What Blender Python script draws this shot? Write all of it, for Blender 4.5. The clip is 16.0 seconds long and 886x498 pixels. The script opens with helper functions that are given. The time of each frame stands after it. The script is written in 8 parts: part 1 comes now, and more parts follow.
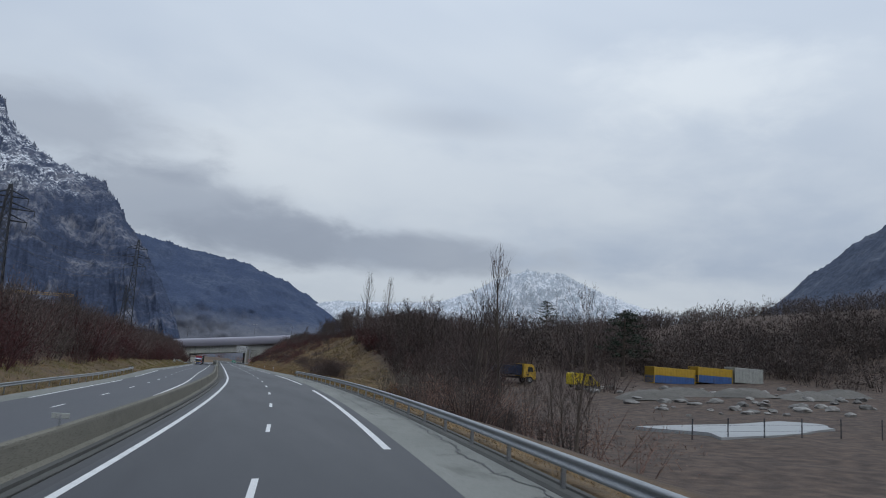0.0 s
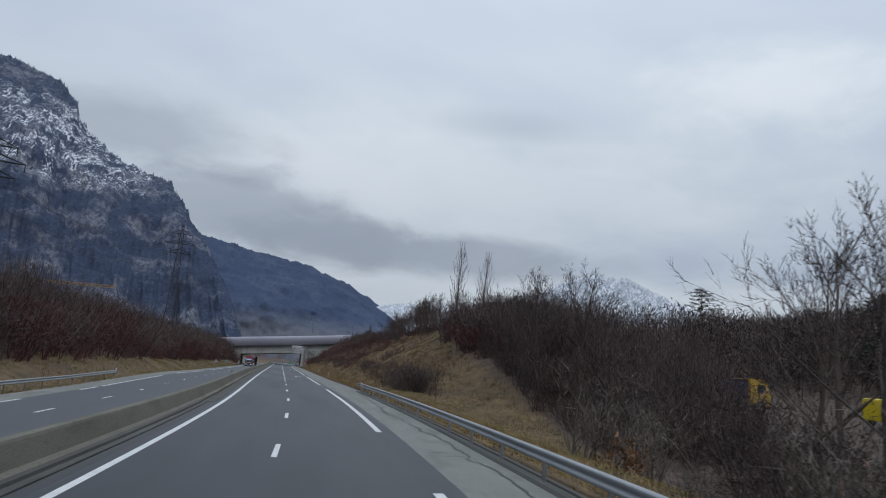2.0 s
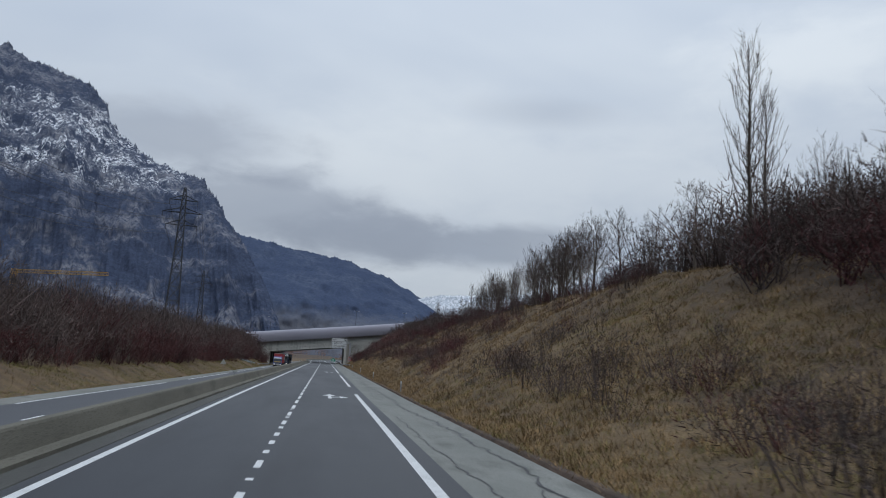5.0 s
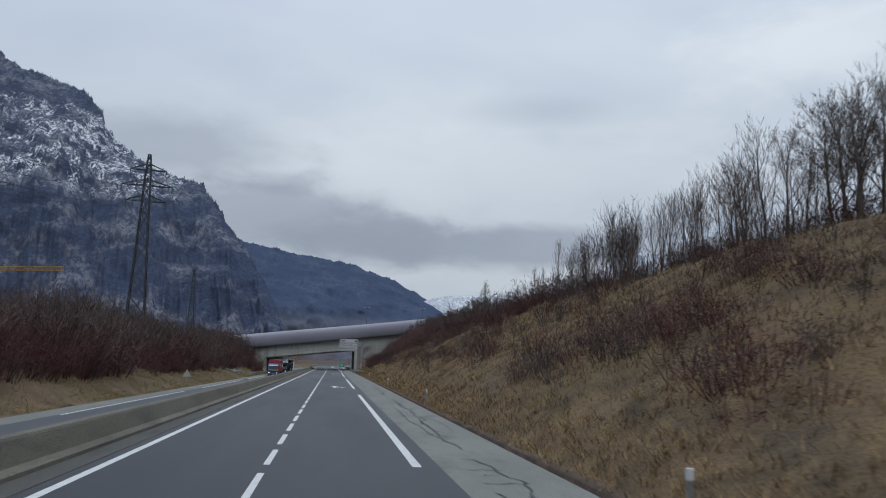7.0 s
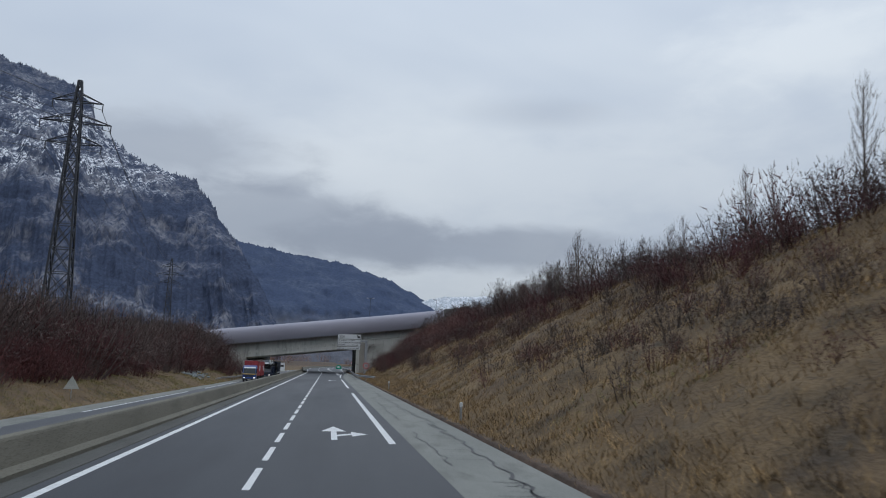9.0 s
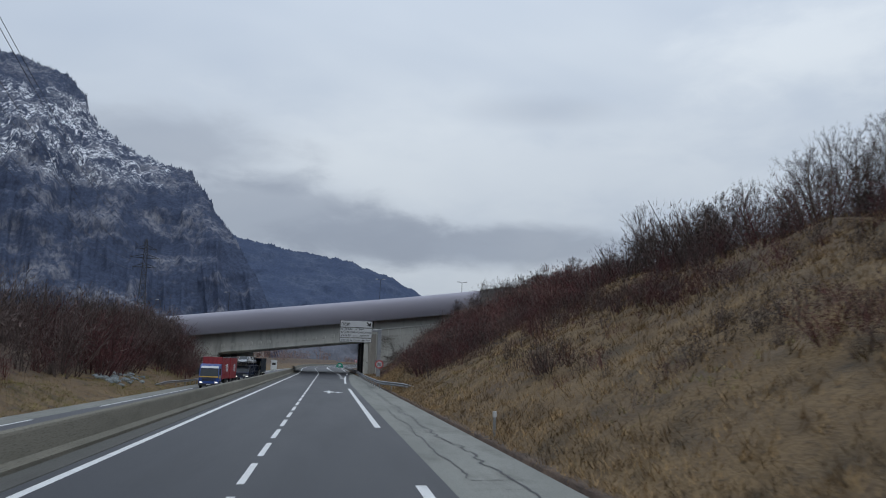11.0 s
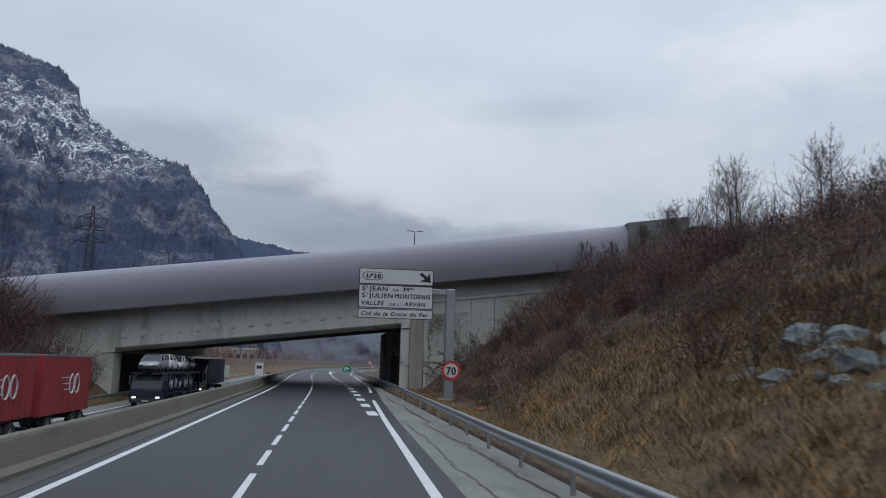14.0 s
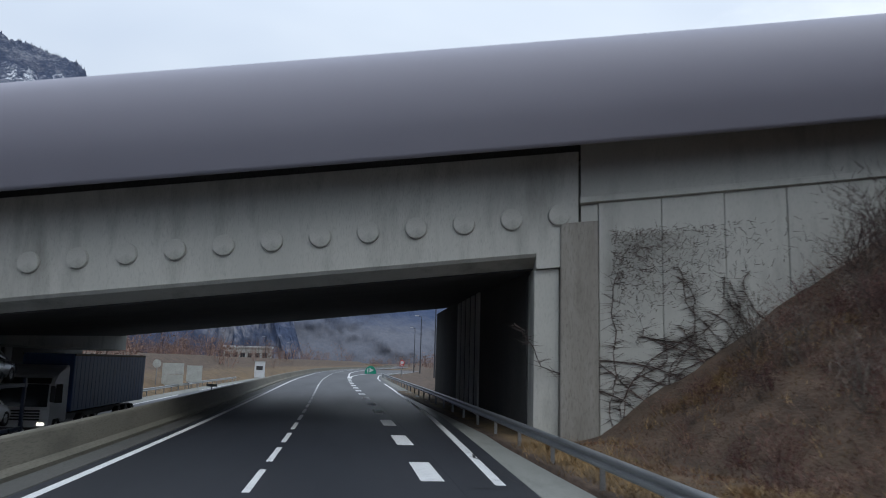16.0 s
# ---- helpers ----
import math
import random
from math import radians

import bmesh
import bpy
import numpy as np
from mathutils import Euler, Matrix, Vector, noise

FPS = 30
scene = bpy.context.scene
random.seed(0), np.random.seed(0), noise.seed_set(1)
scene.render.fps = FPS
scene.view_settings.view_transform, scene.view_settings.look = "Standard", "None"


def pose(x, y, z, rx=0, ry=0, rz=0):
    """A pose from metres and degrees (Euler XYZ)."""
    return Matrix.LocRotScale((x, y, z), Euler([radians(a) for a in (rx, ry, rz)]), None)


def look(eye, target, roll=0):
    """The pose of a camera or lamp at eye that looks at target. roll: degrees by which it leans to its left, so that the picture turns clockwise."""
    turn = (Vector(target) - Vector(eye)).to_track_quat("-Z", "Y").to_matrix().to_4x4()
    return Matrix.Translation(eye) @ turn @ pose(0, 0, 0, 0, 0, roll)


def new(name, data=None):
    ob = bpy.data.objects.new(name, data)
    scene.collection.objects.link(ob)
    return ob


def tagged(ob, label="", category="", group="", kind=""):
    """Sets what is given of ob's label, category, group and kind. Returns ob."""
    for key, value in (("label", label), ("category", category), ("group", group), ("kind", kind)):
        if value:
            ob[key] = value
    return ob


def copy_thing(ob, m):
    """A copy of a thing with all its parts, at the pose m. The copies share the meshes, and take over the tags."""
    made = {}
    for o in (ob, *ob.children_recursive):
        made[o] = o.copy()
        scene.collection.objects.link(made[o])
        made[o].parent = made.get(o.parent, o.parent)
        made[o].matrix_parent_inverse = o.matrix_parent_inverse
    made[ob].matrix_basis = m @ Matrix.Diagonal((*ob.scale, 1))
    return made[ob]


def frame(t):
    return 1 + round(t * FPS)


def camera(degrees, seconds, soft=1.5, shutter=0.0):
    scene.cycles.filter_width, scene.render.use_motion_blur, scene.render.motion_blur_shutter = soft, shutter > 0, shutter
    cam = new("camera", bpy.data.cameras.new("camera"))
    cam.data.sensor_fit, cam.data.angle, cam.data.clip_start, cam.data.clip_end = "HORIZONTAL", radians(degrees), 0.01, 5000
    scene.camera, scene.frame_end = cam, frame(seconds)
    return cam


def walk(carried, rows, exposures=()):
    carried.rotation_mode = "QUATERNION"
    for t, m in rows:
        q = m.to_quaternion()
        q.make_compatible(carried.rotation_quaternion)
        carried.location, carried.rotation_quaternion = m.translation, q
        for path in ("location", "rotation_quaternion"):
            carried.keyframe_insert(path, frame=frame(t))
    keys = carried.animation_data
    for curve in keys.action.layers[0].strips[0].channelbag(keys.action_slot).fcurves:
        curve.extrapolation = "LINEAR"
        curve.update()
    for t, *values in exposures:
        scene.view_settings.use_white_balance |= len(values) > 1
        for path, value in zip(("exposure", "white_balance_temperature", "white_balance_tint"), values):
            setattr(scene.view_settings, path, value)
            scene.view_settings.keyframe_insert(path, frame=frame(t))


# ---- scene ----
cam = camera(61.58, 16.0, soft=1.0, shutter=0.15)
# seconds, x, y, z, pitch, roll, yaw
PATH = [
    (0, -4.922, -0.14, 1.807, 9.66, 4.38, -16.00),
    (0.5, -3.661, 11.27, 1.936, 9.91, 4.80, -15.02),
    (1, -2.521, 22.67, 2.065, 9.62, 5.17, -13.60),
    (1.5, -1.564, 34.05, 2.157, 9.47, 4.92, -12.38),
    (2, -0.795, 45.44, 2.249, 9.61, 5.55, -11.31),
    (2.5, -0.146, 56.83, 2.295, 9.36, 5.01, -10.52),
    (3, 0.342, 68.24, 2.340, 9.36, 4.96, -10.03),
    (3.5, 0.660, 79.66, 2.355, 9.27, 4.58, -9.68),
    (4, 0.916, 91.09, 2.370, 9.06, 4.42, -9.18),
    (6.5, 1.391, 148.66, 2.402, 8.53, 1.75, -8.01),
    (7, 1.393, 160.27, 2.402, 8.85, 1.59, -8.14),
    (7.5, 1.406, 171.89, 2.402, 8.87, 1.36, -8.24),
    (8, 1.412, 183.53, 2.402, 8.96, 1.52, -8.21),
    (10.5, 1.478, 242.62, 2.402, 8.94, 1.72, -8.58),
    (11, 1.548, 254.48, 2.402, 8.80, 1.75, -8.43),
    (11.5, 1.588, 266.33, 2.402, 8.70, 1.68, -8.38),
    (12, 1.584, 278.15, 2.402, 8.74, 1.49, -8.25),
    (12.5, 1.543, 289.95, 2.402, 8.81, 1.68, -8.01),
    (13, 1.509, 301.72, 2.402, 8.90, 1.72, -8.00),
    (13.5, 1.510, 313.48, 2.402, 8.95, 1.69, -8.10),
    (14, 1.537, 325.25, 2.402, 8.89, 1.44, -8.25),
    (14.5, 1.574, 337.05, 2.402, 8.66, 1.14, -8.28),
    (15, 1.600, 348.87, 2.402, 9.10, 1.41, -8.10),
    (15.5, 1.664, 360.72, 2.402, 8.78, 1.46, -7.79),
    (16, 1.800, 372.57, 2.402, 8.85, 1.54, -6.68),
]
walk(cam, [(t, Matrix.Translation((x, y, z)) @ (Euler((0, 0, radians(yaw))).to_matrix()
      @ Euler((radians(90 + pitch), 0, 0)).to_matrix() @ Euler((0, 0, radians(roll))).to_matrix()).to_4x4())
     for t, x, y, z, pitch, roll, yaw in PATH],
     exposures=[(0, 0.0), (13.2, 0.0), (14, 0.03), (14.5, 0.06), (15, 0.11), (15.5, 0.17), (16, 0.36)])

# ---------------------------------------------------------------- light
world = bpy.data.worlds.new("overcast_sky")
scene.world = world
world.use_nodes = True
WN, WL = world.node_tree.nodes, world.node_tree.links
WN.clear()


def wnode(kind, **values):
    n = WN.new(kind)
    for key, value in values.items():
        n.inputs[key.replace("_", " ")].default_value = value
    return n


SUN_ELEVATION, SUN_TURN = radians(38), radians(150)
sky = WN.new("ShaderNodeTexSky")
sky.sky_type, sky.sun_disc = "NISHITA", False
sky.sun_elevation, sky.sun_rotation = SUN_ELEVATION, SUN_TURN
sky_dim = wnode("ShaderNodeVectorMath")
sky_dim.operation = "SCALE"
sky_dim.inputs["Scale"].default_value = 0.1
WL.new(sky.outputs[0], sky_dim.inputs[0])
coord = WN.new("ShaderNodeTexCoord")
# flatten the clouds towards the horizon: divide the direction by its height
split = WN.new("ShaderNodeSeparateXYZ")
WL.new(coord.outputs["Generated"], split.inputs[0])


def wmath(op, a, b):
    n = WN.new("ShaderNodeMath")
    n.operation = op
    for slot, v in zip(n.inputs, (a, b)):
        if isinstance(v, (int, float)):
            slot.default_value = v
        else:
            WL.new(v, slot)
    return n.outputs[0]


height = wmath("ADD", wmath("MAXIMUM", split.outputs[2], 0.0), 0.16)
flat = WN.new("ShaderNodeCombineXYZ")
WL.new(wmath("DIVIDE", split.outputs[0], height), flat.inputs[0])
WL.new(wmath("DIVIDE", split.outputs[1], height), flat.inputs[1])
big = wnode("ShaderNodeTexNoise", Scale=0.62, Detail=4.0, Roughness=0.5, Distortion=0.4)
WL.new(flat.outputs[0], big.inputs["Vector"])
ramp = WN.new("ShaderNodeValToRGB")
ramp.color_ramp.elements[0].position, ramp.color_ramp.elements[0].color = 0.34, (0.45, 0.53, 0.655, 1)
ramp.color_ramp.elements[1].position, ramp.color_ramp.elements[1].color = 0.68, (0.66, 0.73, 0.81, 1)
WL.new(big.outputs[0], ramp.inputs[0])
# direction as bearing and height over the horizon, in degrees, frayed by noise, for single cloud banks
bearing = wmath("MULTIPLY", wmath("ARCTAN2", split.outputs[0], split.outputs[1]), 57.2958)
rise_deg = wmath("MULTIPLY", wmath("ARCSINE", split.outputs[2], 0.0), 57.2958)
fray_at = WN.new("ShaderNodeCombineXYZ")
WL.new(wmath("MULTIPLY", bearing, 0.16), fray_at.inputs[0])
WL.new(wmath("MULTIPLY", rise_deg, 0.36), fray_at.inputs[1])
fray = wnode("ShaderNodeTexNoise", Scale=1.0, Detail=6.0, Roughness=0.56, Distortion=0.25)
WL.new(fray_at.outputs[0], fray.inputs["Vector"])
frayed = wmath("MULTIPLY", wmath("SUBTRACT", fray.outputs[0], 0.5), 1.9)


def cloud_bank(at, up, wide, tall_, soft=0.9):
    """Cover of one bank of cloud with a torn edge, 0 to 1."""
    dx = wmath("DIVIDE", wmath("SUBTRACT", bearing, at), wide)
    dy = wmath("DIVIDE", wmath("SUBTRACT", rise_deg, up), tall_)
    r = wmath("SQRT", wmath("ADD", wmath("MULTIPLY", dx, dx), wmath("MULTIPLY", dy, dy)), 0.0)
    n = WN.new("ShaderNodeMapRange")
    n.interpolation_type = "SMOOTHSTEP"
    for slot, v in (("From Min", 1.0 + soft / 2), ("From Max", 1.0 - soft / 2)):
        n.inputs[slot].default_value = v
    WL.new(wmath("ADD", r, frayed), n.inputs["Value"])
    return n.outputs[0]


def over(base, cover, amount, tint):
    n = WN.new("ShaderNodeMix")
    n.data_type = "RGBA"
    WL.new(wmath("MULTIPLY", cover, amount), n.inputs["Factor"])
    WL.new(base, n.inputs["A"])
    n.inputs["B"].default_value = (*tint, 1)
    return n.outputs["Result"]


clouds = ramp.outputs[0]
GREY_CLOUD, LIGHT_CLOUD = (0.335, 0.385, 0.475), (0.80, 0.86, 0.91)
for at, up, wide, tall_, amount, tint, soft in (
    (13, 14.5, 26, 4.0, 0.40, LIGHT_CLOUD, 1.6), (36, 22.5, 7, 2.6, 0.55, LIGHT_CLOUD, 1.5), (22, 6.5, 26, 2.0, 0.5, LIGHT_CLOUD, 1.4),
    (-13, 15.4, 7.5, 2.2, 0.65, GREY_CLOUD, 1.3), (-5, 10.6, 9.0, 2.6, 0.72, GREY_CLOUD, 0.9), (3, 9.4, 7.5, 2.0, 0.75, GREY_CLOUD, 0.9),
    (11, 9.0, 12.0, 1.5, 0.75, GREY_CLOUD, 0.9), (-4, 13.3, 2.4, 0.8, 0.5, GREY_CLOUD, 1.2), (16, 19.4, 4.5, 1.0, 0.25, GREY_CLOUD, 1.4)):
    clouds = over(clouds, cloud_bank(at, up, wide, tall_, soft), amount, tint)
mix_sky = WN.new("ShaderNodeMix")
mix_sky.data_type = "RGBA"
mix_sky.inputs["Factor"].default_value = 0.97
WL.new(sky_dim.outputs[0], mix_sky.inputs["A"])
WL.new(clouds, mix_sky.inputs["B"])
bg = wnode("ShaderNodeBackground", Strength=1.0)
# an overcast sky is brighter overhead than at the horizon
WL.new(wmath("ADD", wmath("MULTIPLY", wmath("MAXIMUM", split.outputs[2], 0.0), 0.86), 0.71), bg.inputs["Strength"])
WL.new(mix_sky.outputs["Result"], bg.inputs[0])
wout = WN.new("ShaderNodeOutputWorld")
WL.new(bg.outputs[0], wout.inputs[0])

sun = new("sun", bpy.data.lights.new("sun", "SUN"))
sun.data.energy, sun.data.angle, sun.data.color = 0.5, radians(40), (1.0, 0.97, 0.93)
sun.matrix_world = look((math.sin(SUN_TURN) * 60, math.cos(SUN_TURN) * 60, 80), (0, 0, 0))
scene.view_settings.exposure = 0.0


# ---------------------------------------------------------------- materials
def material(name, low, high, scale=4.0, rough=0.8, metal=0.0, bump=0.3, fine=40.0, stretch=(1, 1, 1), spread=0.15, stain=None, object_random=0.0, distance=0.02, island=0.0):
    """Two scales of variation between two colours, with fine relief; stain: (colour, scale, amount)."""
    m = bpy.data.materials.new(name)
    m.use_nodes = True
    nodes, links = m.node_tree.nodes, m.node_tree.links
    shader = nodes["Principled BSDF"]
    shader.inputs["Metallic"].default_value = metal
    where = nodes.new("ShaderNodeTexCoord")
    mapping = nodes.new("ShaderNodeMapping")
    mapping.inputs["Scale"].default_value = stretch
    links.new(where.outputs["Object"], mapping.inputs[0])

    def cloud(s, detail=4.0):
        n = nodes.new("ShaderNodeTexNoise")
        n.inputs["Scale"].default_value, n.inputs["Detail"].default_value, n.inputs["Roughness"].default_value = s, detail, 0.6
        links.new(mapping.outputs[0], n.inputs["Vector"])
        return n.outputs[0]

    def mixed(factor, a, b):
        n = nodes.new("ShaderNodeMix")
        n.data_type = "RGBA"
        for slot, v in (("Factor", factor), ("A", a), ("B", b)):
            if isinstance(v, tuple):
                n.inputs[slot].default_value = (*v, 1)
            elif isinstance(v, float):
                n.inputs[slot].default_value = v
            else:
                links.new(v, n.inputs[slot])
        return n.outputs["Result"]

    def ramped(v, a, b):
        n = nodes.new("ShaderNodeMapRange")
        n.inputs["From Min"].default_value, n.inputs["From Max"].default_value = a, b
        links.new(v, n.inputs["Value"])
        return n.outputs[0]

    coarse, grain = cloud(scale), cloud(fine, 2.0)
    colour = mixed(ramped(coarse, 0.3, 0.7), low, high)
    speck = tuple(c * (1 - spread * 2.2) for c in low)
    colour = mixed(ramped(grain, 0.5, 0.75), colour, speck) if spread else colour
    if stain:
        tint, s, amount = stain
        f = nodes.new("ShaderNodeMath")
        f.operation = "MULTIPLY"
        f.inputs[1].default_value = amount
        links.new(ramped(cloud(s, 5.0), 0.5, 0.72), f.inputs[0])
        colour = mixed(f.outputs[0], colour, tint)
    if object_random:
        info = nodes.new("ShaderNodeObjectInfo")
        hsv = nodes.new("ShaderNodeHueSaturation")
        vary = nodes.new("ShaderNodeMapRange")
        vary.inputs["To Min"].default_value, vary.inputs["To Max"].default_value = 1 - object_random, 1 + object_random
        links.new(info.outputs["Random"], vary.inputs["Value"])
        links.new(vary.outputs[0], hsv.inputs["Value"])
        links.new(colour, hsv.inputs["Color"])
        colour = hsv.outputs[0]
    if island:  # every blade or twig has its own shade
        geo = nodes.new("ShaderNodeNewGeometry")
        shade = nodes.new("ShaderNodeHueSaturation")
        each = nodes.new("ShaderNodeMapRange")
        each.inputs["To Min"].default_value, each.inputs["To Max"].default_value = 1 - island, 1 + island
        links.new(geo.outputs["Random Per Island"], each.inputs["Value"])
        links.new(each.outputs[0], shade.inputs["Value"])
        links.new(colour, shade.inputs["Color"])
        colour = shade.outputs[0]
    links.new(colour, shader.inputs["Base Color"])
    shader.inputs["Roughness"].default_value = rough
    rough_vary = nodes.new("ShaderNodeMapRange")
    rough_vary.inputs["To Min"].default_value, rough_vary.inputs["To Max"].default_value = max(rough - 0.12, 0.03), min(rough + 0.12, 1)
    links.new(coarse, rough_vary.inputs["Value"])
    links.new(rough_vary.outputs[0], shader.inputs["Roughness"])
    if bump:
        relief = nodes.new("ShaderNodeBump")
        relief.inputs["Strength"].default_value, relief.inputs["Distance"].default_value = bump, distance
        links.new(grain, relief.inputs["Height"])
        links.new(relief.outputs[0], shader.inputs["Normal"])
    return m


M_ASPHALT = material("asphalt", (0.019, 0.0215, 0.027), (0.030, 0.0335, 0.041), 0.25, 0.52, bump=0.25, fine=90, stretch=(1, 0.12, 1), stain=((0.015, 0.016, 0.020), 0.5, 0.7))
M_OPP = material("worn_asphalt", (0.060, 0.064, 0.074), (0.083, 0.088, 0.098), 0.3, 0.65, fine=70, stretch=(1, 0.15, 1))
M_SHOULDER = material("old_concrete_shoulder", (0.175, 0.182, 0.166), (0.275, 0.28, 0.258), 0.45, 0.85, fine=45, stretch=(1, 0.35, 1), stain=((0.10, 0.103, 0.093), 0.9, 0.75))
M_BARRIER = material("weathered_barrier_concrete", (0.130, 0.124, 0.098), (0.195, 0.184, 0.149), 0.4, 0.85, fine=30, stretch=(1, 0.2, 1), stain=((0.07, 0.067, 0.053), 1.4, 0.6))
M_CONCRETE = material("weathered_concrete", (0.42, 0.425, 0.395), (0.55, 0.55, 0.51), 0.35, 0.85, fine=25, bump=0.12, spread=0.03, stretch=(1, 1, 0.22), stain=((0.22, 0.22, 0.20), 0.7, 0.75))
M_PALE_CONCRETE = material("pale_ribbed_concrete", (0.46, 0.465, 0.455), (0.57, 0.57, 0.555), 0.5, 0.85, fine=25, bump=0.1, spread=0.03, stretch=(1, 1, 0.3))
M_DARK_CONCRETE = material("dark_concrete", (0.13, 0.13, 0.13), (0.21, 0.21, 0.205), 0.6, 0.85, fine=25, stretch=(1, 1, 0.3))
# near-black concrete: the shade under the bridge is put into its colour
M_SHADE_CONCRETE = material("shade_black_concrete", (0.035, 0.035, 0.035), (0.075, 0.074, 0.072), 0.5, 0.9, fine=25, stretch=(1, 1, 0.3))
M_BROWN_CONCRETE = material("brown_streaked_concrete", (0.20, 0.185, 0.162), (0.34, 0.325, 0.295), 0.9, 0.88, fine=25, bump=0.15, spread=0.05, stretch=(1, 1, 0.16), stain=((0.12, 0.105, 0.085), 1.1, 0.8))
M_PAINT = material("road_paint", (0.66, 0.67, 0.67), (0.78, 0.79, 0.79), 1.5, 0.6, fine=60, bump=0.2, stain=((0.42, 0.43, 0.43), 3.0, 0.6))
M_STEEL = material("galvanised_steel", (0.30, 0.315, 0.33), (0.42, 0.435, 0.45), 1.2, 0.42, 0.75, fine=50, bump=0.1, stretch=(1, 0.3, 1))
M_COVER = material("lilac_grey_metal_cladding", (0.300, 0.297, 0.355), (0.335, 0.332, 0.392), 0.12, 0.58, 0.0, bump=0.0, fine=4, spread=0.0, stretch=(0.5, 1, 1))
M_TAR = material("tar_seal", (0.018, 0.019, 0.021), (0.032, 0.033, 0.036), 3, 0.5, fine=60)
M_GROUND = material("dry_winter_turf", (0.108, 0.071, 0.037), (0.225, 0.152, 0.076), 0.45, 0.95, fine=9, bump=0.5, distance=0.12, spread=0.2, stain=((0.048, 0.037, 0.024), 0.6, 0.9))
M_GRASS = material("dry_grass_blades", (0.170, 0.110, 0.052), (0.362, 0.240, 0.112), 0.5, 0.9, fine=6, bump=0.0, spread=0.15, stain=((0.065, 0.046, 0.029), 0.6, 0.9), island=0.5)
M_GREEN_GRASS = material("moss_green_grass_blades", (0.12, 0.115, 0.03), (0.24, 0.21, 0.06), 0.8, 0.9, fine=6, bump=0.0, island=0.45)
M_TWIG = material("bare_twigs", (0.042, 0.031, 0.030), (0.128, 0.092, 0.082), 0.22, 0.9, fine=5, bump=0.0, spread=0.2, object_random=0.3, island=0.38)
M_RED_TWIG = material("reddish_bare_twigs", (0.046, 0.014, 0.016), (0.135, 0.047, 0.046), 0.25, 0.9, fine=5, bump=0.0, spread=0.2, object_random=0.3, island=0.38)
M_PALE_TWIG = material("pale_bare_branches", (0.13, 0.11, 0.095), (0.20, 0.17, 0.14), 0.7, 0.9, fine=5, bump=0.0, spread=0.2, object_random=0.2, island=0.4)
M_GREY_TWIG = material("grey_brown_twigs", (0.044, 0.033, 0.031), (0.118, 0.090, 0.079), 0.3, 0.9, fine=5, bump=0.0, spread=0.2, island=0.38)
M_DEAD_LEAF = material("orange_brown_dead_leaves", (0.13, 0.062, 0.03), (0.22, 0.115, 0.055), 1.5, 0.9, fine=8, bump=0.0, spread=0.2, island=0.4)
M_RUST_TWIG = material("rust_brown_twigs", (0.135, 0.083, 0.068), (0.30, 0.185, 0.145), 0.1, 0.9, fine=5, bump=0.0, spread=0.2, island=0.5)
M_LITTER = material("brown_leaf_litter", (0.085, 0.045, 0.030), (0.26, 0.138, 0.080), 0.7, 0.95, fine=6, bump=0.0, spread=0.2, stain=((0.035, 0.022, 0.016), 0.8, 0.7), island=0.5)
M_NEEDLE = material("pine_needles", (0.018, 0.03, 0.02), (0.035, 0.05, 0.03), 1.5, 0.85, fine=12, bump=0.0)
M_BARK = material("grey_brown_bark", (0.07, 0.055, 0.046), (0.13, 0.105, 0.085), 3, 0.9, fine=30, bump=0.6, stretch=(1, 1, 0.3), object_random=0.25)
M_DARK_METAL = material("dark_lattice_steel", (0.022, 0.025, 0.034), (0.04, 0.045, 0.056), 2, 0.7, 0.0, bump=0.0)
M_SIGN_WHITE = material("white_sign_sheet", (0.52, 0.54, 0.55), (0.58, 0.60, 0.61), 0.8, 0.35, bump=0.0, spread=0.04)
M_BLACK = material("black_sign_sheet", (0.012, 0.012, 0.014), (0.02, 0.02, 0.022), 2, 0.4, bump=0.0)
M_RED_SIGN = material("red_sign_sheet", (0.50, 0.03, 0.035), (0.56, 0.04, 0.045), 2, 0.35, bump=0.0, spread=0.05)
M_GREEN_SIGN = material("green_sign_sheet", (0.0, 0.22, 0.14), (0.01, 0.27, 0.17), 2, 0.35, bump=0.0, spread=0.05)


# ---------------------------------------------------------------- helpers of this scene
def joined(name, verts, faces, mat=None, smooth=False):
    me = bpy.data.meshes.new(name)
    me.from_pydata([tuple(map(float, v)) for v in verts], [], faces)
    me.update()
    if mat:
        me.materials.append(mat)
    if smooth:
        me.polygons.foreach_set("use_smooth", [True] * len(me.polygons))
    return me


def part(name, bm, mat, parent=None, label="", smooth=False):
    """Links a bmesh as one mesh object, under a thing or a part."""
    me = bpy.data.meshes.new(name)
    bmesh.ops.recalc_face_normals(bm, faces=bm.faces)
    bm.to_mesh(me)
    bm.free()
    me.materials.append(mat)
    if smooth:
        me.polygons.foreach_set("use_smooth", [True] * len(me.polygons))
    ob = new(name, me)
    ob.parent = parent
    if label:
        ob["label"] = label
    return ob


def mesh_part(name, me, parent=None, label="", m=None):
    ob = new(name, me)
    ob.parent = parent
    if m is not None:
        ob.matrix_local = m
    if label:
        ob["label"] = label
    return ob


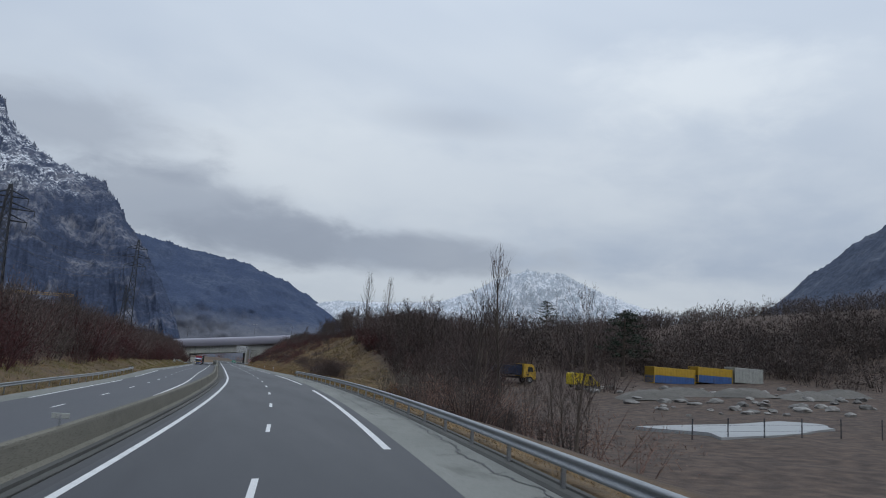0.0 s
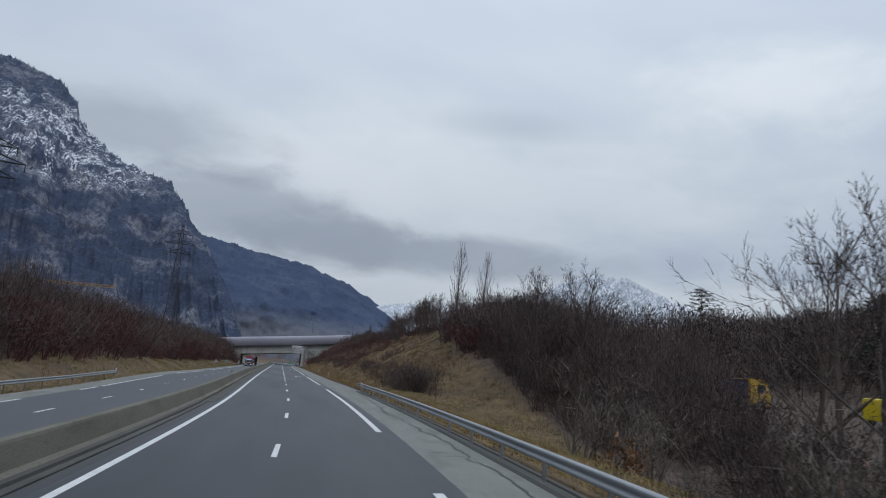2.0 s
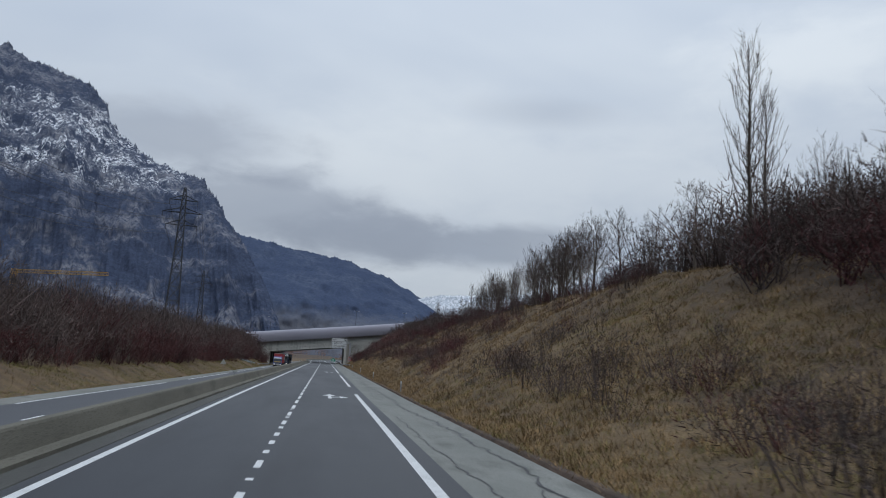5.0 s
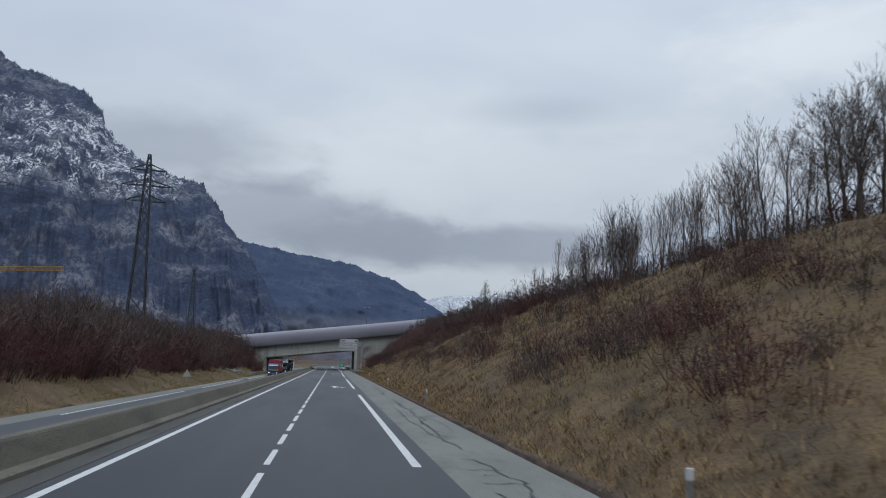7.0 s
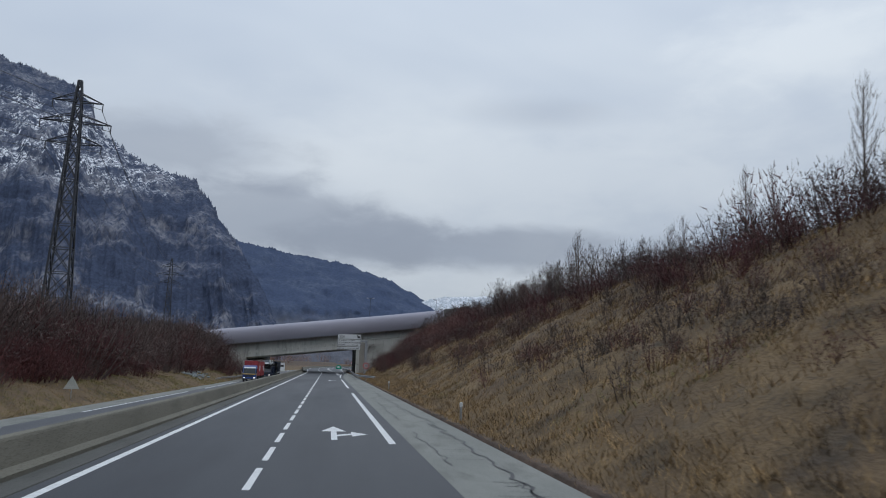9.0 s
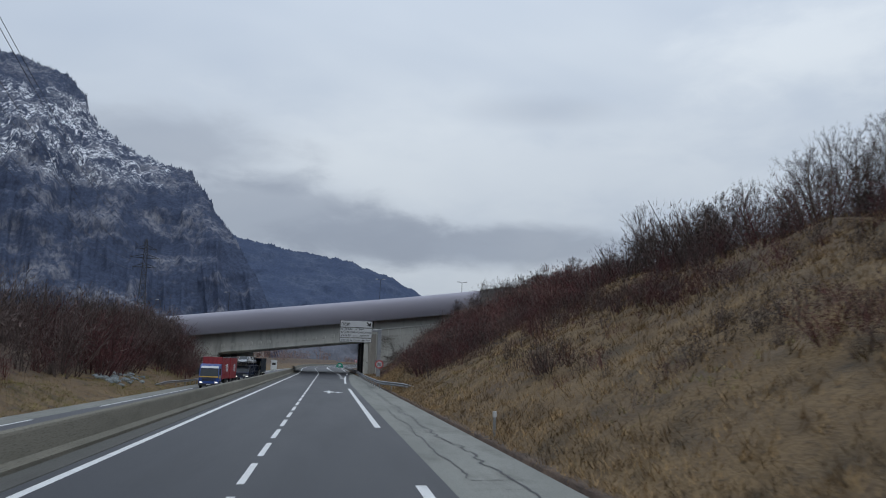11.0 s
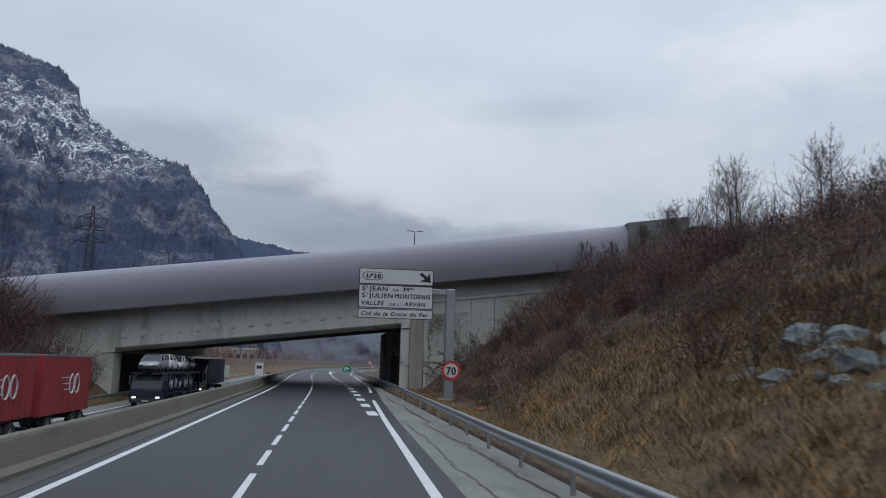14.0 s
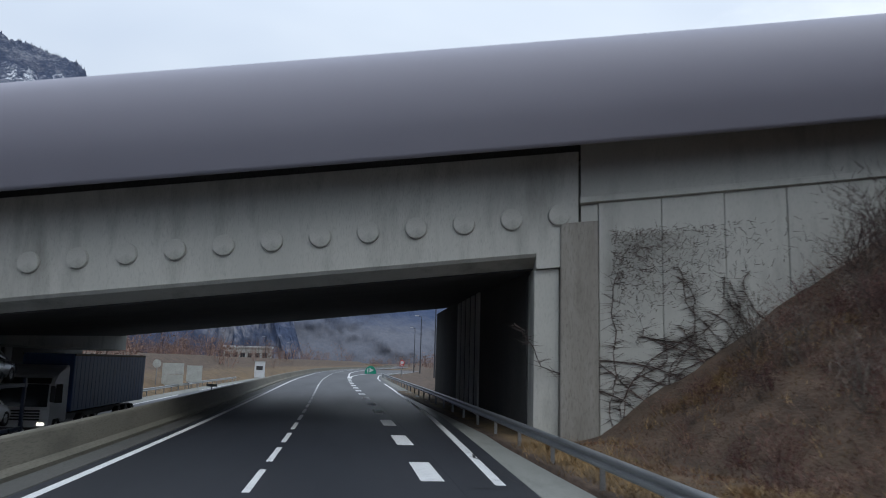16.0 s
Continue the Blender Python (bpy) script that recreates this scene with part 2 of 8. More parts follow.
def box(bm, a, b, bevel=0.0, m=None):
    """A block from corner a to corner b, its edges rounded."""
    size = [q - p for p, q in zip(a, b)]
    mid = [(p + q) / 2 for p, q in zip(a, b)]
    made = bmesh.ops.create_cube(bm, size=1.0, matrix=Matrix.Translation(mid) @ Matrix.Diagonal((*size, 1)))
    vs = made["verts"]
    if bevel:
        edges = list({e for v in vs for e in v.link_edges})
        out = bmesh.ops.bevel(bm, geom=edges, offset=bevel, segments=2, affect="EDGES", profile=0.5)
        vs = list({v for f in out["faces"] for v in f.verts} | {v for v in vs if v.is_valid})
    if m is not None:
        bmesh.ops.transform(bm, matrix=m, verts=vs)
    return vs


def rod(bm, a, b, r0, r1=None, sides=8):
    """A tapered bar from a to b."""
    a, b = Vector(a), Vector(b)
    way = b - a
    m = Matrix.Translation((a + b) / 2) @ way.to_track_quat("Z", "Y").to_matrix().to_4x4()
    return bmesh.ops.create_cone(bm, cap_ends=True, segments=sides, radius1=r0, radius2=r0 if r1 is None else r1, depth=way.length, matrix=m)["verts"]


def thing(name, label, category, group="", m=None, kind=""):
    ob = tagged(new(name), label, category, group, kind)
    ob.empty_display_size = 0.2
    if m is not None:
        ob.matrix_world = m
    return ob


# ---------------------------------------------------------------- the plan
BEND_RADIUS, BEND_END = 900.0, 100.0          # the motorway bends left up to here, then runs straight along +y


def bend(y):
    d = np.maximum(BEND_END - np.asarray(y, float), 0)
    e = np.clip((np.asarray(y, float) - 525) / 420, 0, 1)
    f = np.clip((np.asarray(y, float) - 380) / 110, 0, 1)
    return -d * d / (2 * BEND_RADIUS) - 2.1 * f * f * (3 - 2 * f) + 40 * e * e * (3 - 2 * e)


def opposite(y):
    """Height of the other carriageway, which falls away slowly."""
    return np.interp(y, [-130, 0, 75, 140, 200, 335, 420, 700], [-0.1, -0.25, -0.54, -0.95, -1.27, -1.5, -1.55, -1.6])


def ease(v, a, b):
    t = np.clip((np.asarray(v, float) - a) / (b - a), 0, 1)
    return t * t * (3 - 2 * t)


def wobble(x, y, s, seed=0.0):
    """Cheap smooth unevenness between about -1 and 1."""
    return (np.sin(x / s + 1.3 * np.sin(y / s * 0.7 + seed)) + np.sin(y / s * 1.1 + 1.7 * np.sin(x / s * 0.6 + 2 * seed)) + 0.6 * np.sin((x + y) / s * 2.3 + seed)) / 2.6


def edge(y):
    """The right edge line, which moves out where the exit lane opens and leaves."""
    return np.interp(y, [330, 338, 358, 376, 389, 408, 430, 446, 462, 490, 520, 545, 580, 640, 1100], [3.5, 3.55, 3.95, 4.44, 5.0, 5.89, 6.55, 7.1, 7.5, 8.0, 9.3, 12.0, 19.0, 38.0, 190.0])


def ground_height(u, y):
    """Height of the ground at the distance u beside the lane line."""
    u, y = np.broadcast_arrays(np.asarray(u, float), np.asarray(y, float))
    # right: low yard first, then the cut bank that climbs to a shelf, then the low bank past the bridge
    rise = ease(y + np.clip(u - 10, 0, 16) * (1 - ease(u, 28, 40)), 96, 175)
    crest = 8.9 + 1.6 * ease(y, 330, 395)
    top_at = 23.0 + 3 * ease(y, 330, 395)
    foot = 7.4 + 2.9 * ease(y, 342, 366) + 1.5 * ease(y, 362, 376) - 1.2 * ease(y, 386, 397)
    bank = crest * np.clip((u - foot) / (top_at - foot), 0, 1) ** 0.93 + np.clip(u - top_at, 0, 30) * 0.07
    bank = bank + 0.35 * wobble(u, y, 3.1, 1.0) * ease(u, 8, 13) + 0.2 * wobble(u, y, 0.8, 2.0) * ease(u, 7.6, 9) + 0.1 * wobble(u, y, 0.37, 6.0) * ease(u, 7.8, 9)
    reach = edge(y) + 1.9
    low_bank = 2.2 * ease(u, reach, reach + 13) + 1.2 * ease(u, reach + 16, reach + 50)
    past = ease(y, 436, 452)
    bank = bank * (1 - past) + low_bank * past
    yard = -0.35 * ease(u, 7.0, 8.2) - 1.75 * ease(u, 9.0, 17) + 0.12 * wobble(u, y, 2.3, 3.0) * ease(u, 9, 14)
    yard = yard + 1.5 * ease(y, 62, 98) * ease(u, 24, 40)
    terrace = 19 * ease(u + 0.15 * y, 110, 190) + 9 * ease(u, 190, 330)
    terrace = terrace * (1 - ease(y, 380, 600) * 0.7)
    right = yard * (1 - rise) + bank * rise + terrace * (1 - 0.55 * rise)
    right = np.where((y > 440) & (u < reach), np.minimum(right, -0.35), right)
    # left: verge, then a bank with thickets, low fields behind
    verge = opposite(y) - 0.1
    left = verge + 1.5 * ease(-u, 17.4, 21.5) + 3.2 * ease(-u, 21, 31) - 1.2 * ease(-u, 40, 80) + 0.22 * wobble(u, y, 2.7, 4.0) * ease(-u, 18, 21)
    left = left + 2.0 * ease(y, 350, 392) * (1 - ease(y, 434, 448)) * ease(-u, 18.8, 26)
    left = left + 60 * ease(-u, 500, 1500) ** 2
    under = np.where(u < -5, opposite(y) - 0.35, -0.35)
    side = np.where(u > 0, right, left)
    on_road = (u > -17.15) & (u < 6.75)
    return np.where(on_road, under, side)


def place(u, y, lift=0.0):
    return Vector((float(u + bend(y)), float(y), float(ground_height(u, y)) + lift))


# ---------------------------------------------------------------- ground
us = np.concatenate([-np.geomspace(4400, 46, 34), np.arange(-44, -22, 1.5), np.arange(-22, -17.2, 0.6), [-17.18, -17.12, -16.6, -11, -5.2, -4.8, 0, 4, 6.5, 6.74, 6.78, 7.0, 7.4], np.arange(7.9, 30, 0.55), np.arange(31, 60, 2.5), np.geomspace(62, 4400, 40)])
ys = np.concatenate([[-700, -400, -260, -200, -160, -130, -105, -85], np.arange(-70, 96, 2.0), np.arange(96, 400, 1.0), np.arange(400, 470, 2.0), np.arange(472, 620, 8), np.geomspace(630, 4700, 34)])
UU, YY = np.meshgrid(us, ys)
ZZ = ground_height(UU, YY)
XX = UU + bend(YY)
nu = len(us)
faces = [(j * nu + i, j * nu + i + 1, (j + 1) * nu + i + 1, (j + 1) * nu + i) for j in range(len(ys) - 1) for i in range(nu - 1)]
ground_mesh = joined("ground", np.stack([XX.ravel(), YY.ravel(), ZZ.ravel()], 1), faces, M_GROUND, True)
# how much of the soil shows as dark leaf litter and bare earth instead of turf
litter = ground_mesh.attributes.new("litter", "FLOAT", "POINT")
wood_edge = np.interp(YY, [40, 50, 62, 75, 87, 101, 110, 124, 135, 150], [9.8, 10.6, 13.0, 15.8, 17.8, 19.6, 20.6, 21.2, 20.0, 20.6])
yard_part = np.maximum(ease(UU - wood_edge, -1.0, 1.6) * (1 - ease(YY, 135, 165)), ease(UU, 55, 80))
wood_part = np.maximum(ease(UU, 23, 27), np.maximum(ease(-UU, 22.5, 25), np.maximum(ease(UU, 11, 15) * ease(YY, 308, 330), ease(UU, 8.6, 10.0) * ease(YY, 354, 366)))) * 0.85
wood_part = np.maximum(wood_part, 0.4 * ease(wobble(UU, YY, 2.6, 8.0), 0.12, 0.5) * (UU > 8.5))
wood_part = np.maximum(wood_part, 0.25 * ease(-UU, 18.2, 20.5))
wood_part = np.maximum(wood_part, 0.9 * (UU > 6.7) * (UU < 7.1) * (YY > 100))
litter.data.foreach_set("value", np.clip(np.maximum(yard_part, wood_part), 0, 1).astype(np.float32).ravel())
nodes, links = M_GROUND.node_tree.nodes, M_GROUND.node_tree.links
shader = nodes["Principled BSDF"]
grassy = shader.inputs["Base Color"].links[0].from_socket
soil = nodes.new("ShaderNodeAttribute")
soil.attribute_name = "litter"
earth = nodes.new("ShaderNodeTexNoise")
earth.inputs["Scale"].default_value, earth.inputs["Detail"].default_value = 1.1, 6.0
links.new([n for n in nodes if n.type == "TEX_COORD"][0].outputs["Object"], earth.inputs["Vector"])
earth_ramp = nodes.new("ShaderNodeValToRGB")
earth_ramp.color_ramp.elements[0].position, earth_ramp.color_ramp.elements[0].color = 0.35, (0.042, 0.029, 0.023, 1)
earth_ramp.color_ramp.elements[1].position, earth_ramp.color_ramp.elements[1].color = 0.7, (0.125, 0.085, 0.063, 1)
links.new(earth.outputs[0], earth_ramp.inputs[0])
mix_soil = nodes.new("ShaderNodeMix")
mix_soil.data_type = "RGBA"
links.new(soil.outputs["Fac"], mix_soil.inputs["Factor"])
links.new(grassy, mix_soil.inputs["A"])
links.new(earth_ramp.outputs[0], mix_soil.inputs["B"])
links.new(mix_soil.outputs["Result"], shader.inputs["Base Color"])
ground = tagged(new("ground", ground_mesh), "dry brown winter grassland with a cut bank beside the motorway", "ground", kind="structure")


# ---------------------------------------------------------------- motorway
def along(y0, y1, step=4.0):
    n = max(2, int((y1 - y0) / step) + 1)
    return np.linspace(y0, y1, n)


def strip(name, profile, y0, y1, mat, step=4.0, dy=None, follow=None, smooth=False, closed=True):
    """A profile of (u, z) swept along the motorway; dy shifts it sideways by y, follow adds a height by y."""
    yy = along(y0, y1, step)
    n = len(profile)
    verts = []
    for y in yy:
        off = float(bend(y)) + (float(dy(y)) if dy else 0.0)
        up = float(follow(y)) if follow else 0.0
        verts += [(u + off, y, z + up) for u, z in profile]
    faces = []
    for j in range(len(yy) - 1):
        for i in range(n if closed else n - 1):
            k = (i + 1) % n
            faces.append((j * n + i, j * n + k, (j + 1) * n + k, (j + 1) * n + i))
    if closed:
        faces += [tuple(range(n)), tuple(range(len(verts) - 1, len(verts) - n - 1, -1))]
    me = joined(name, verts, faces, mat, smooth)
    bm = bmesh.new()
    bm.from_mesh(me)
    bmesh.ops.recalc_face_normals(bm, faces=bm.faces)
    bm.to_mesh(me)
    bm.free()
    return new(name, me)


def slab(u0, u1, top, thick=0.3):
    return [(u0, top - thick), (u1, top - thick), (u1, top), (u0, top)]


ROAD_Y0, ROAD_Y1 = -130, 1100
road = tagged(strip("road", slab(-3.86, 4.05, 0.0), ROAD_Y0, ROAD_Y1, M_ASPHALT), "dark grey smooth asphalt carriageway with two lanes", "road", kind="structure")
opp_road = tagged(strip("road_opposite", slab(-15.2, -5.42, 0.0, 0.4), ROAD_Y0, ROAD_Y1, M_OPP, follow=opposite), "paler worn asphalt of the opposite carriageway", "road", kind="structure")
tagged(strip("shoulder_opposite", slab(-17.1, -15.205, -0.008, 0.4), ROAD_Y0, ROAD_Y1, M_SHOULDER, follow=opposite), "light grey concrete hard shoulder of the opposite carriageway", "shoulder", kind="structure")


def sheet(name, inner, outer, y0, y1, top, mat, step=4.0):
    """A slab between two edges that vary along the motorway."""
    yy = along(y0, y1, step)
    verts = []
    for y in yy:
        a, b, off = float(inner(y)), float(outer(y)), float(bend(y))
        verts += [(a + off, y, top - 0.3), (b + off, y, top - 0.3), (b + off, y, top), (a + off, y, top)]
    faces = []
    for j in range(len(yy) - 1):
        for i in range(4):
            k = (i + 1) % 4
            faces.append((j * 4 + i, (j + 1) * 4 + i, (j + 1) * 4 + k, j * 4 + k))
    faces += [(3, 2, 1, 0), tuple(len(verts) - 4 + i for i in range(4))]
    return new(name, joined(name, verts, faces, mat))


shoulder = tagged(sheet("shoulder", lambda y: edge(y) + 0.555, lambda y: max(6.55, edge(y) + 1.3), ROAD_Y0, 640, -0.004, M_SHOULDER), "pale cracked concrete hard shoulder", "shoulder", kind="structure")
tagged(sheet("road_exit_lane", lambda y: 4.055, lambda y: edge(y) + 0.55, 331, 640, -0.002, M_ASPHALT), "dark asphalt of the opening exit lane", "road", kind="structure")
M_GUTTER = material("dark_gutter_asphalt", (0.026, 0.027, 0.03), (0.045, 0.046, 0.05), 0.6, 0.6, fine=60, stretch=(1, 0.2, 1))
M_LEDGE = material("grimy_concrete_strip", (0.062, 0.062, 0.057), (0.105, 0.105, 0.097), 0.5, 0.85, fine=40, stretch=(1, 0.25, 1), stain=((0.035, 0.035, 0.032), 1.0, 0.7))
tagged(strip("gutter_dark", slab(-4.2, -3.865, -0.004), ROAD_Y0, 88, M_GUTTER), "dark asphalt strip along the median", "gutter", kind="structure")
tagged(strip("gutter_ledge", [(-4.62, -0.3), (-4.21, -0.3), (-4.21, 0.03), (-4.24, 0.05), (-4.38, 0.055), (-4.40, 0.02), (-4.44, 0.02), (-4.46, 0.10), (-4.62, 0.11)], ROAD_Y0, 88, M_LEDGE), "stepped concrete ledge at the foot of the median barrier", "gutter", kind="structure")
tagged(strip("gutter", [(-4.62, -0.3), (-3.865, -0.3), (-3.865, -0.03), (-3.90, -0.03), (-3.92, 0.002), (-4.5, 0.012), (-4.53, -0.04), (-4.62, -0.04)], 88, ROAD_Y1, M_LEDGE), "narrow grimy concrete strip beside the median barrier", "gutter", kind="structure")
tagged(strip("drain_kerb", [(5.98, -0.3), (6.54, -0.3), (6.54, 0.05), (6.40, 0.055), (6.38, 0.012), (6.24, 0.012), (6.22, 0.05), (6.06, 0.055), (5.98, 0.0)], ROAD_Y0, 112, M_LEDGE), "grimy concrete drain kerb below the guardrail", "kerb", kind="structure")
barrier = tagged(strip("median_barrier", [(-5.42, -1.9), (-4.62, -1.9), (-4.62, 0.06), (-4.80, 0.16), (-4.92, 0.66), (-4.95, 0.72), (-5.02, 0.75), (-5.12, 0.75), (-5.19, 0.72), (-5.22, 0.66), (-5.36, 0.1)], ROAD_Y0, ROAD_Y1, M_BARRIER, step=6), "grey weathered cast concrete median barrier", "barrier", kind="structure")


def paint(name, u, y0, y1, width=0.15, lift=0.004, side=None, follow=None, parent=None, step=3.0):
    """A painted line; side: its place across by y."""
    yy = along(y0, y1, step)
    verts = []
    for y in yy:
        c = (float(side(y)) if side else u) + float(bend(y))
        z = (float(follow(y)) if follow else 0.0) + lift
        verts += [(c - width / 2, y, z), (c + width / 2, y, z)]
    faces = [(2 * j, 2 * j + 1, 2 * j + 3, 2 * j + 2) for j in range(len(yy) - 1)]
    ob = new(name, joined(name, verts, faces, M_PAINT))
    ob.parent = parent
    return ob


# left edge line, lane dashes (3 m in 13 m, then 3 m in 4.33 m towards the exit), broken right edge line
paint("edge_line", -3.5, ROAD_Y0, ROAD_Y1, 0.2, parent=road)
LONG_PHASE, SHORT_PHASE, SHORT_STEP = 16.775, 7.714, 4.344
y = LONG_PHASE - 13 * 8
while y < 128:
    paint("dash", 0, y - 3.0, y, 0.15, parent=road)
    y += 13
y = SHORT_PHASE + SHORT_STEP * math.ceil((128 - SHORT_PHASE) / SHORT_STEP)
while y < 640:
    paint("dash", 0, y - 3.0, y, 0.15, parent=road)
    y += SHORT_STEP
paint("dash", 0, 640, 1100, 0.12, parent=road)
for k in range(-5, 4):
    y = 126.0 + 52.25 * k
    paint("edge_line", 3.5, y, y + 39.2, 0.225, parent=road)
paint("edge_line", 0, 336.5, 375.3, 0.225, side=edge, parent=road)
paint("edge_line", 0, 388, 462, 0.225, side=edge, parent=road)
paint("edge_line", 0, 474, 620, 0.225, side=edge, parent=road)
for k in range(18):
    y = 360.9 + 6.9 * k
    paint("dash", 3.62, y, y + 3.0, 0.5, parent=road)
# the gore where the exit leaves: a thick nose, the main edge line and the exit's left edge line
paint("edge_line", 3.66, 486, 502, 0.7, lift=0.010, parent=road)
paint("edge_line", 3.5, 490, 760, 0.3, lift=0.007, parent=road)
paint("edge_line", 0, 490, 575, 0.35, side=lambda y: 3.8 + 0.0016 * (y - 490) ** 2, parent=road)
for k in range(-6, 50):
    paint("dash", -11.5, 6 + 13 * k, 9 + 13 * k, 0.15, follow=opposite, parent=opp_road)
for k in range(-2, 13):
    paint("edge_line", -15.0, 2 + 52 * k, 41 + 52 * k, 0.2, follow=opposite, parent=opp_road)
paint("edge_line", -8.0, ROAD_Y0, ROAD_Y1, 0.2, follow=opposite, parent=opp_road)


def arrow(y, parent):
    """Straight-on arrow with a branch to the right, lying on the right lane."""
    shapes = [
        [(-0.10, 0), (0.10, 0), (0.10, 2.99), (-0.10, 2.99)],
        [(-0.45, 3.0), (0.45, 3.0), (0.0, 5.1)],
        [(0.103, 1.2), (0.597, 1.75), (0.597, 2.25), (0.103, 1.75)],
        [(0.60, 1.15), (1.15, 2.05), (0.60, 2.9)],
    ]
    verts, faces = [], []
    for s in shapes:
        faces.append(tuple(range(len(verts), len(verts) + len(s))))
        verts += [(1.73 + a, y + b, 0.0045) for a, b in s]
    ob = new("direction_arrow", joined("direction_arrow", verts, faces, M_PAINT))
    ob.parent = parent


arrow(158.6, road)
arrow(311.3, road)
arrow(231.5, road)


# tar-sealed cracks on the shoulder
crng = random.Random(11)


def crack(points, width):
    verts, faces = [], []
    for i, (u, y) in enumerate(points):
        w = width * crng.uniform(0.5, 1.3)
        a, b = points[max(i - 1, 0)], points[min(i + 1, len(points) - 1)]
        d = Vector((b[0] - a[0], b[1] - a[1]))
        d.normalize()
        c = u + float(bend(y))
        verts += [(c - d.y * w, y + d.x * w, 0.007), (c + d.y * w, y - d.x * w, 0.007)]
    faces = [(2 * i, 2 * i + 1, 2 * i + 3, 2 * i + 2) for i in range(len(points) - 1)]
    ob = new("tar_crack", joined("tar_crack", verts, faces, M_TAR))
    ob.parent = shoulder


def long_crack(u, y0, y1, roam, width, step=0.55):
    pts, y, v = [], y0, 0.0
    while y < y1:
        v = v * 0.82 + crng.gauss(0, roam)
        pts.append((min(max(u + v, 4.3), 6.4), y))
        y += step * crng.uniform(0.6, 1.4)
    crack(pts, width)


def main_crack(y):
    """Where the long crack runs across the shoulder."""
    return 5.55 + 0.22 * math.sin(y / 17.0) + 0.12 * math.sin(y / 5.3 + 1.0)


y = -60.0
while y < 392:
    run = crng.uniform(20, 46)
    pts, at, v = [], y, 0.0
    while at < min(y + run, 394):
        v = v * 0.75 + crng.gauss(0, 0.07)
        pts.append((min(max(main_crack(at) + v, 4.4), 6.35), at))
        at += crng.uniform(0.18, 0.5)
    crack(pts, crng.uniform(0.026, 0.04))
    if crng.random() < 0.7:
        long_crack(4.72 + crng.gauss(0, 0.1), y + crng.uniform(0, 8), y + run * 0.8, 0.04, 0.022, 0.3)
    y += run + crng.uniform(-6, 3)
y = -55.0
while y < 390:
    y += crng.expovariate(1 / 4.5)
    for _ in range(crng.choice((1, 1, 2, 4, 6))):
        y += crng.uniform(0.45, 1.2)
        b = main_crack(y) + crng.uniform(-0.1, 0.25)
        a = max(4.2, b - crng.uniform(0.35, 1.35))
        skew = crng.gauss(0, 0.12)
        crack([(a + (b - a) * f / 6, y + skew * f / 6 + crng.gauss(0, 0.035)) for f in range(7)], crng.uniform(0.014, 0.03))
# loops where two cracks close on each other
for y in (47, 126, 191, 330):
    w, n = crng.uniform(0.25, 0.5), crng.uniform(2.0, 4.5)
    crack([(5.6 + w * math.sin(k * 0.6283) + crng.gauss(0, 0.03), y + n * math.cos(k * 0.6283)) for k in range(11)], 0.024)


# ---------------------------------------------------------------- guard rails
WAVE = [(0.0, 0.0), (0.035, 0.012), (0.08, 0.04), (0.08, 0.085), (0.03, 0.12), (0.0, 0.155), (0.03, 0.19), (0.08, 0.225), (0.08, 0.27), (0.035, 0.298), (0.0, 0.31)]


def guardrail(label, y0, y1, u, face, base, step=4.0, turn0=0.0, turn1=0.0, shift=None):
    """A corrugated beam on posts; face: the side that it shows (-1 left, 1 right); turn0, turn1: how far its ends swing away; shift: its place across by y."""
    rail = thing("guardrail", label, "guardrail")
    out = -face

    def side(y):
        return u + (float(shift(y)) if shift else 0.0) + out * (turn0 * ease(-y, -y0 - 14, -y0) + turn1 * ease(y, y1 - 14, y1))

    def low(y):
        return float(base(y)) - 0.25 * float(ease(-y, -y0 - 6, -y0) * (turn0 > 0) + ease(y, y1 - 6, y1) * (turn1 > 0))

    joints = np.arange(y0, y1 + 0.1, step)
    for a, b in zip(joints[:-1], joints[1:]):
        yy = np.linspace(a - 0.12, b, 5)
        verts = []
        for y in yy:
            c = float(side(y)) + float(bend(y))
            lap = 0.004 if y == yy[0] else 0.0
            verts += [(c + face * (d + lap), y, low(y) + 0.44 + z) for d, z in WAVE]
        n = len(WAVE)
        faces = [(j * n + i, j * n + i + 1, (j + 1) * n + i + 1, (j + 1) * n + i) for j in range(4) for i in range(n - 1)]
        mesh_part("beam", joined("beam", verts, faces, M_STEEL, True), rail)
    post_mesh = None
    for y in np.arange(y0 + 0.5, y1, step):
        c = float(side(y)) + float(bend(y))
        if post_mesh is None:
            bm = bmesh.new()
            box(bm, (-0.05, -0.03, -0.5), (0.05, -0.022, 0.70), 0.003)
            box(bm, (-0.05, 0.022, -0.5), (0.05, 0.03, 0.70), 0.003)
            box(bm, (-0.004, -0.024, -0.5), (0.004, 0.024, 0.70))
            first = part("post", bm, M_STEEL, rail)
            post_mesh = first.data
        else:
            first = mesh_part("post", post_mesh, rail)
        first.location = (c + out * 0.07, y, low(y))
    return rail


guardrail("long galvanised steel guardrail on short posts", -62, 122, 6.25, -1, lambda y: 0.0, turn1=0.9)
guardrail("galvanised steel guardrail leading under the bridge", 311, 500, 6.75, -1, lambda y: 0.0, turn0=2.4, shift=lambda y: np.interp(y, [345, 384, 408, 430, 462, 500], [-0.58, 0.02, 0.59, 1.2, 2.0, 2.3]))
guardrail("galvanised steel guardrail with a sloped-down end", -62, 143, -17.7, 1, opposite, turn1=2.0)
guardrail("galvanised steel guardrail along the opposite carriageway", 350, 520, -17.6, 1, opposite, turn0=1.4)


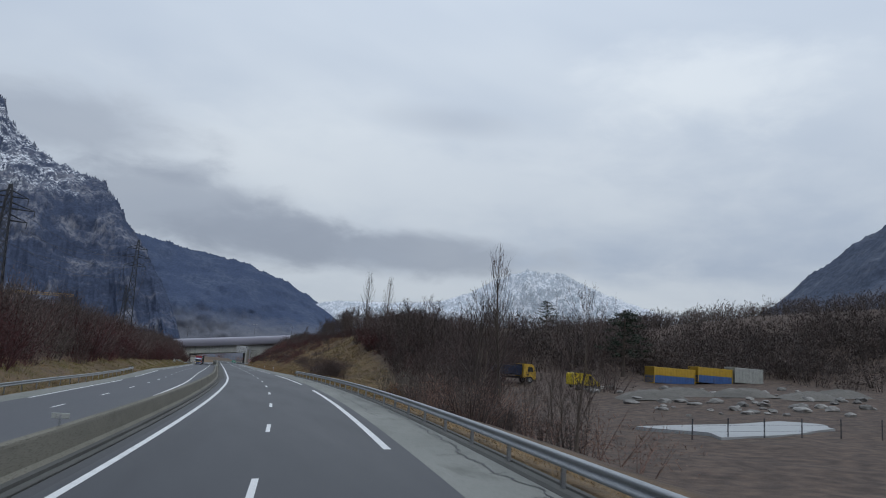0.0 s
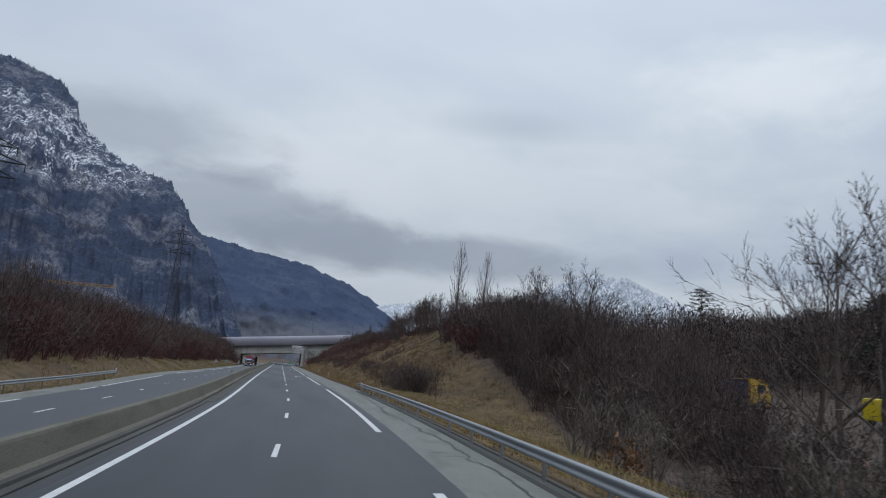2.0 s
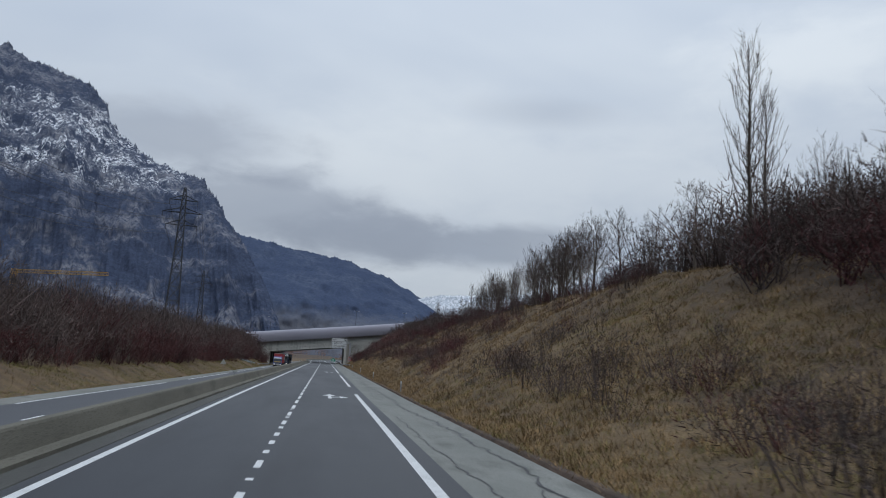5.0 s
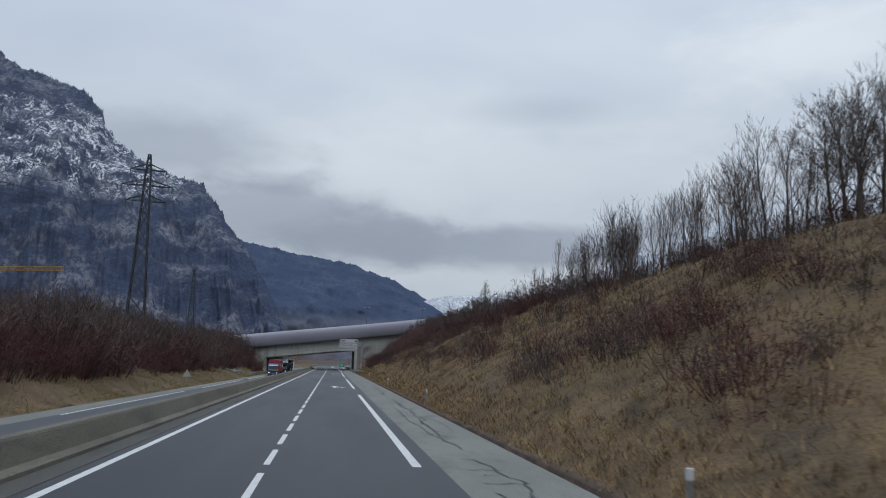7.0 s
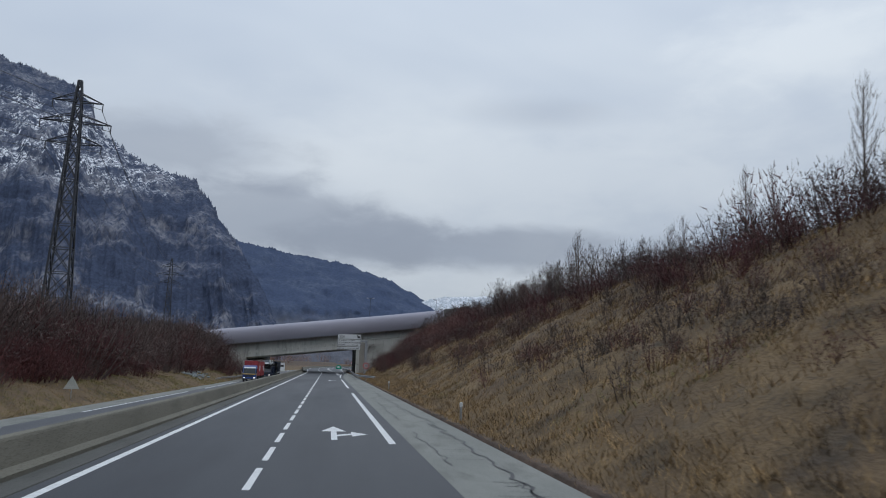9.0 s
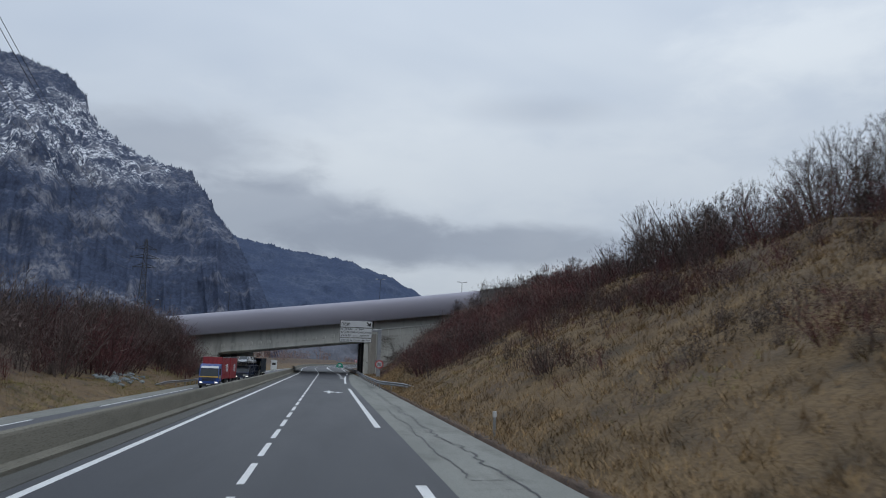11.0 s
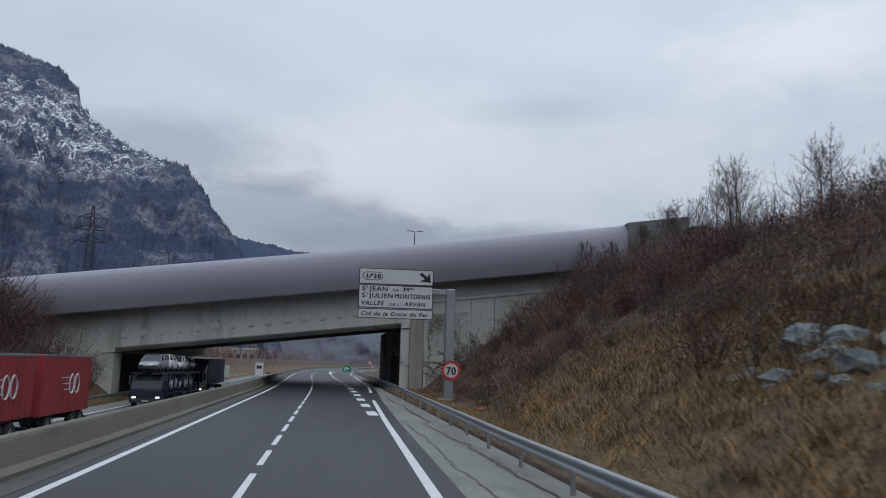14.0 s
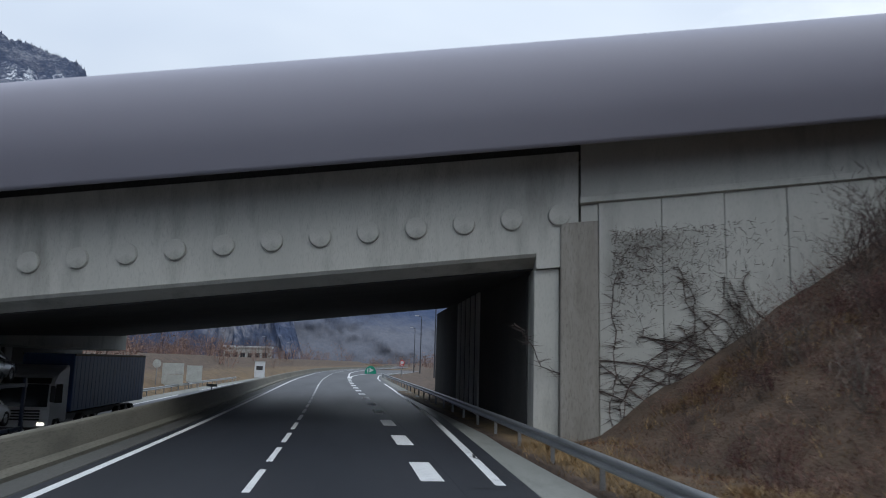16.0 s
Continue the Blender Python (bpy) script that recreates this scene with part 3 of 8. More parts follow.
# ---------------------------------------------------------------- bridge
# local frame: s along the bridge (to the right), d into its depth, z up; it climbs to the right
B_ORIGIN, B_SKEW, B_CLIMB = Vector((9.1, 398.3, 0.0)), 0.11, 0.113
B_S = Vector((1, -B_SKEW, 0)).normalized()
B_D = Vector((B_SKEW, 1, 0)).normalized()
B_WIDE = 32.0


def spot(s, d, z, climb=True):
    p = B_ORIGIN + B_S * s + B_D * d
    return Vector((p.x, p.y, z + (s * B_CLIMB + 0.0005 * max(s, 0) ** 2 if climb else 0.0)))


def bridge_sweep(profile, s0, s1, step=4.0, closed=True):
    """A profile of (d, z) swept along the bridge."""
    bm = bmesh.new()
    ss = np.linspace(s0, s1, max(2, int((s1 - s0) / step) + 1))
    rings = [[bm.verts.new(spot(s, d, z)) for d, z in profile] for s in ss]
    n = len(profile)
    for a, b in zip(rings[:-1], rings[1:]):
        for i in range(n if closed else n - 1):
            k = (i + 1) % n
            bm.faces.new((a[i], a[k], b[k], b[i]))
    if closed:
        bm.faces.new(rings[0][::-1])
        bm.faces.new(rings[-1])
    return bm


def bridge_block(bm, s0, s1, d0, d1, z0, z1, climb0=True, climb1=True, bevel=0.0):
    """A block in the bridge's frame; climb0, climb1: whether its underside and top follow the climb."""
    pts = [spot(s, d, z, c) for z, c in ((z0, climb0), (z1, climb1)) for s, d in ((s0, d0), (s1, d0), (s1, d1), (s0, d1))]
    vs = [bm.verts.new(p) for p in pts]
    for f in ((3, 2, 1, 0), (4, 5, 6, 7), (0, 1, 5, 4), (1, 2, 6, 5), (2, 3, 7, 6), (3, 0, 4, 7)):
        bm.faces.new([vs[i] for i in f])
    if bevel:
        bmesh.ops.bevel(bm, geom=list({e for v in vs for e in v.link_edges}), offset=bevel, segments=2, affect="EDGES", profile=0.5)


bridge = thing("bridge", "concrete overpass with a rounded lilac-grey metal cover", "bridge", kind="structure")
# beam: fascia with a rounded lower lip
part("beam", bridge_sweep([(0.0, 6.55), (0.10, 6.42), (0.5, 6.28), (0.9, 6.12), (B_WIDE - 0.9, 7.2), (B_WIDE, 7.5), (B_WIDE, 10.2), (0.0, 10.2)], -28.4, -0.9), M_CONCRETE, bridge, "grey stained concrete beam")
bm = bmesh.new()
bridge_block(bm, -0.9, 0.62, 0, B_WIDE, 5.98, 10.2)
bridge_block(bm, -29.6, -28.4, 0, B_WIDE, 6.1, 10.2)
part("beam_end", bm, M_CONCRETE, bridge)
# shallow brow along the top of the fascia, under the cover
part("brow", bridge_sweep([(-0.12, 8.25), (0.02, 8.2), (0.02, 8.5), (-0.12, 8.46)], 0.66, 30), M_CONCRETE, bridge)
# anchor caps
cap_mesh = None
for k in range(17):
    s = -0.1 - 1.715 * k
    if cap_mesh is None:
        bm = bmesh.new()
        bmesh.ops.create_cone(bm, cap_ends=True, segments=28, radius1=0.40, radius2=0.375, depth=0.12)
        bmesh.ops.bevel(bm, geom=[e for e in bm.edges if all(v.co.z > 0 for v in e.verts)], offset=0.02, segments=2, affect="EDGES")
        cap = part("anchor_cap", bm, M_CONCRETE, bridge)
        cap_mesh = cap.data
    else:
        cap = mesh_part("anchor_cap", cap_mesh, bridge)
    cap.matrix_local = Matrix.Translation(spot(s, -0.055, 7.86 + 0.006 * s)) @ (-B_D).to_track_quat("Z", "Y").to_matrix().to_4x4()
# cover: half an ellipse over the whole deck, made of long sheets
def smooth_line(points, steps=6):
    """Points joined by a smooth curve."""
    out = []
    for i in range(len(points) - 1):
        p0, p1, p2, p3 = (np.array(points[min(max(k, 0), len(points) - 1)], float) for k in (i - 1, i, i + 1, i + 2))
        for j in range(steps):
            t = j / steps
            out.append(tuple(0.5 * (2 * p1 + (p2 - p0) * t + (2 * p0 - 5 * p1 + 4 * p2 - p3) * t * t + (3 * p1 - p0 - 3 * p2 + p3) * t ** 3)))
    return out + [tuple(points[-1])]


def cover_ring(inset):
    """The cover's cross-section: overhanging lip, round shoulder, flat crown, and the same behind."""
    half = smooth_line([(-1.7 + inset, 10.0), (-2.2 + inset, 11.2), (-2.38 + inset, 12.3), (-2.25 + inset, 13.2 - inset / 2), (-1.85 + inset, 13.74 - inset), (-1.2, 14.02 - inset), (-0.3, 14.13 - inset), (2.5, 14.2 - inset), (12.0, 14.24 - inset)])
    return half + [(B_WIDE - d, z) for d, z in half[-2::-1]]


arc = cover_ring(0.0)
inner = cover_ring(0.12)[::-1]
part("cover", bridge_sweep(arc + inner, -44, 21, step=5.0), M_COVER, bridge, "lilac-grey sheet metal cover", smooth=True)
# added upstand and underside plate, coloured near black as painted shade
part("upstand", bridge_sweep([(0.1, 9.9), (0.6, 9.9), (0.6, 13.4), (0.1, 13.4)], -44, 30), M_SHADE_CONCRETE, bridge, "added upstand in the hollow behind the cover's lip, shade-black in colour")
part("soffit", bridge_sweep([(0.95, 6.06), (B_WIDE - 0.95, 7.14), (B_WIDE - 0.95, 7.19), (0.95, 6.115)], -28.4, -0.9), M_SHADE_CONCRETE, bridge, "underside of the beam, blackened in colour for shade")
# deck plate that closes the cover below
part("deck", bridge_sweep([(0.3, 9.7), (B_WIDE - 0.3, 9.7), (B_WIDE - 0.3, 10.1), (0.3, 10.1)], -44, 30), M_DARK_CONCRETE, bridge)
# right abutment: pier, fluted panel, wing wall with panel joints
bm = bmesh.new()
bridge_block(bm, -0.95, -0.06, 0.15, 2.0, -1.0, 5.95, False, True, 0.02)
part("pier", bm, M_CONCRETE, bridge)
bm = bmesh.new()
bridge_block(bm, -0.04, 1.32, -0.09, 1.0, -1.0, 7.55, False, True, 0.03)
part("pier", bm, M_BROWN_CONCRETE, bridge, "stained concrete pilaster")


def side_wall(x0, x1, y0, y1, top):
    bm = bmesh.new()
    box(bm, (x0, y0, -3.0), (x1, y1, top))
    # the wall's colour holds the darkness of the underpass
    part("abutment_wall", bm, M_SHADE_CONCRETE, bridge)


def flutes(x0, x1, y0, y1, count, top):
    """Upright ribs that stand before the wall in the middle of the underpass."""
    wide = (y1 - y0) / count
    for k in range(count):
        bm = bmesh.new()
        box(bm, (x0, y0 + wide * k, -3.0), (x1, y0 + wide * (k + 0.6), top), 0.03)
        part("fluting", bm, M_PALE_CONCRETE, bridge, "pale ribbed concrete")


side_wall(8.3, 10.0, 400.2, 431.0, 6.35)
flutes(8.22, 8.36, 410.7, 419.3, 5, 6.2)
for k in range(8):
    a, b = 1.36 + 2.3 * k, 1.36 + 2.3 * (k + 1) - 0.03
    bm = bmesh.new()
    bridge_block(bm, a, b, 0.0 + 0.012 * (k % 3), 0.7, -2.0, 8.2 if k else 8.2, False, True, 0.012)
    part("wall_panel", bm, M_CONCRETE, bridge)
bm = bmesh.new()
bridge_block(bm, 0.72, 30, 0.05, 0.9, 8.2, 10.6)
bridge_block(bm, 0.72, 1.34, 0.06, 0.9, 7.5, 8.19)
part("parapet_wall", bm, M_CONCRETE, bridge)
# left abutment
bm = bmesh.new()
bridge_block(bm, -31.0, -28.45, 0.1, 2.0, -3.0, 6.05, False, True, 0.02)
part("pier", bm, M_CONCRETE, bridge)
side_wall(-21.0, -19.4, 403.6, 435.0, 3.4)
flutes(-19.46, -19.3, 414.0, 423.0, 6, 3.3)
bm = bmesh.new()
bridge_block(bm, -46, -29.6, 0.05, 0.8, -3.0, 10.2, False, True)
part("wing_wall", bm, M_CONCRETE, bridge)
# parapet block at the cover's right end
bm = bmesh.new()
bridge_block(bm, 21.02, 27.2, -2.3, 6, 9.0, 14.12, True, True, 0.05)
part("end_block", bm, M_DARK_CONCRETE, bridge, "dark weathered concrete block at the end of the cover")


# ---------------------------------------------------------------- exit sign
def text_mesh(body, size, shear=0.0, bold=0.0):
    cu = bpy.data.curves.new("lettering", "FONT")
    cu.body, cu.size, cu.shear, cu.offset, cu.extrude = body, size * 0.92, shear, bold, 0.004
    cu.space_character = 1.16
    cu.align_x, cu.align_y, cu.resolution_u = "LEFT", "BOTTOM_BASELINE", 3
    ob = bpy.data.objects.new("lettering", cu)
    scene.collection.objects.link(ob)
    bpy.context.view_layer.update()
    me = bpy.data.meshes.new_from_object(ob.evaluated_get(bpy.context.evaluated_depsgraph_get()))
    bpy.data.objects.remove(ob)
    bpy.data.curves.remove(cu)
    # a bolder stroke: the same outline three times, a little apart
    v = np.empty(len(me.vertices) * 3)
    me.vertices.foreach_get("co", v)
    v = v.reshape(-1, 3)
    polys = [tuple(p.vertices) for p in me.polygons]
    verts, faces = [], []
    for k, (dx, dy) in enumerate(((-0.012, 0.0), (0.0, 0.010), (0.012, 0.0))):
        faces += [tuple(i + len(verts) for i in p) for p in polys]
        verts += (v + np.array((dx * size * 2, dy * size * 2, 0.0006 * k))).tolist()
    bpy.data.meshes.remove(me)
    return joined("lettering", verts, faces, M_BLACK)


def plate(bm, x0, z0, x1, z1, d0, d1, r=0.08):
    """A board with rounded corners, upright in x and z, from d0 to d1 in depth."""
    ring = []
    for cx, cz, a0 in ((x1 - r, z1 - r, 0), (x0 + r, z1 - r, 90), (x0 + r, z0 + r, 180), (x1 - r, z0 + r, 270)):
        ring += [(cx + r * math.cos(radians(a0 + a)), cz + r * math.sin(radians(a0 + a))) for a in (0, 30, 60, 90)]
    front = [bm.verts.new((x, d0, z)) for x, z in ring]
    back = [bm.verts.new((x, d1, z)) for x, z in ring]
    bm.faces.new(front)
    bm.faces.new(back[::-1])
    for i in range(len(ring)):
        k = (i + 1) % len(ring)
        bm.faces.new((front[i], front[k], back[k], back[i]))


SIGN_Y = 376.8
exit_sign = thing("exit_sign", "white exit direction sign with black lettering on a steel arm", "road sign")
exit_sign.location = (0.09, SIGN_Y, 0)


def board(z0, z1):
    bm = bmesh.new()
    z0, z1 = z0 + 0.13, z1 + 0.13
    plate(bm, 3.2, z0, 8.2, z1, 0.0, 0.05, 0.1)
    b = part("board", bm, M_BLACK, exit_sign, "white board with a black rim")
    bm = bmesh.new()
    plate(bm, 3.25, z0 + 0.05, 8.15, z1 - 0.05, -0.006, 0.002, 0.07)
    part("face", bm, M_SIGN_WHITE, b)
    b.matrix_local = Matrix.Translation((5.7, 0, 7.24)) @ Matrix.Diagonal((1.04, 1, 0.94, 1)) @ Matrix.Translation((-5.7, 0, -7.24))
    return b


def letters(parent, body, size, x0, z, width=None, shear=0.0, bold=0.0):
    me = text_mesh(body, size, shear, bold)
    xs = [v.co.x for v in me.vertices]
    k = width / (max(xs) - min(xs)) if width else 1.0
    ob = mesh_part("lettering", me, parent)
    ob.matrix_local = Matrix.Translation((x0 - min(xs) * k, -0.0215, z + 0.13)) @ Matrix.Rotation(radians(90), 4, "X") @ Matrix.Diagonal((k, 1, 1, 1))
    return ob


top = board(7.78, 8.95)
mid = board(6.03, 7.72)
low_board = board(5.26, 5.97)
# exit badge: outlined capsule with a small branching road and the exit's number
bm = bmesh.new()
plate(bm, 3.42, 8.19, 4.78, 8.81, -0.012, -0.004, 0.3)
part("badge_rim", bm, M_BLACK, top)
bm = bmesh.new()
plate(bm, 3.465, 8.235, 4.735, 8.765, -0.016, -0.008, 0.26)
part("badge", bm, M_SIGN_WHITE, top)
bm = bmesh.new()
for quad in ([(3.66, 8.18), (3.76, 8.18), (3.80, 8.55), (3.70, 8.55)], [(3.80, 8.18), (3.88, 8.18), (3.92, 8.32), (3.84, 8.36)], [(3.84, 8.30), (3.94, 8.28), (4.06, 8.46), (3.98, 8.52)], [(3.94, 8.55), (4.12, 8.55), (4.10, 8.38)]):
    bm.faces.new([bm.verts.new((x, -0.019, z + 0.13)) for x, z in quad])
part("exit_symbol", bm, M_BLACK, top)
letters(top, "28", 0.50, 4.14, 8.2, 0.5, bold=0.008)
bm = bmesh.new()
for poly in ([(7.24, 8.62), (7.40, 8.77), (7.80, 8.42), (7.64, 8.25)], [(7.26, 8.10), (8.02, 8.02), (7.95, 8.76), (7.72, 8.33)]):
    bm.faces.new([bm.verts.new((x, -0.009, z + 0.13)) for x, z in poly])
part("arrow", bm, M_BLACK, top)
letters(mid, "S", 0.50, 3.42, 7.28, 0.24)
letters(mid, "T", 0.26, 3.70, 7.44, 0.15)
letters(mid, "JEAN", 0.50, 3.90, 7.28, 1.22)
letters(mid, "DE", 0.26, 5.50, 7.28, 0.36)
letters(mid, "M", 0.50, 6.20, 7.28, 0.34)
letters(mid, "NE", 0.28, 6.58, 7.43, 0.34)
letters(mid, "S", 0.50, 3.42, 6.78, 0.24)
letters(mid, "T", 0.26, 3.70, 6.94, 0.15)
letters(mid, "JULIEN", 0.50, 3.90, 6.78, 1.58)
letters(mid, "MONTDENIS", 0.50, 5.65, 6.78, 2.36)
letters(mid, "VALL\u00c9E", 0.48, 3.42, 6.22, 1.52, 0.22)
letters(mid, "DE L'", 0.26, 5.28, 6.22, 0.75, 0.22)
letters(mid, "ARVAN", 0.48, 6.26, 6.22, 1.45, 0.22)
letters(low_board, "Col de la Croix de Fer", 0.46, 3.42, 5.46, 4.5, 0.22)
# steel post with an arm behind the boards
bm = bmesh.new()
box(bm, (9.28, 0.10, -0.3), (9.88, 0.8, 7.72), 0.03)
part("post", bm, M_STEEL, exit_sign, "square galvanised steel post")
bm = bmesh.new()
box(bm, (3.4, 0.16, 7.3), (9.29, 0.40, 7.68), 0.03)
part("arm", bm, M_STEEL, exit_sign)
bm = bmesh.new()
for x in (3.9, 5.7, 7.5):
    box(bm, (x, 0.055, 5.4), (x + 0.1, 0.136, 8.8), 0.01)
part("bracket", bm, M_STEEL, exit_sign)
bm = bmesh.new()
box(bm, (8.85, -0.3, -0.45), (10.3, 1.15, 0.10), 0.05)
part("foot", bm, M_BROWN_CONCRETE, exit_sign, "stained concrete foot")
bm = bmesh.new()
box(bm, (9.12, -0.06, 0.09), (10.04, 0.96, 0.135), 0.01)
part("flange", bm, M_STEEL, exit_sign, "bolted steel flange")
for k in range(6):
    bm = bmesh.new()
    rod(bm, (9.19 + 0.156 * k, -0.01, 0.13), (9.19 + 0.156 * k, -0.01, 0.21), 0.022, 0.022, 6)
    part("bolt", bm, M_STEEL, exit_sign)


def disc(bm, x, z, r0, r1, d):
    """A ring, or a full disc where r0 is 0, that faces back along the road."""
    n = 40
    outer = [bm.verts.new((x + r1 * math.cos(2 * math.pi * i / n), d, z + r1 * math.sin(2 * math.pi * i / n))) for i in range(n)]
    bm.faces.new(outer)
    back = bmesh.ops.extrude_face_region(bm, geom=list(outer[0].link_faces))
    for v in back["geom"]:
        if isinstance(v, bmesh.types.BMVert):
            v.co.y += 0.02


limit = thing("speed_limit_sign", "round white speed limit sign with red rim and black 70", "road sign")
limit.location = (9.80, SIGN_Y, 0)
bm = bmesh.new()
disc(bm, 0, 2.05, 0, 0.66, 0.05)
rim = part("rim", bm, M_RED_SIGN, limit, "red rim")
bm = bmesh.new()
disc(bm, 0, 2.05, 0, 0.49, 0.035)
white = part("face", bm, M_SIGN_WHITE, limit)
me = text_mesh("70", 0.78, 0, 0.012)
xs = [v.co.x for v in me.vertices]
num = mesh_part("lettering", me, limit)
num.matrix_local = Matrix.Translation((-0.34, 0.026, 1.78)) @ Matrix.Rotation(radians(90), 4, "X") @ Matrix.Diagonal((0.68 / (max(xs) - min(xs)), 1, 1, 1)) @ Matrix.Translation((-min(xs), 0, 0))
bm = bmesh.new()
box(bm, (-0.3, 0.072, 1.7), (0.25, 0.098, 1.76), 0.008)
box(bm, (-0.3, 0.072, 2.3), (0.25, 0.098, 2.36), 0.008)
part("clamp", bm, M_STEEL, limit)


# ---------------------------------------------------------------- mountains
def range_mesh(name, crest, distance, depth, centre, base=-40.0, rows=46, cols=220, rough=0.05, seed=0, grain=400.0, ribs=0.0, trees=0.004, dense=None, face=None):
    """A mountain side under a crest line given as (bearing, elevation) seen from a centre; it leans back by depth towards the crest."""
    cb = np.array([c[0] for c in crest], float)
    ce = np.array([c[1] for c in crest], float)
    bb = np.linspace(cb[0], cb[-1], cols)
    if dense:  # most of the columns between two bearings
        bb = np.interp(np.linspace(0, 1, cols), [0, 0.1, 0.9, 1], [cb[0], *dense, cb[-1]])
    tips = np.random.RandomState(seed + 40).rand(cols) ** 0.7
    ee = np.interp(bb, cb, ce)
    verts = []
    for j in range(rows + 1):
        f = j / rows
        for col, (b, e) in enumerate(zip(bb, ee)):
            lean, up_ = depth, math.tan(radians(e))
            if face:  # a face of even steepness: where the crest is low it also lies nearer
                lean = max(20.0, depth * max(up_, 0.0) * distance / max(face - up_ * depth, 1.0))
            dist = distance + lean * f ** 1.3
            top = up_ * (distance + lean)
            x, y = centre[0] + math.sin(radians(b)) * dist, centre[1] + math.cos(radians(b)) * dist
            p = Vector((x / grain + seed, y / grain, f * top / grain))
            n = noise.fractal(p, 0.9, 2.1, 6) + 0.5 * noise.ridged_multi_fractal(p * 0.7, 0.8, 2.2, 5, 1.0, 2.0)
            swell = math.sin(math.pi * min(f * 1.02, 1))
            push = n * distance * rough * (0.3 + swell)
            if ribs:  # gullies and buttresses that run down the face
                q = Vector((b * 0.34 + seed + 0.2 * f, f * 0.9, seed))
                push += (noise.ridged_multi_fractal(q, 0.85, 2.1, 5, 1.0, 2.0) - 1.0) * distance * ribs * (0.25 + swell)
            zz = base + (top - base) * f + (noise.fractal(p * 6, 0.8, 2.2, 4) * top * 0.022 * min(1.0, f * 2.5))
            if j == rows:  # treetops along the crest
                zz += distance * trees * (tips[col] if col % 2 else 0.12) * min(1.0, max(0.15, (e - 4) / 4))
            verts.append((x - math.sin(radians(b)) * push, y - math.cos(radians(b)) * push, zz))
    n = cols
    # the far side drops away behind the crest
    for b, e in zip(bb, ee):
        dist = distance + depth * (1.2 if face else 1.0) + 150
        verts.append((centre[0] + math.sin(radians(b)) * dist, centre[1] + math.cos(radians(b)) * dist, base))
    faces = [(j * n + i, j * n + i + 1, (j + 1) * n + i + 1, (j + 1) * n + i) for j in range(rows + 1) for i in range(n - 1)]
    return joined(name, verts, faces, None, True)


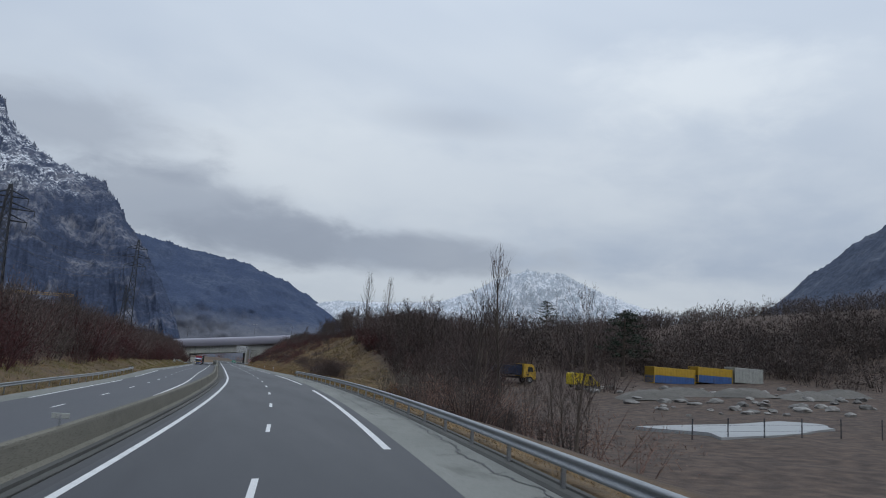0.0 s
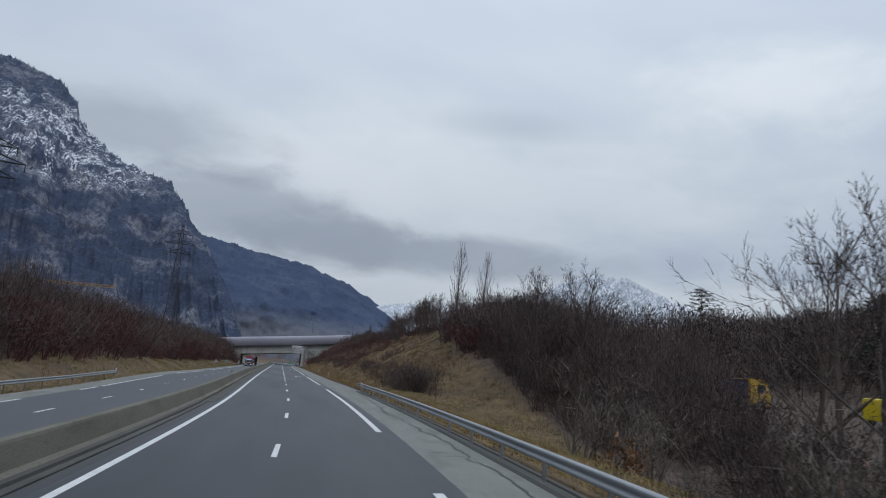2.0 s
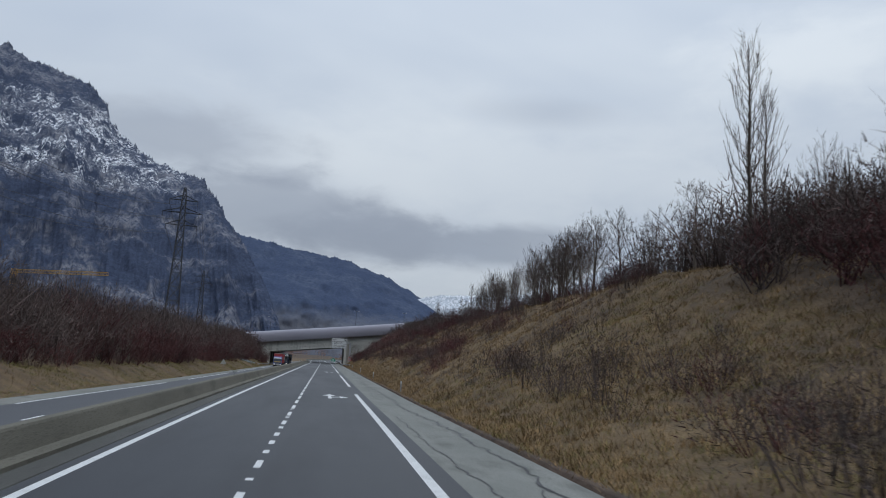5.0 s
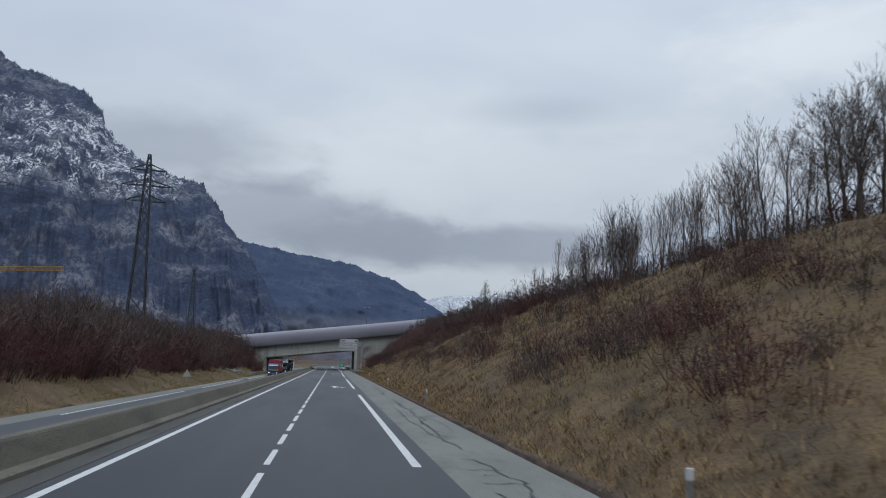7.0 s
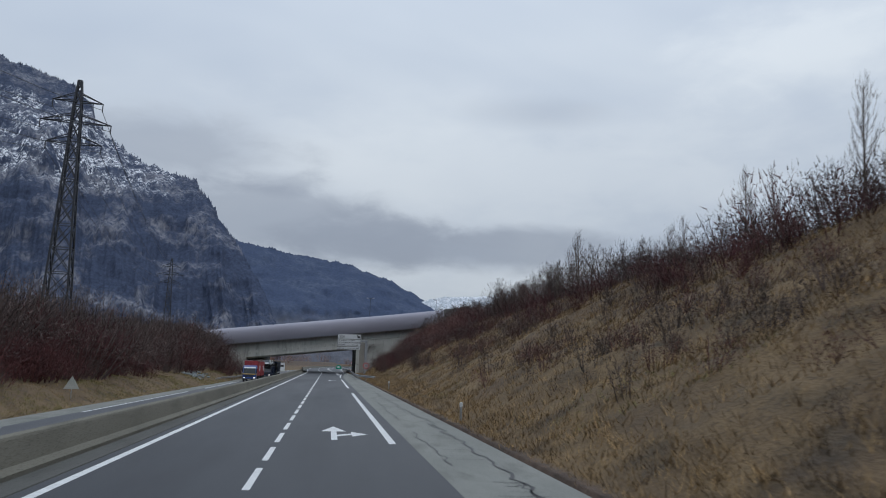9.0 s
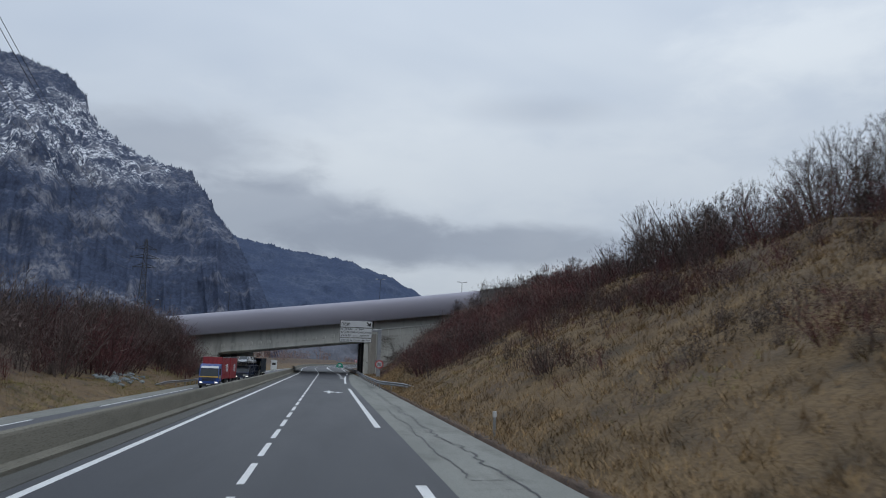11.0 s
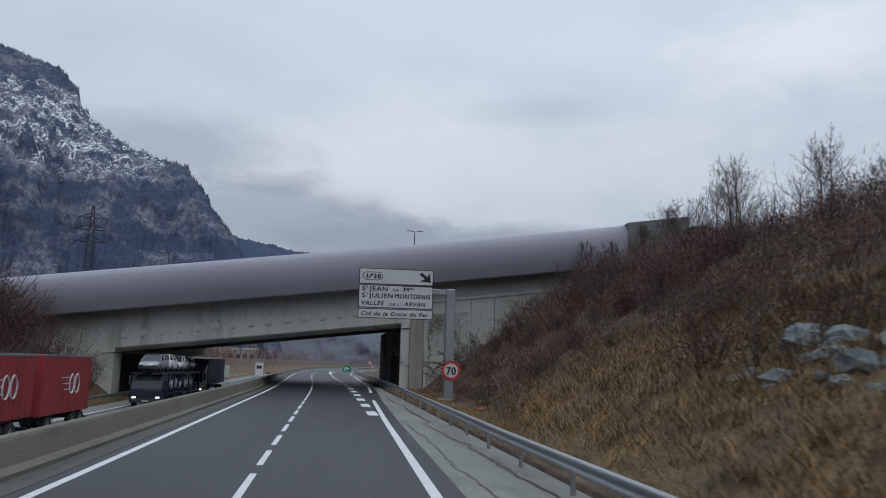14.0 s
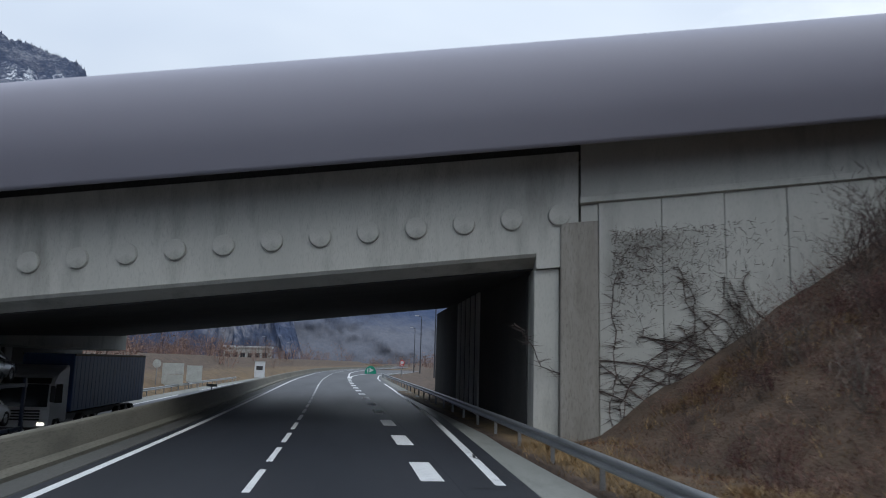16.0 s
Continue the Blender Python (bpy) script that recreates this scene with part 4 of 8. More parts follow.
def mountain_material(name, forest, rock, snow_mist_from, snow_mist_to, snow_mist_amount, scale=0.006):
    """Forest and rock by noise and slope, snow above a height; mist and valley haze are painted pale at the foot."""
    m = bpy.data.materials.new(name)
    m.use_nodes = True
    nodes, links = m.node_tree.nodes, m.node_tree.links
    shader = nodes["Principled BSDF"]
    shader.inputs["Roughness"].default_value = 1.0
    shader.inputs["Specular IOR Level"].default_value = 0.05
    geo = nodes.new("ShaderNodeNewGeometry")
    sep = nodes.new("ShaderNodeSeparateXYZ")
    links.new(geo.outputs["Position"], sep.inputs[0])
    nrm = nodes.new("ShaderNodeSeparateXYZ")
    links.new(geo.outputs["Normal"], nrm.inputs[0])

    def cloud(s, detail=8.0, stretch=(1, 1, 1)):
        mp = nodes.new("ShaderNodeMapping")
        mp.inputs["Scale"].default_value = stretch
        links.new(geo.outputs["Position"], mp.inputs[0])
        n = nodes.new("ShaderNodeTexNoise")
        n.inputs["Scale"].default_value, n.inputs["Detail"].default_value, n.inputs["Roughness"].default_value = s, detail, 0.62
        links.new(mp.outputs[0], n.inputs["Vector"])
        return n.outputs[0]

    def ranged(v, a, b, lo=0.0, hi=1.0):
        n = nodes.new("ShaderNodeMapRange")
        for slot, w in (("From Min", a), ("From Max", b), ("To Min", lo), ("To Max", hi)):
            n.inputs[slot].default_value = w
        links.new(v, n.inputs["Value"])
        return n.outputs[0]

    def math_(op, a, b):
        n = nodes.new("ShaderNodeMath")
        n.operation = op
        for slot, v in zip(n.inputs, (a, b)):
            if isinstance(v, (int, float)):
                slot.default_value = v
            else:
                links.new(v, slot)
        return n.outputs[0]

    def mixed(f, a, b):
        n = nodes.new("ShaderNodeMix")
        n.data_type = "RGBA"
        links.new(f, n.inputs["Factor"])
        for slot, v in (("A", a), ("B", b)):
            if isinstance(v, tuple):
                n.inputs[slot].default_value = (*v, 1)
            else:
                links.new(v, n.inputs[slot])
        return n.outputs["Result"]

    rocky = math_("MULTIPLY", ranged(cloud(scale, 6.0), 0.48, 0.62), ranged(cloud(scale * 9, 6.0, (1, 1, 0.35)), 0.38, 0.62))
    dark = tuple(c * (0.62 if snow_mist_amount else 0.75) for c in forest)
    colour = mixed(ranged(cloud(scale * 14, 5.0), 0.35, 0.65), dark, forest)
    colour = mixed(rocky, colour, rock)
    if not snow_mist_amount:  # valley haze, painted as a paler colour on the lower slopes
        foot = ranged(math_("ADD", sep.outputs[2], math_("MULTIPLY", cloud(scale * 3, 5.0), 120.0)), 190, 300, 1.0, 0.0)
        colour = mixed(foot, colour, mixed(ranged(cloud(scale * 10, 5.0), 0.35, 0.65), (0.125, 0.135, 0.165), (0.155, 0.162, 0.19)))
    if snow_mist_amount:
        up = ranged(sep.outputs[2], snow_mist_from, snow_mist_to)
        patch = math_("ADD", ranged(cloud(scale * 6, 9.0, (1, 1, 0.55)), 0.46, 0.58), ranged(nrm.outputs[2], 0.1, 0.9, -0.25, 0.25))
        fine_ = ranged(cloud(scale * 16, 5.0, (1, 1, 0.8)), 0.45, 0.55)
        if snow_mist_amount < 2:  # little lies on the wooded dome above the cliffs
            up = math_("MULTIPLY", up, math_("ADD", math_("MULTIPLY", ranged(cloud(scale * 0.9, 4.0), 0.42, 0.54), 0.75), 0.25))
            up = math_("MULTIPLY", up, ranged(math_("ADD", sep.outputs[2], math_("MULTIPLY", cloud(scale * 2, 4.0), 160.0)), 610, 690, 1.0, 0.07))
            # the snow thins out towards the wooded shoulder at the valley, and gullies stay dark
            lee = math_("DIVIDE", sep.outputs[0], math_("SUBTRACT", sep.outputs[1], 160.0))
            up = math_("MULTIPLY", up, ranged(math_("ADD", lee, math_("MULTIPLY", cloud(scale * 2, 4.0), 0.12)), -0.19, -0.135, 1.0, 0.08))
            up = math_("MULTIPLY", up, ranged(cloud(scale * 1.1, 5.0, (1, 1, 0.45)), 0.42, 0.50, 0.12, 1.0))
        # snow, or painted mist where the height range runs downwards
        snow = math_("MULTIPLY", math_("MULTIPLY", up, math_("MULTIPLY", patch, fine_)), snow_mist_amount)
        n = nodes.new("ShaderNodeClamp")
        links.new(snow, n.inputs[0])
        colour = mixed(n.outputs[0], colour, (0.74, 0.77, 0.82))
    links.new(colour, shader.inputs["Base Color"])
    relief = nodes.new("ShaderNodeBump")
    relief.inputs["Strength"].default_value, relief.inputs["Distance"].default_value = 0.45, 0.1 / scale
    links.new(cloud(scale * 8, 8.0, (1, 1, 0.5)), relief.inputs["Height"])
    links.new(relief.outputs[0], shader.inputs["Normal"])
    return m


EYE = (0.0, 160.0)
# the blue in these forest and rock colours is painted distance haze
M_MASSIF = mountain_material("wooded_cliff", (0.070, 0.090, 0.146), (0.225, 0.232, 0.268), 300, 370, 1.95, scale=0.013)
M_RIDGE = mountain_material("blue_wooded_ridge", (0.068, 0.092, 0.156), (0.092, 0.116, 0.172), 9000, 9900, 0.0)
M_RIGHT = mountain_material("far_wooded_slope", (0.092, 0.112, 0.160), (0.14, 0.155, 0.195), 380, 700, 0.5)
# range runs downwards: the white of the lower slopes is painted mist
M_SNOW_MIST = mountain_material("snow_mist_mountain", (0.54, 0.60, 0.67), (0.57, 0.62, 0.69), 720, 470, 4.0)

CREST_MASSIF = [(-60, 25), (-40, 22.5), (-30, 20.6), (-24.2, 19.3), (-22.1, 18.7), (-20.3, 18.3), (-18.8, 18.0), (-17.6, 17.2), (-17.2, 15.7), (-15.9, 14.6), (-13.9, 13.55), (-11.5, 12.9), (-10.2, 12.5), (-9.1, 11.2), (-7.9, 9.4), (-7.2, 8.6), (-6.3, 7.3), (-4.9, 5.2), (-3.8, 2.8), (-3.0, 0.4), (-2.6, -1.0)]
CREST_RIDGE = [(-14, 9.3), (-7.3, 8.75), (-3.3, 8.0), (1.0, 7.4), (4.5, 6.2), (8.4, 4.15), (11, 2.4), (14, 0.3)]
CREST_RIGHT = [(36, 3.4), (38.7, 5.6), (40.2, 6.6), (42.3, 8.5), (44.8, 10.4), (47.3, 12.3), (53, 15.5), (62, 19), (75, 21)]
CREST_SNOWY = [(2, 3.6), (8, 5.0), (12, 5.2), (16, 5.6), (18.7, 6.6), (20.4, 7.7), (22.7, 8.4), (25.4, 8.2), (28, 7.1), (29.8, 6.5), (33, 5.6), (38, 4.6), (44, 4.2)]
tagged(new("mountain", range_mesh("mountain", CREST_MASSIF, 1250, 850, EYE, seed=1, cols=560, rows=84, grain=190.0, rough=0.018, ribs=0.022, trees=0.0075, dense=(-27, -3), face=690.0)), "dark wooded cliff mountain with streaks of snow", "mountain", kind="structure").data.materials.append(M_MASSIF)
tagged(new("mountain_ridge", range_mesh("mountain_ridge", CREST_RIDGE, 3300, 1200, EYE, seed=5, cols=260, rough=0.03)), "blue-grey wooded mountain ridge falling to the valley", "mountain", kind="structure").data.materials.append(M_RIDGE)
tagged(new("mountain_right", range_mesh("mountain_right", CREST_RIGHT, 1500, 900, (0, 0), seed=9, cols=200, rough=0.04)), "dark wooded mountain slope rising past the yard", "mountain", kind="structure").data.materials.append(M_RIGHT)
# unseen mountains, added to keep low sky light off the bridge front
CREST_SKY_BLOCK = [(70, 20), (95, 24), (130, 20), (165, 13), (195, 12), (225, 18), (260, 25), (285, 27), (302, 26)]
tagged(new("mountain_behind", range_mesh("mountain_behind", CREST_SKY_BLOCK, 1500, 900, (0, 0), seed=21, cols=160, rows=24, rough=0.04)), "unseen wooded mountains added behind to block the low sky", "mountain", kind="structure").data.materials.append(M_RIGHT)
tagged(new("mountain_snowy", range_mesh("mountain_snowy", CREST_SNOWY, 4300, 250, (0, 0), seed=13, cols=260, rough=0.01)), "far snowy mountain with mist painted pale on its lower slopes", "mountain", kind="structure").data.materials.append(M_SNOW_MIST)


# ---------------------------------------------------------------- bare trees and shrubs
def prism(verts, faces, a, b, r0, r1, sides=4):
    way = (b - a).normalized()
    side = way.orthogonal().normalized()
    up = way.cross(side)
    n = len(verts)
    for c, r in ((a, r0), (b, r1)):
        for i in range(sides):
            t = 2 * math.pi * i / sides
            verts.append(c + side * (r * math.cos(t)) + up * (r * math.sin(t)))
    for i in range(sides):
        k = (i + 1) % sides
        faces.append((n + i, n + k, n + sides + k, n + sides + i))


def blade(verts, faces, a, b, w):
    """A thin twig: one tapering triangle."""
    side = (b - a).orthogonal().normalized()
    side.rotate(Matrix.Rotation(rnd.random() * 6.28, 3, (b - a).normalized()))
    n = len(verts)
    verts += [a - side * w, a + side * w, b]
    faces.append((n, n + 1, n + 2))


rnd = random.Random(7)


def jitter(way, amount):
    v = Vector((rnd.gauss(0, 1), rnd.gauss(0, 1), rnd.gauss(0, 1)))
    return (way + v * amount).normalized()


def limb(wood, twigs, a, way, length, radius, level, last, open_, rise):
    """A limb in three gently curving pieces, side limbs leaving it by turns; the last level is single fine twigs."""
    p, w, r = a.copy(), way.copy(), radius
    turn = rnd.random() * 6.283
    pieces = 3
    for i in range(pieces):
        w = jitter(w + Vector((0, 0, rise * 0.10)), 0.07)
        q = p + w * (length / pieces)
        r2 = r * (0.72 if level else 0.78)
        if level <= 1:
            prism(*wood, p, q, r, r2, 4)
        else:
            blade(*twigs, p, q + w * length * 0.06, max(r, 0.009))
        if level < last:
            for _ in range(2):
                turn += 2.4 + rnd.gauss(0, 0.4)
                out = w.orthogonal().normalized()
                out.rotate(Matrix.Rotation(turn, 3, w))
                f = rnd.random()
                angle = rnd.uniform(0.38, 0.72) * open_
                side = w * math.cos(angle) + out * math.sin(angle)
                if level + 1 == last:
                    b = p.lerp(q, f)
                    blade(*twigs, b, b + jitter(side + Vector((0, 0, 0.12)), 0.1) * length * rnd.uniform(0.3, 0.55), max(r2 * 0.5, 0.0075))
                else:
                    limb(wood, twigs, p.lerp(q, f), side, length * rnd.uniform(0.42, 0.62) * (1.1 - 0.18 * i), r2 * 0.55, level + 1, last, open_, rise)
        p, r = q, r2


def tree_model(name, label, category, height, limbs, low, open_, rise, mat_twig, trunk_radius, group, last=4):
    """A bare tree: a leader and limbs that leave it from the height low upwards, longest below, then ever finer branches."""
    wood, twigs = ([], []), ([], [])
    lean = jitter(Vector((0, 0, 1)), 0.04)
    line = [Vector((0, 0, -0.3))]
    for k in range(7):
        line.append(line[-1] + jitter(lean, 0.05) * (height * 0.92 / 7))
    for k in range(7):
        prism(*wood, line[k], line[k + 1], trunk_radius * (1 - k / 7.6), trunk_radius * (1 - (k + 1) / 7.6), 6)
    for k in range(limbs):
        f = low + (0.95 - low) * (k + rnd.random()) / limbs
        i = min(6, int(f * 7))
        p = line[i].lerp(line[i + 1], f * 7 - i)
        ang = k * 2.4 + rnd.gauss(0, 0.3)
        angle = (0.95 - 0.45 * f) * open_ * rnd.uniform(0.8, 1.15)
        way = Vector((math.cos(ang) * math.sin(angle), math.sin(ang) * math.sin(angle), math.cos(angle)))
        limb(wood, twigs, p, way, height * (0.56 * (1 - f) + 0.14) * rnd.uniform(0.8, 1.1), trunk_radius * (0.34 - 0.2 * f), 1, last, open_, rise)
    top = tagged(new(name, joined("trunk", *wood, M_BARK)), label, category, group)
    mesh_part("crown", joined("crown", *twigs, mat_twig), top)
    return top


def poplar_model(height, width):
    """A bare poplar: one straight leader, steep side branches that curve upwards, fine upright twigs."""
    wood, twigs = ([], []), ([], [])

    def leader(z):
        return Vector((0.05 * math.sin(z * 1.1), 0.05 * math.sin(z * 0.8 + 1.0), z))

    for k in range(8):
        a, b = height * k / 8 - 0.3 * (k == 0), height * (k + 1) / 8
        prism(*wood, leader(a), leader(b), 0.10 * (1 - k / 8) + 0.012, 0.10 * (1 - (k + 1) / 8) + 0.008, 5)
    for k in range(54):
        f = 0.24 + 0.7 * (k + rnd.random()) / 54
        ang = k * 2.4 + rnd.gauss(0, 0.3)
        out = width * (0.55 + 0.45 * math.sin((f - 0.2) * 3.6)) * rnd.uniform(0.6, 1.1) * (1.15 - f)
        p = leader(f * height)
        rise = height * rnd.uniform(0.17, 0.29) * (1.25 - 0.6 * f)
        side = Vector((math.cos(ang), math.sin(ang), 0))
        line = [p, p + side * out * 0.62 + Vector((0, 0, rise * 0.38)), p + side * out + Vector((rnd.gauss(0, 0.05), rnd.gauss(0, 0.05), rise))]
        prism(*wood, line[0], line[1], 0.026 * (1.2 - f), 0.017 * (1.2 - f), 3)
        prism(*wood, line[1], line[2], 0.017 * (1.2 - f), 0.007, 3)
        for _ in range(13):
            q = line[0].lerp(line[1], rnd.random()) if rnd.random() < 0.35 else line[1].lerp(line[2], rnd.random())
            way = side * rnd.uniform(-0.1, 0.5) + Vector((rnd.gauss(0, 0.28), rnd.gauss(0, 0.28), 1.0))
            blade(*twigs, q, q + way.normalized() * height * rnd.uniform(0.035, 0.085), 0.0075)
    top = new("poplar_tree", joined("trunk", *wood, M_BARK, False))
    tagged(top, "tall slender bare poplar on the bank", "tree", "bare poplars")
    mesh_part("crown", joined("crown", *twigs, M_TWIG), top)
    return top


# one of each kind stands far behind the first bend; the others are copies
POPLARS = [poplar_model(8.5, 1.7) for _ in range(2)]
BROAD = [tree_model("bare_tree", "leafless broad-crowned tree on the bank's crest", "tree", 7.5, 10, 0.2, 1.0, 0.9, M_TWIG, 0.13, "bare trees") for _ in range(3)]
SMALL = [tree_model("small_tree", "small leafless tree with a fan of fine branches", "tree", 4.6, 11, 0.05, 0.8, 1.0, M_TWIG, 0.055, "small bare trees") for _ in range(3)]
SLIM = [tree_model("young_tree", "thin leafless young tree among shrubs", "tree", 7.0, 13, 0.16, 0.62, 1.0, M_TWIG, 0.07, "young bare trees", 3) for _ in range(4)]


def shrub_model(name, label, category, group, height, width, mat, stems=12, twig_count=640, twig=(0.14, 0.36), thick=0.011, up=0.6):
    """A bare shrub: stems that fan out from the root and a cloud of fine twigs along them."""
    wood, twigs = ([], []), ([], [])
    lines = []
    for k in range(stems):
        ang, out = rnd.random() * 6.283, rnd.uniform(0.15, 1.0)
        p = Vector((rnd.gauss(0, 0.1) * width, rnd.gauss(0, 0.1) * width, -0.15))
        tip = Vector((math.cos(ang) * out * width, math.sin(ang) * out * width, height * rnd.uniform(0.6, 1.0) * (1.05 - 0.35 * out)))
        last = p
        for i in range(1, 4):
            f = i / 3
            q = p.lerp(tip, f) + Vector((math.cos(ang), math.sin(ang), 0)) * (-0.12 * width * math.sin(f * 3.14)) + Vector((rnd.gauss(0, 0.06), rnd.gauss(0, 0.06), 0)) * height
            if i < 3:
                prism(*wood, last, q, 0.012 * height * (1.25 - f * 0.9), 0.012 * height * (0.95 - f * 0.8), 3)
            else:
                blade(*wood, last, q, 0.005 * height)
            lines.append((last, q, f))
            last = q
    for _ in range(twig_count):
        a, b, f = lines[min(len(lines) - 1, int(len(lines) * rnd.random()))]
        if f < 0.4 and rnd.random() < 0.6:
            continue
        p = a.lerp(b, rnd.random())
        way = (b - a).normalized() * 0.6 + Vector((0, 0, up * 0.6)) + Vector((rnd.gauss(0, 1), rnd.gauss(0, 1), rnd.gauss(0, 0.8))) * 0.55
        long_ = rnd.uniform(*twig) * height / 3
        p = p + Vector((rnd.gauss(0, 1), rnd.gauss(0, 1), rnd.gauss(0, 0.6))) * 0.09 * height
        if p.z < 0.1:
            continue
        blade(*twigs, p, p + way.normalized() * long_ * 1.6, thick * rnd.uniform(0.7, 1.5))
    top = tagged(new(name, joined("stem_fan", *wood, mat)), label, category, group)
    mesh_part("crown", joined("crown", *twigs, mat), top)
    return top


SHRUBS = [shrub_model("shrub", "dense leafless grey-brown shrub", "shrub", "roadside shrubs", 3.2, 1.7, M_TWIG) for _ in range(4)]
RED_SHRUBS = [shrub_model("red_shrub", "dense leafless shrub with reddish twigs", "shrub", "reddish shrubs", 2.8, 1.5, M_RED_TWIG) for _ in range(2)]
PALE_SHRUBS = [shrub_model("pale_shrub", "open leafless shrub with pale twigs", "shrub", "pale shrubs", 3.6, 1.4, M_PALE_TWIG, 9, 380) for _ in range(2)]


def pine_model(height, domed):
    """A pine: bare lower trunk, tiers of boughs set with needle tufts; an old one has a domed crown."""
    wood, needles = ([], []), ([], [])
    prism(*wood, Vector((0, 0, -0.3)), Vector((0.05, 0, height * 0.95)), 0.16, 0.03, 6)
    for k in range(34):
        f = 0.3 + 0.68 * k / 34
        ang = k * 2.4 + rnd.random()
        reach = height * (0.34 * math.sqrt(max(1.03 - f, 0.02)) if domed else 0.34 * (1.12 - f)) * (0.7 + 0.5 * rnd.random())
        a = Vector((0.05 * f, 0, height * f * 0.97))
        b = a + Vector((math.cos(ang) * reach, math.sin(ang) * reach, reach * 0.12 * rnd.gauss(0.6, 1)))
        prism(*wood, a, b, 0.03, 0.01, 3)
        for _ in range(46):
            p = a.lerp(b, 0.25 + 0.8 * rnd.random()) + Vector((rnd.gauss(0, 0.16), rnd.gauss(0, 0.16), rnd.gauss(0.05, 0.12)))
            blade(*needles, p, p + jitter(Vector((0, 0, 0.5)) + (b - a).normalized() * 0.4, 0.5) * 0.32, 0.05)
    top = tagged(new("pine_tree", joined("trunk", *wood, M_BARK)), "dark green pine among the bare trees", "tree", "pines")
    mesh_part("crown", joined("crown", *needles, M_NEEDLE), top)
    return top


PINES = [pine_model(7.5, True), pine_model(9.0, True)]


def arrays(model):
    out = []
    for ob in (model, *model.children):
        me = ob.data
        v = np.empty(len(me.vertices) * 3)
        me.vertices.foreach_get("co", v)
        out.append((v.reshape(-1, 3), [tuple(p.vertices) for p in me.polygons], me.materials[0]))
    return out


def tall(model):
    """Height of a model, for which nine tenths of its twigs count."""
    zs = np.concatenate([a[:, 2] for a, _, _ in arrays(model)])
    return float(np.quantile(zs, 0.985))


class Planter:
    """Puts copies of the models on the ground; the models themselves take the first places."""

    def __init__(self):
        self.used = set()
        self.heights = {}

    def put(self, models, u, y, size=3.0, sink=0.05, turn=None):
        model = models[rnd.randrange(len(models))]
        if model.name not in self.heights:
            self.heights[model.name] = tall(model)
        size = size / self.heights[model.name]
        m = Matrix.Translation(place(u, y, -sink)) @ Matrix.Rotation(rnd.random() * 6.283 if turn is None else turn, 4, "Z")
        m = m @ Matrix.Rotation(rnd.gauss(0, 0.05), 4, "X")
        if model.name in self.used:
            ob = copy_thing(model, m)
        else:
            self.used.add(model.name)
            ob = model
            ob.matrix_basis = m
        ob.scale = (size * rnd.uniform(0.9, 1.15), size * rnd.uniform(0.9, 1.15), size)
        return ob


plant = Planter()


def scatter(models, count, u0, u1, y0, y1, low, high, keep=None, sink=0.05):
    done = 0
    while done < count:
        u, y = rnd.uniform(u0, u1), rnd.uniform(y0, y1)
        if keep and not keep(u, y):
            continue
        plant.put(models, u, y, rnd.uniform(low, high), sink)
        done += 1


def thicket(name, label, models, spots, category="shrubs"):
    """Many plants that nobody could count, as one object; spots: (u, y, height)."""
    stock = models
    heights = [float(np.quantile(np.concatenate([a[:, 2] for a, _, _ in m]), 0.985)) for m in models]
    slots = []
    verts, faces, slot_of, n = [], [], [], 0
    for u, y, size in spots:
        where, a = place(u, y, -0.08), rnd.random() * 6.283
        kind = rnd.randrange(len(stock))
        size = size / heights[kind]
        c, s_ = math.cos(a) * size, math.sin(a) * size
        turn = np.array([[c, -s_, 0], [s_, c, 0], [0, 0, size]])
        for v, f, mat in stock[kind]:
            if mat not in slots:
                slots.append(mat)
            verts.append(v @ turn.T + np.array(where))
            faces += [tuple(i + n for i in p) for p in f]
            slot_of += [slots.index(mat)] * len(f)
            n += len(v)
    me = bpy.data.meshes.new(name)
    me.from_pydata(np.concatenate(verts).tolist(), [], faces)
    for mat in slots:
        me.materials.append(mat)
    me.polygons.foreach_set("material_index", slot_of)
    return tagged(new(name, me), label, category, kind="stuff")


def spots(count, u0, u1, y0, y1, low, high):
    return [(rnd.uniform(u0, u1), rnd.uniform(y0, y1), rnd.uniform(low, high)) for _ in range(count)]


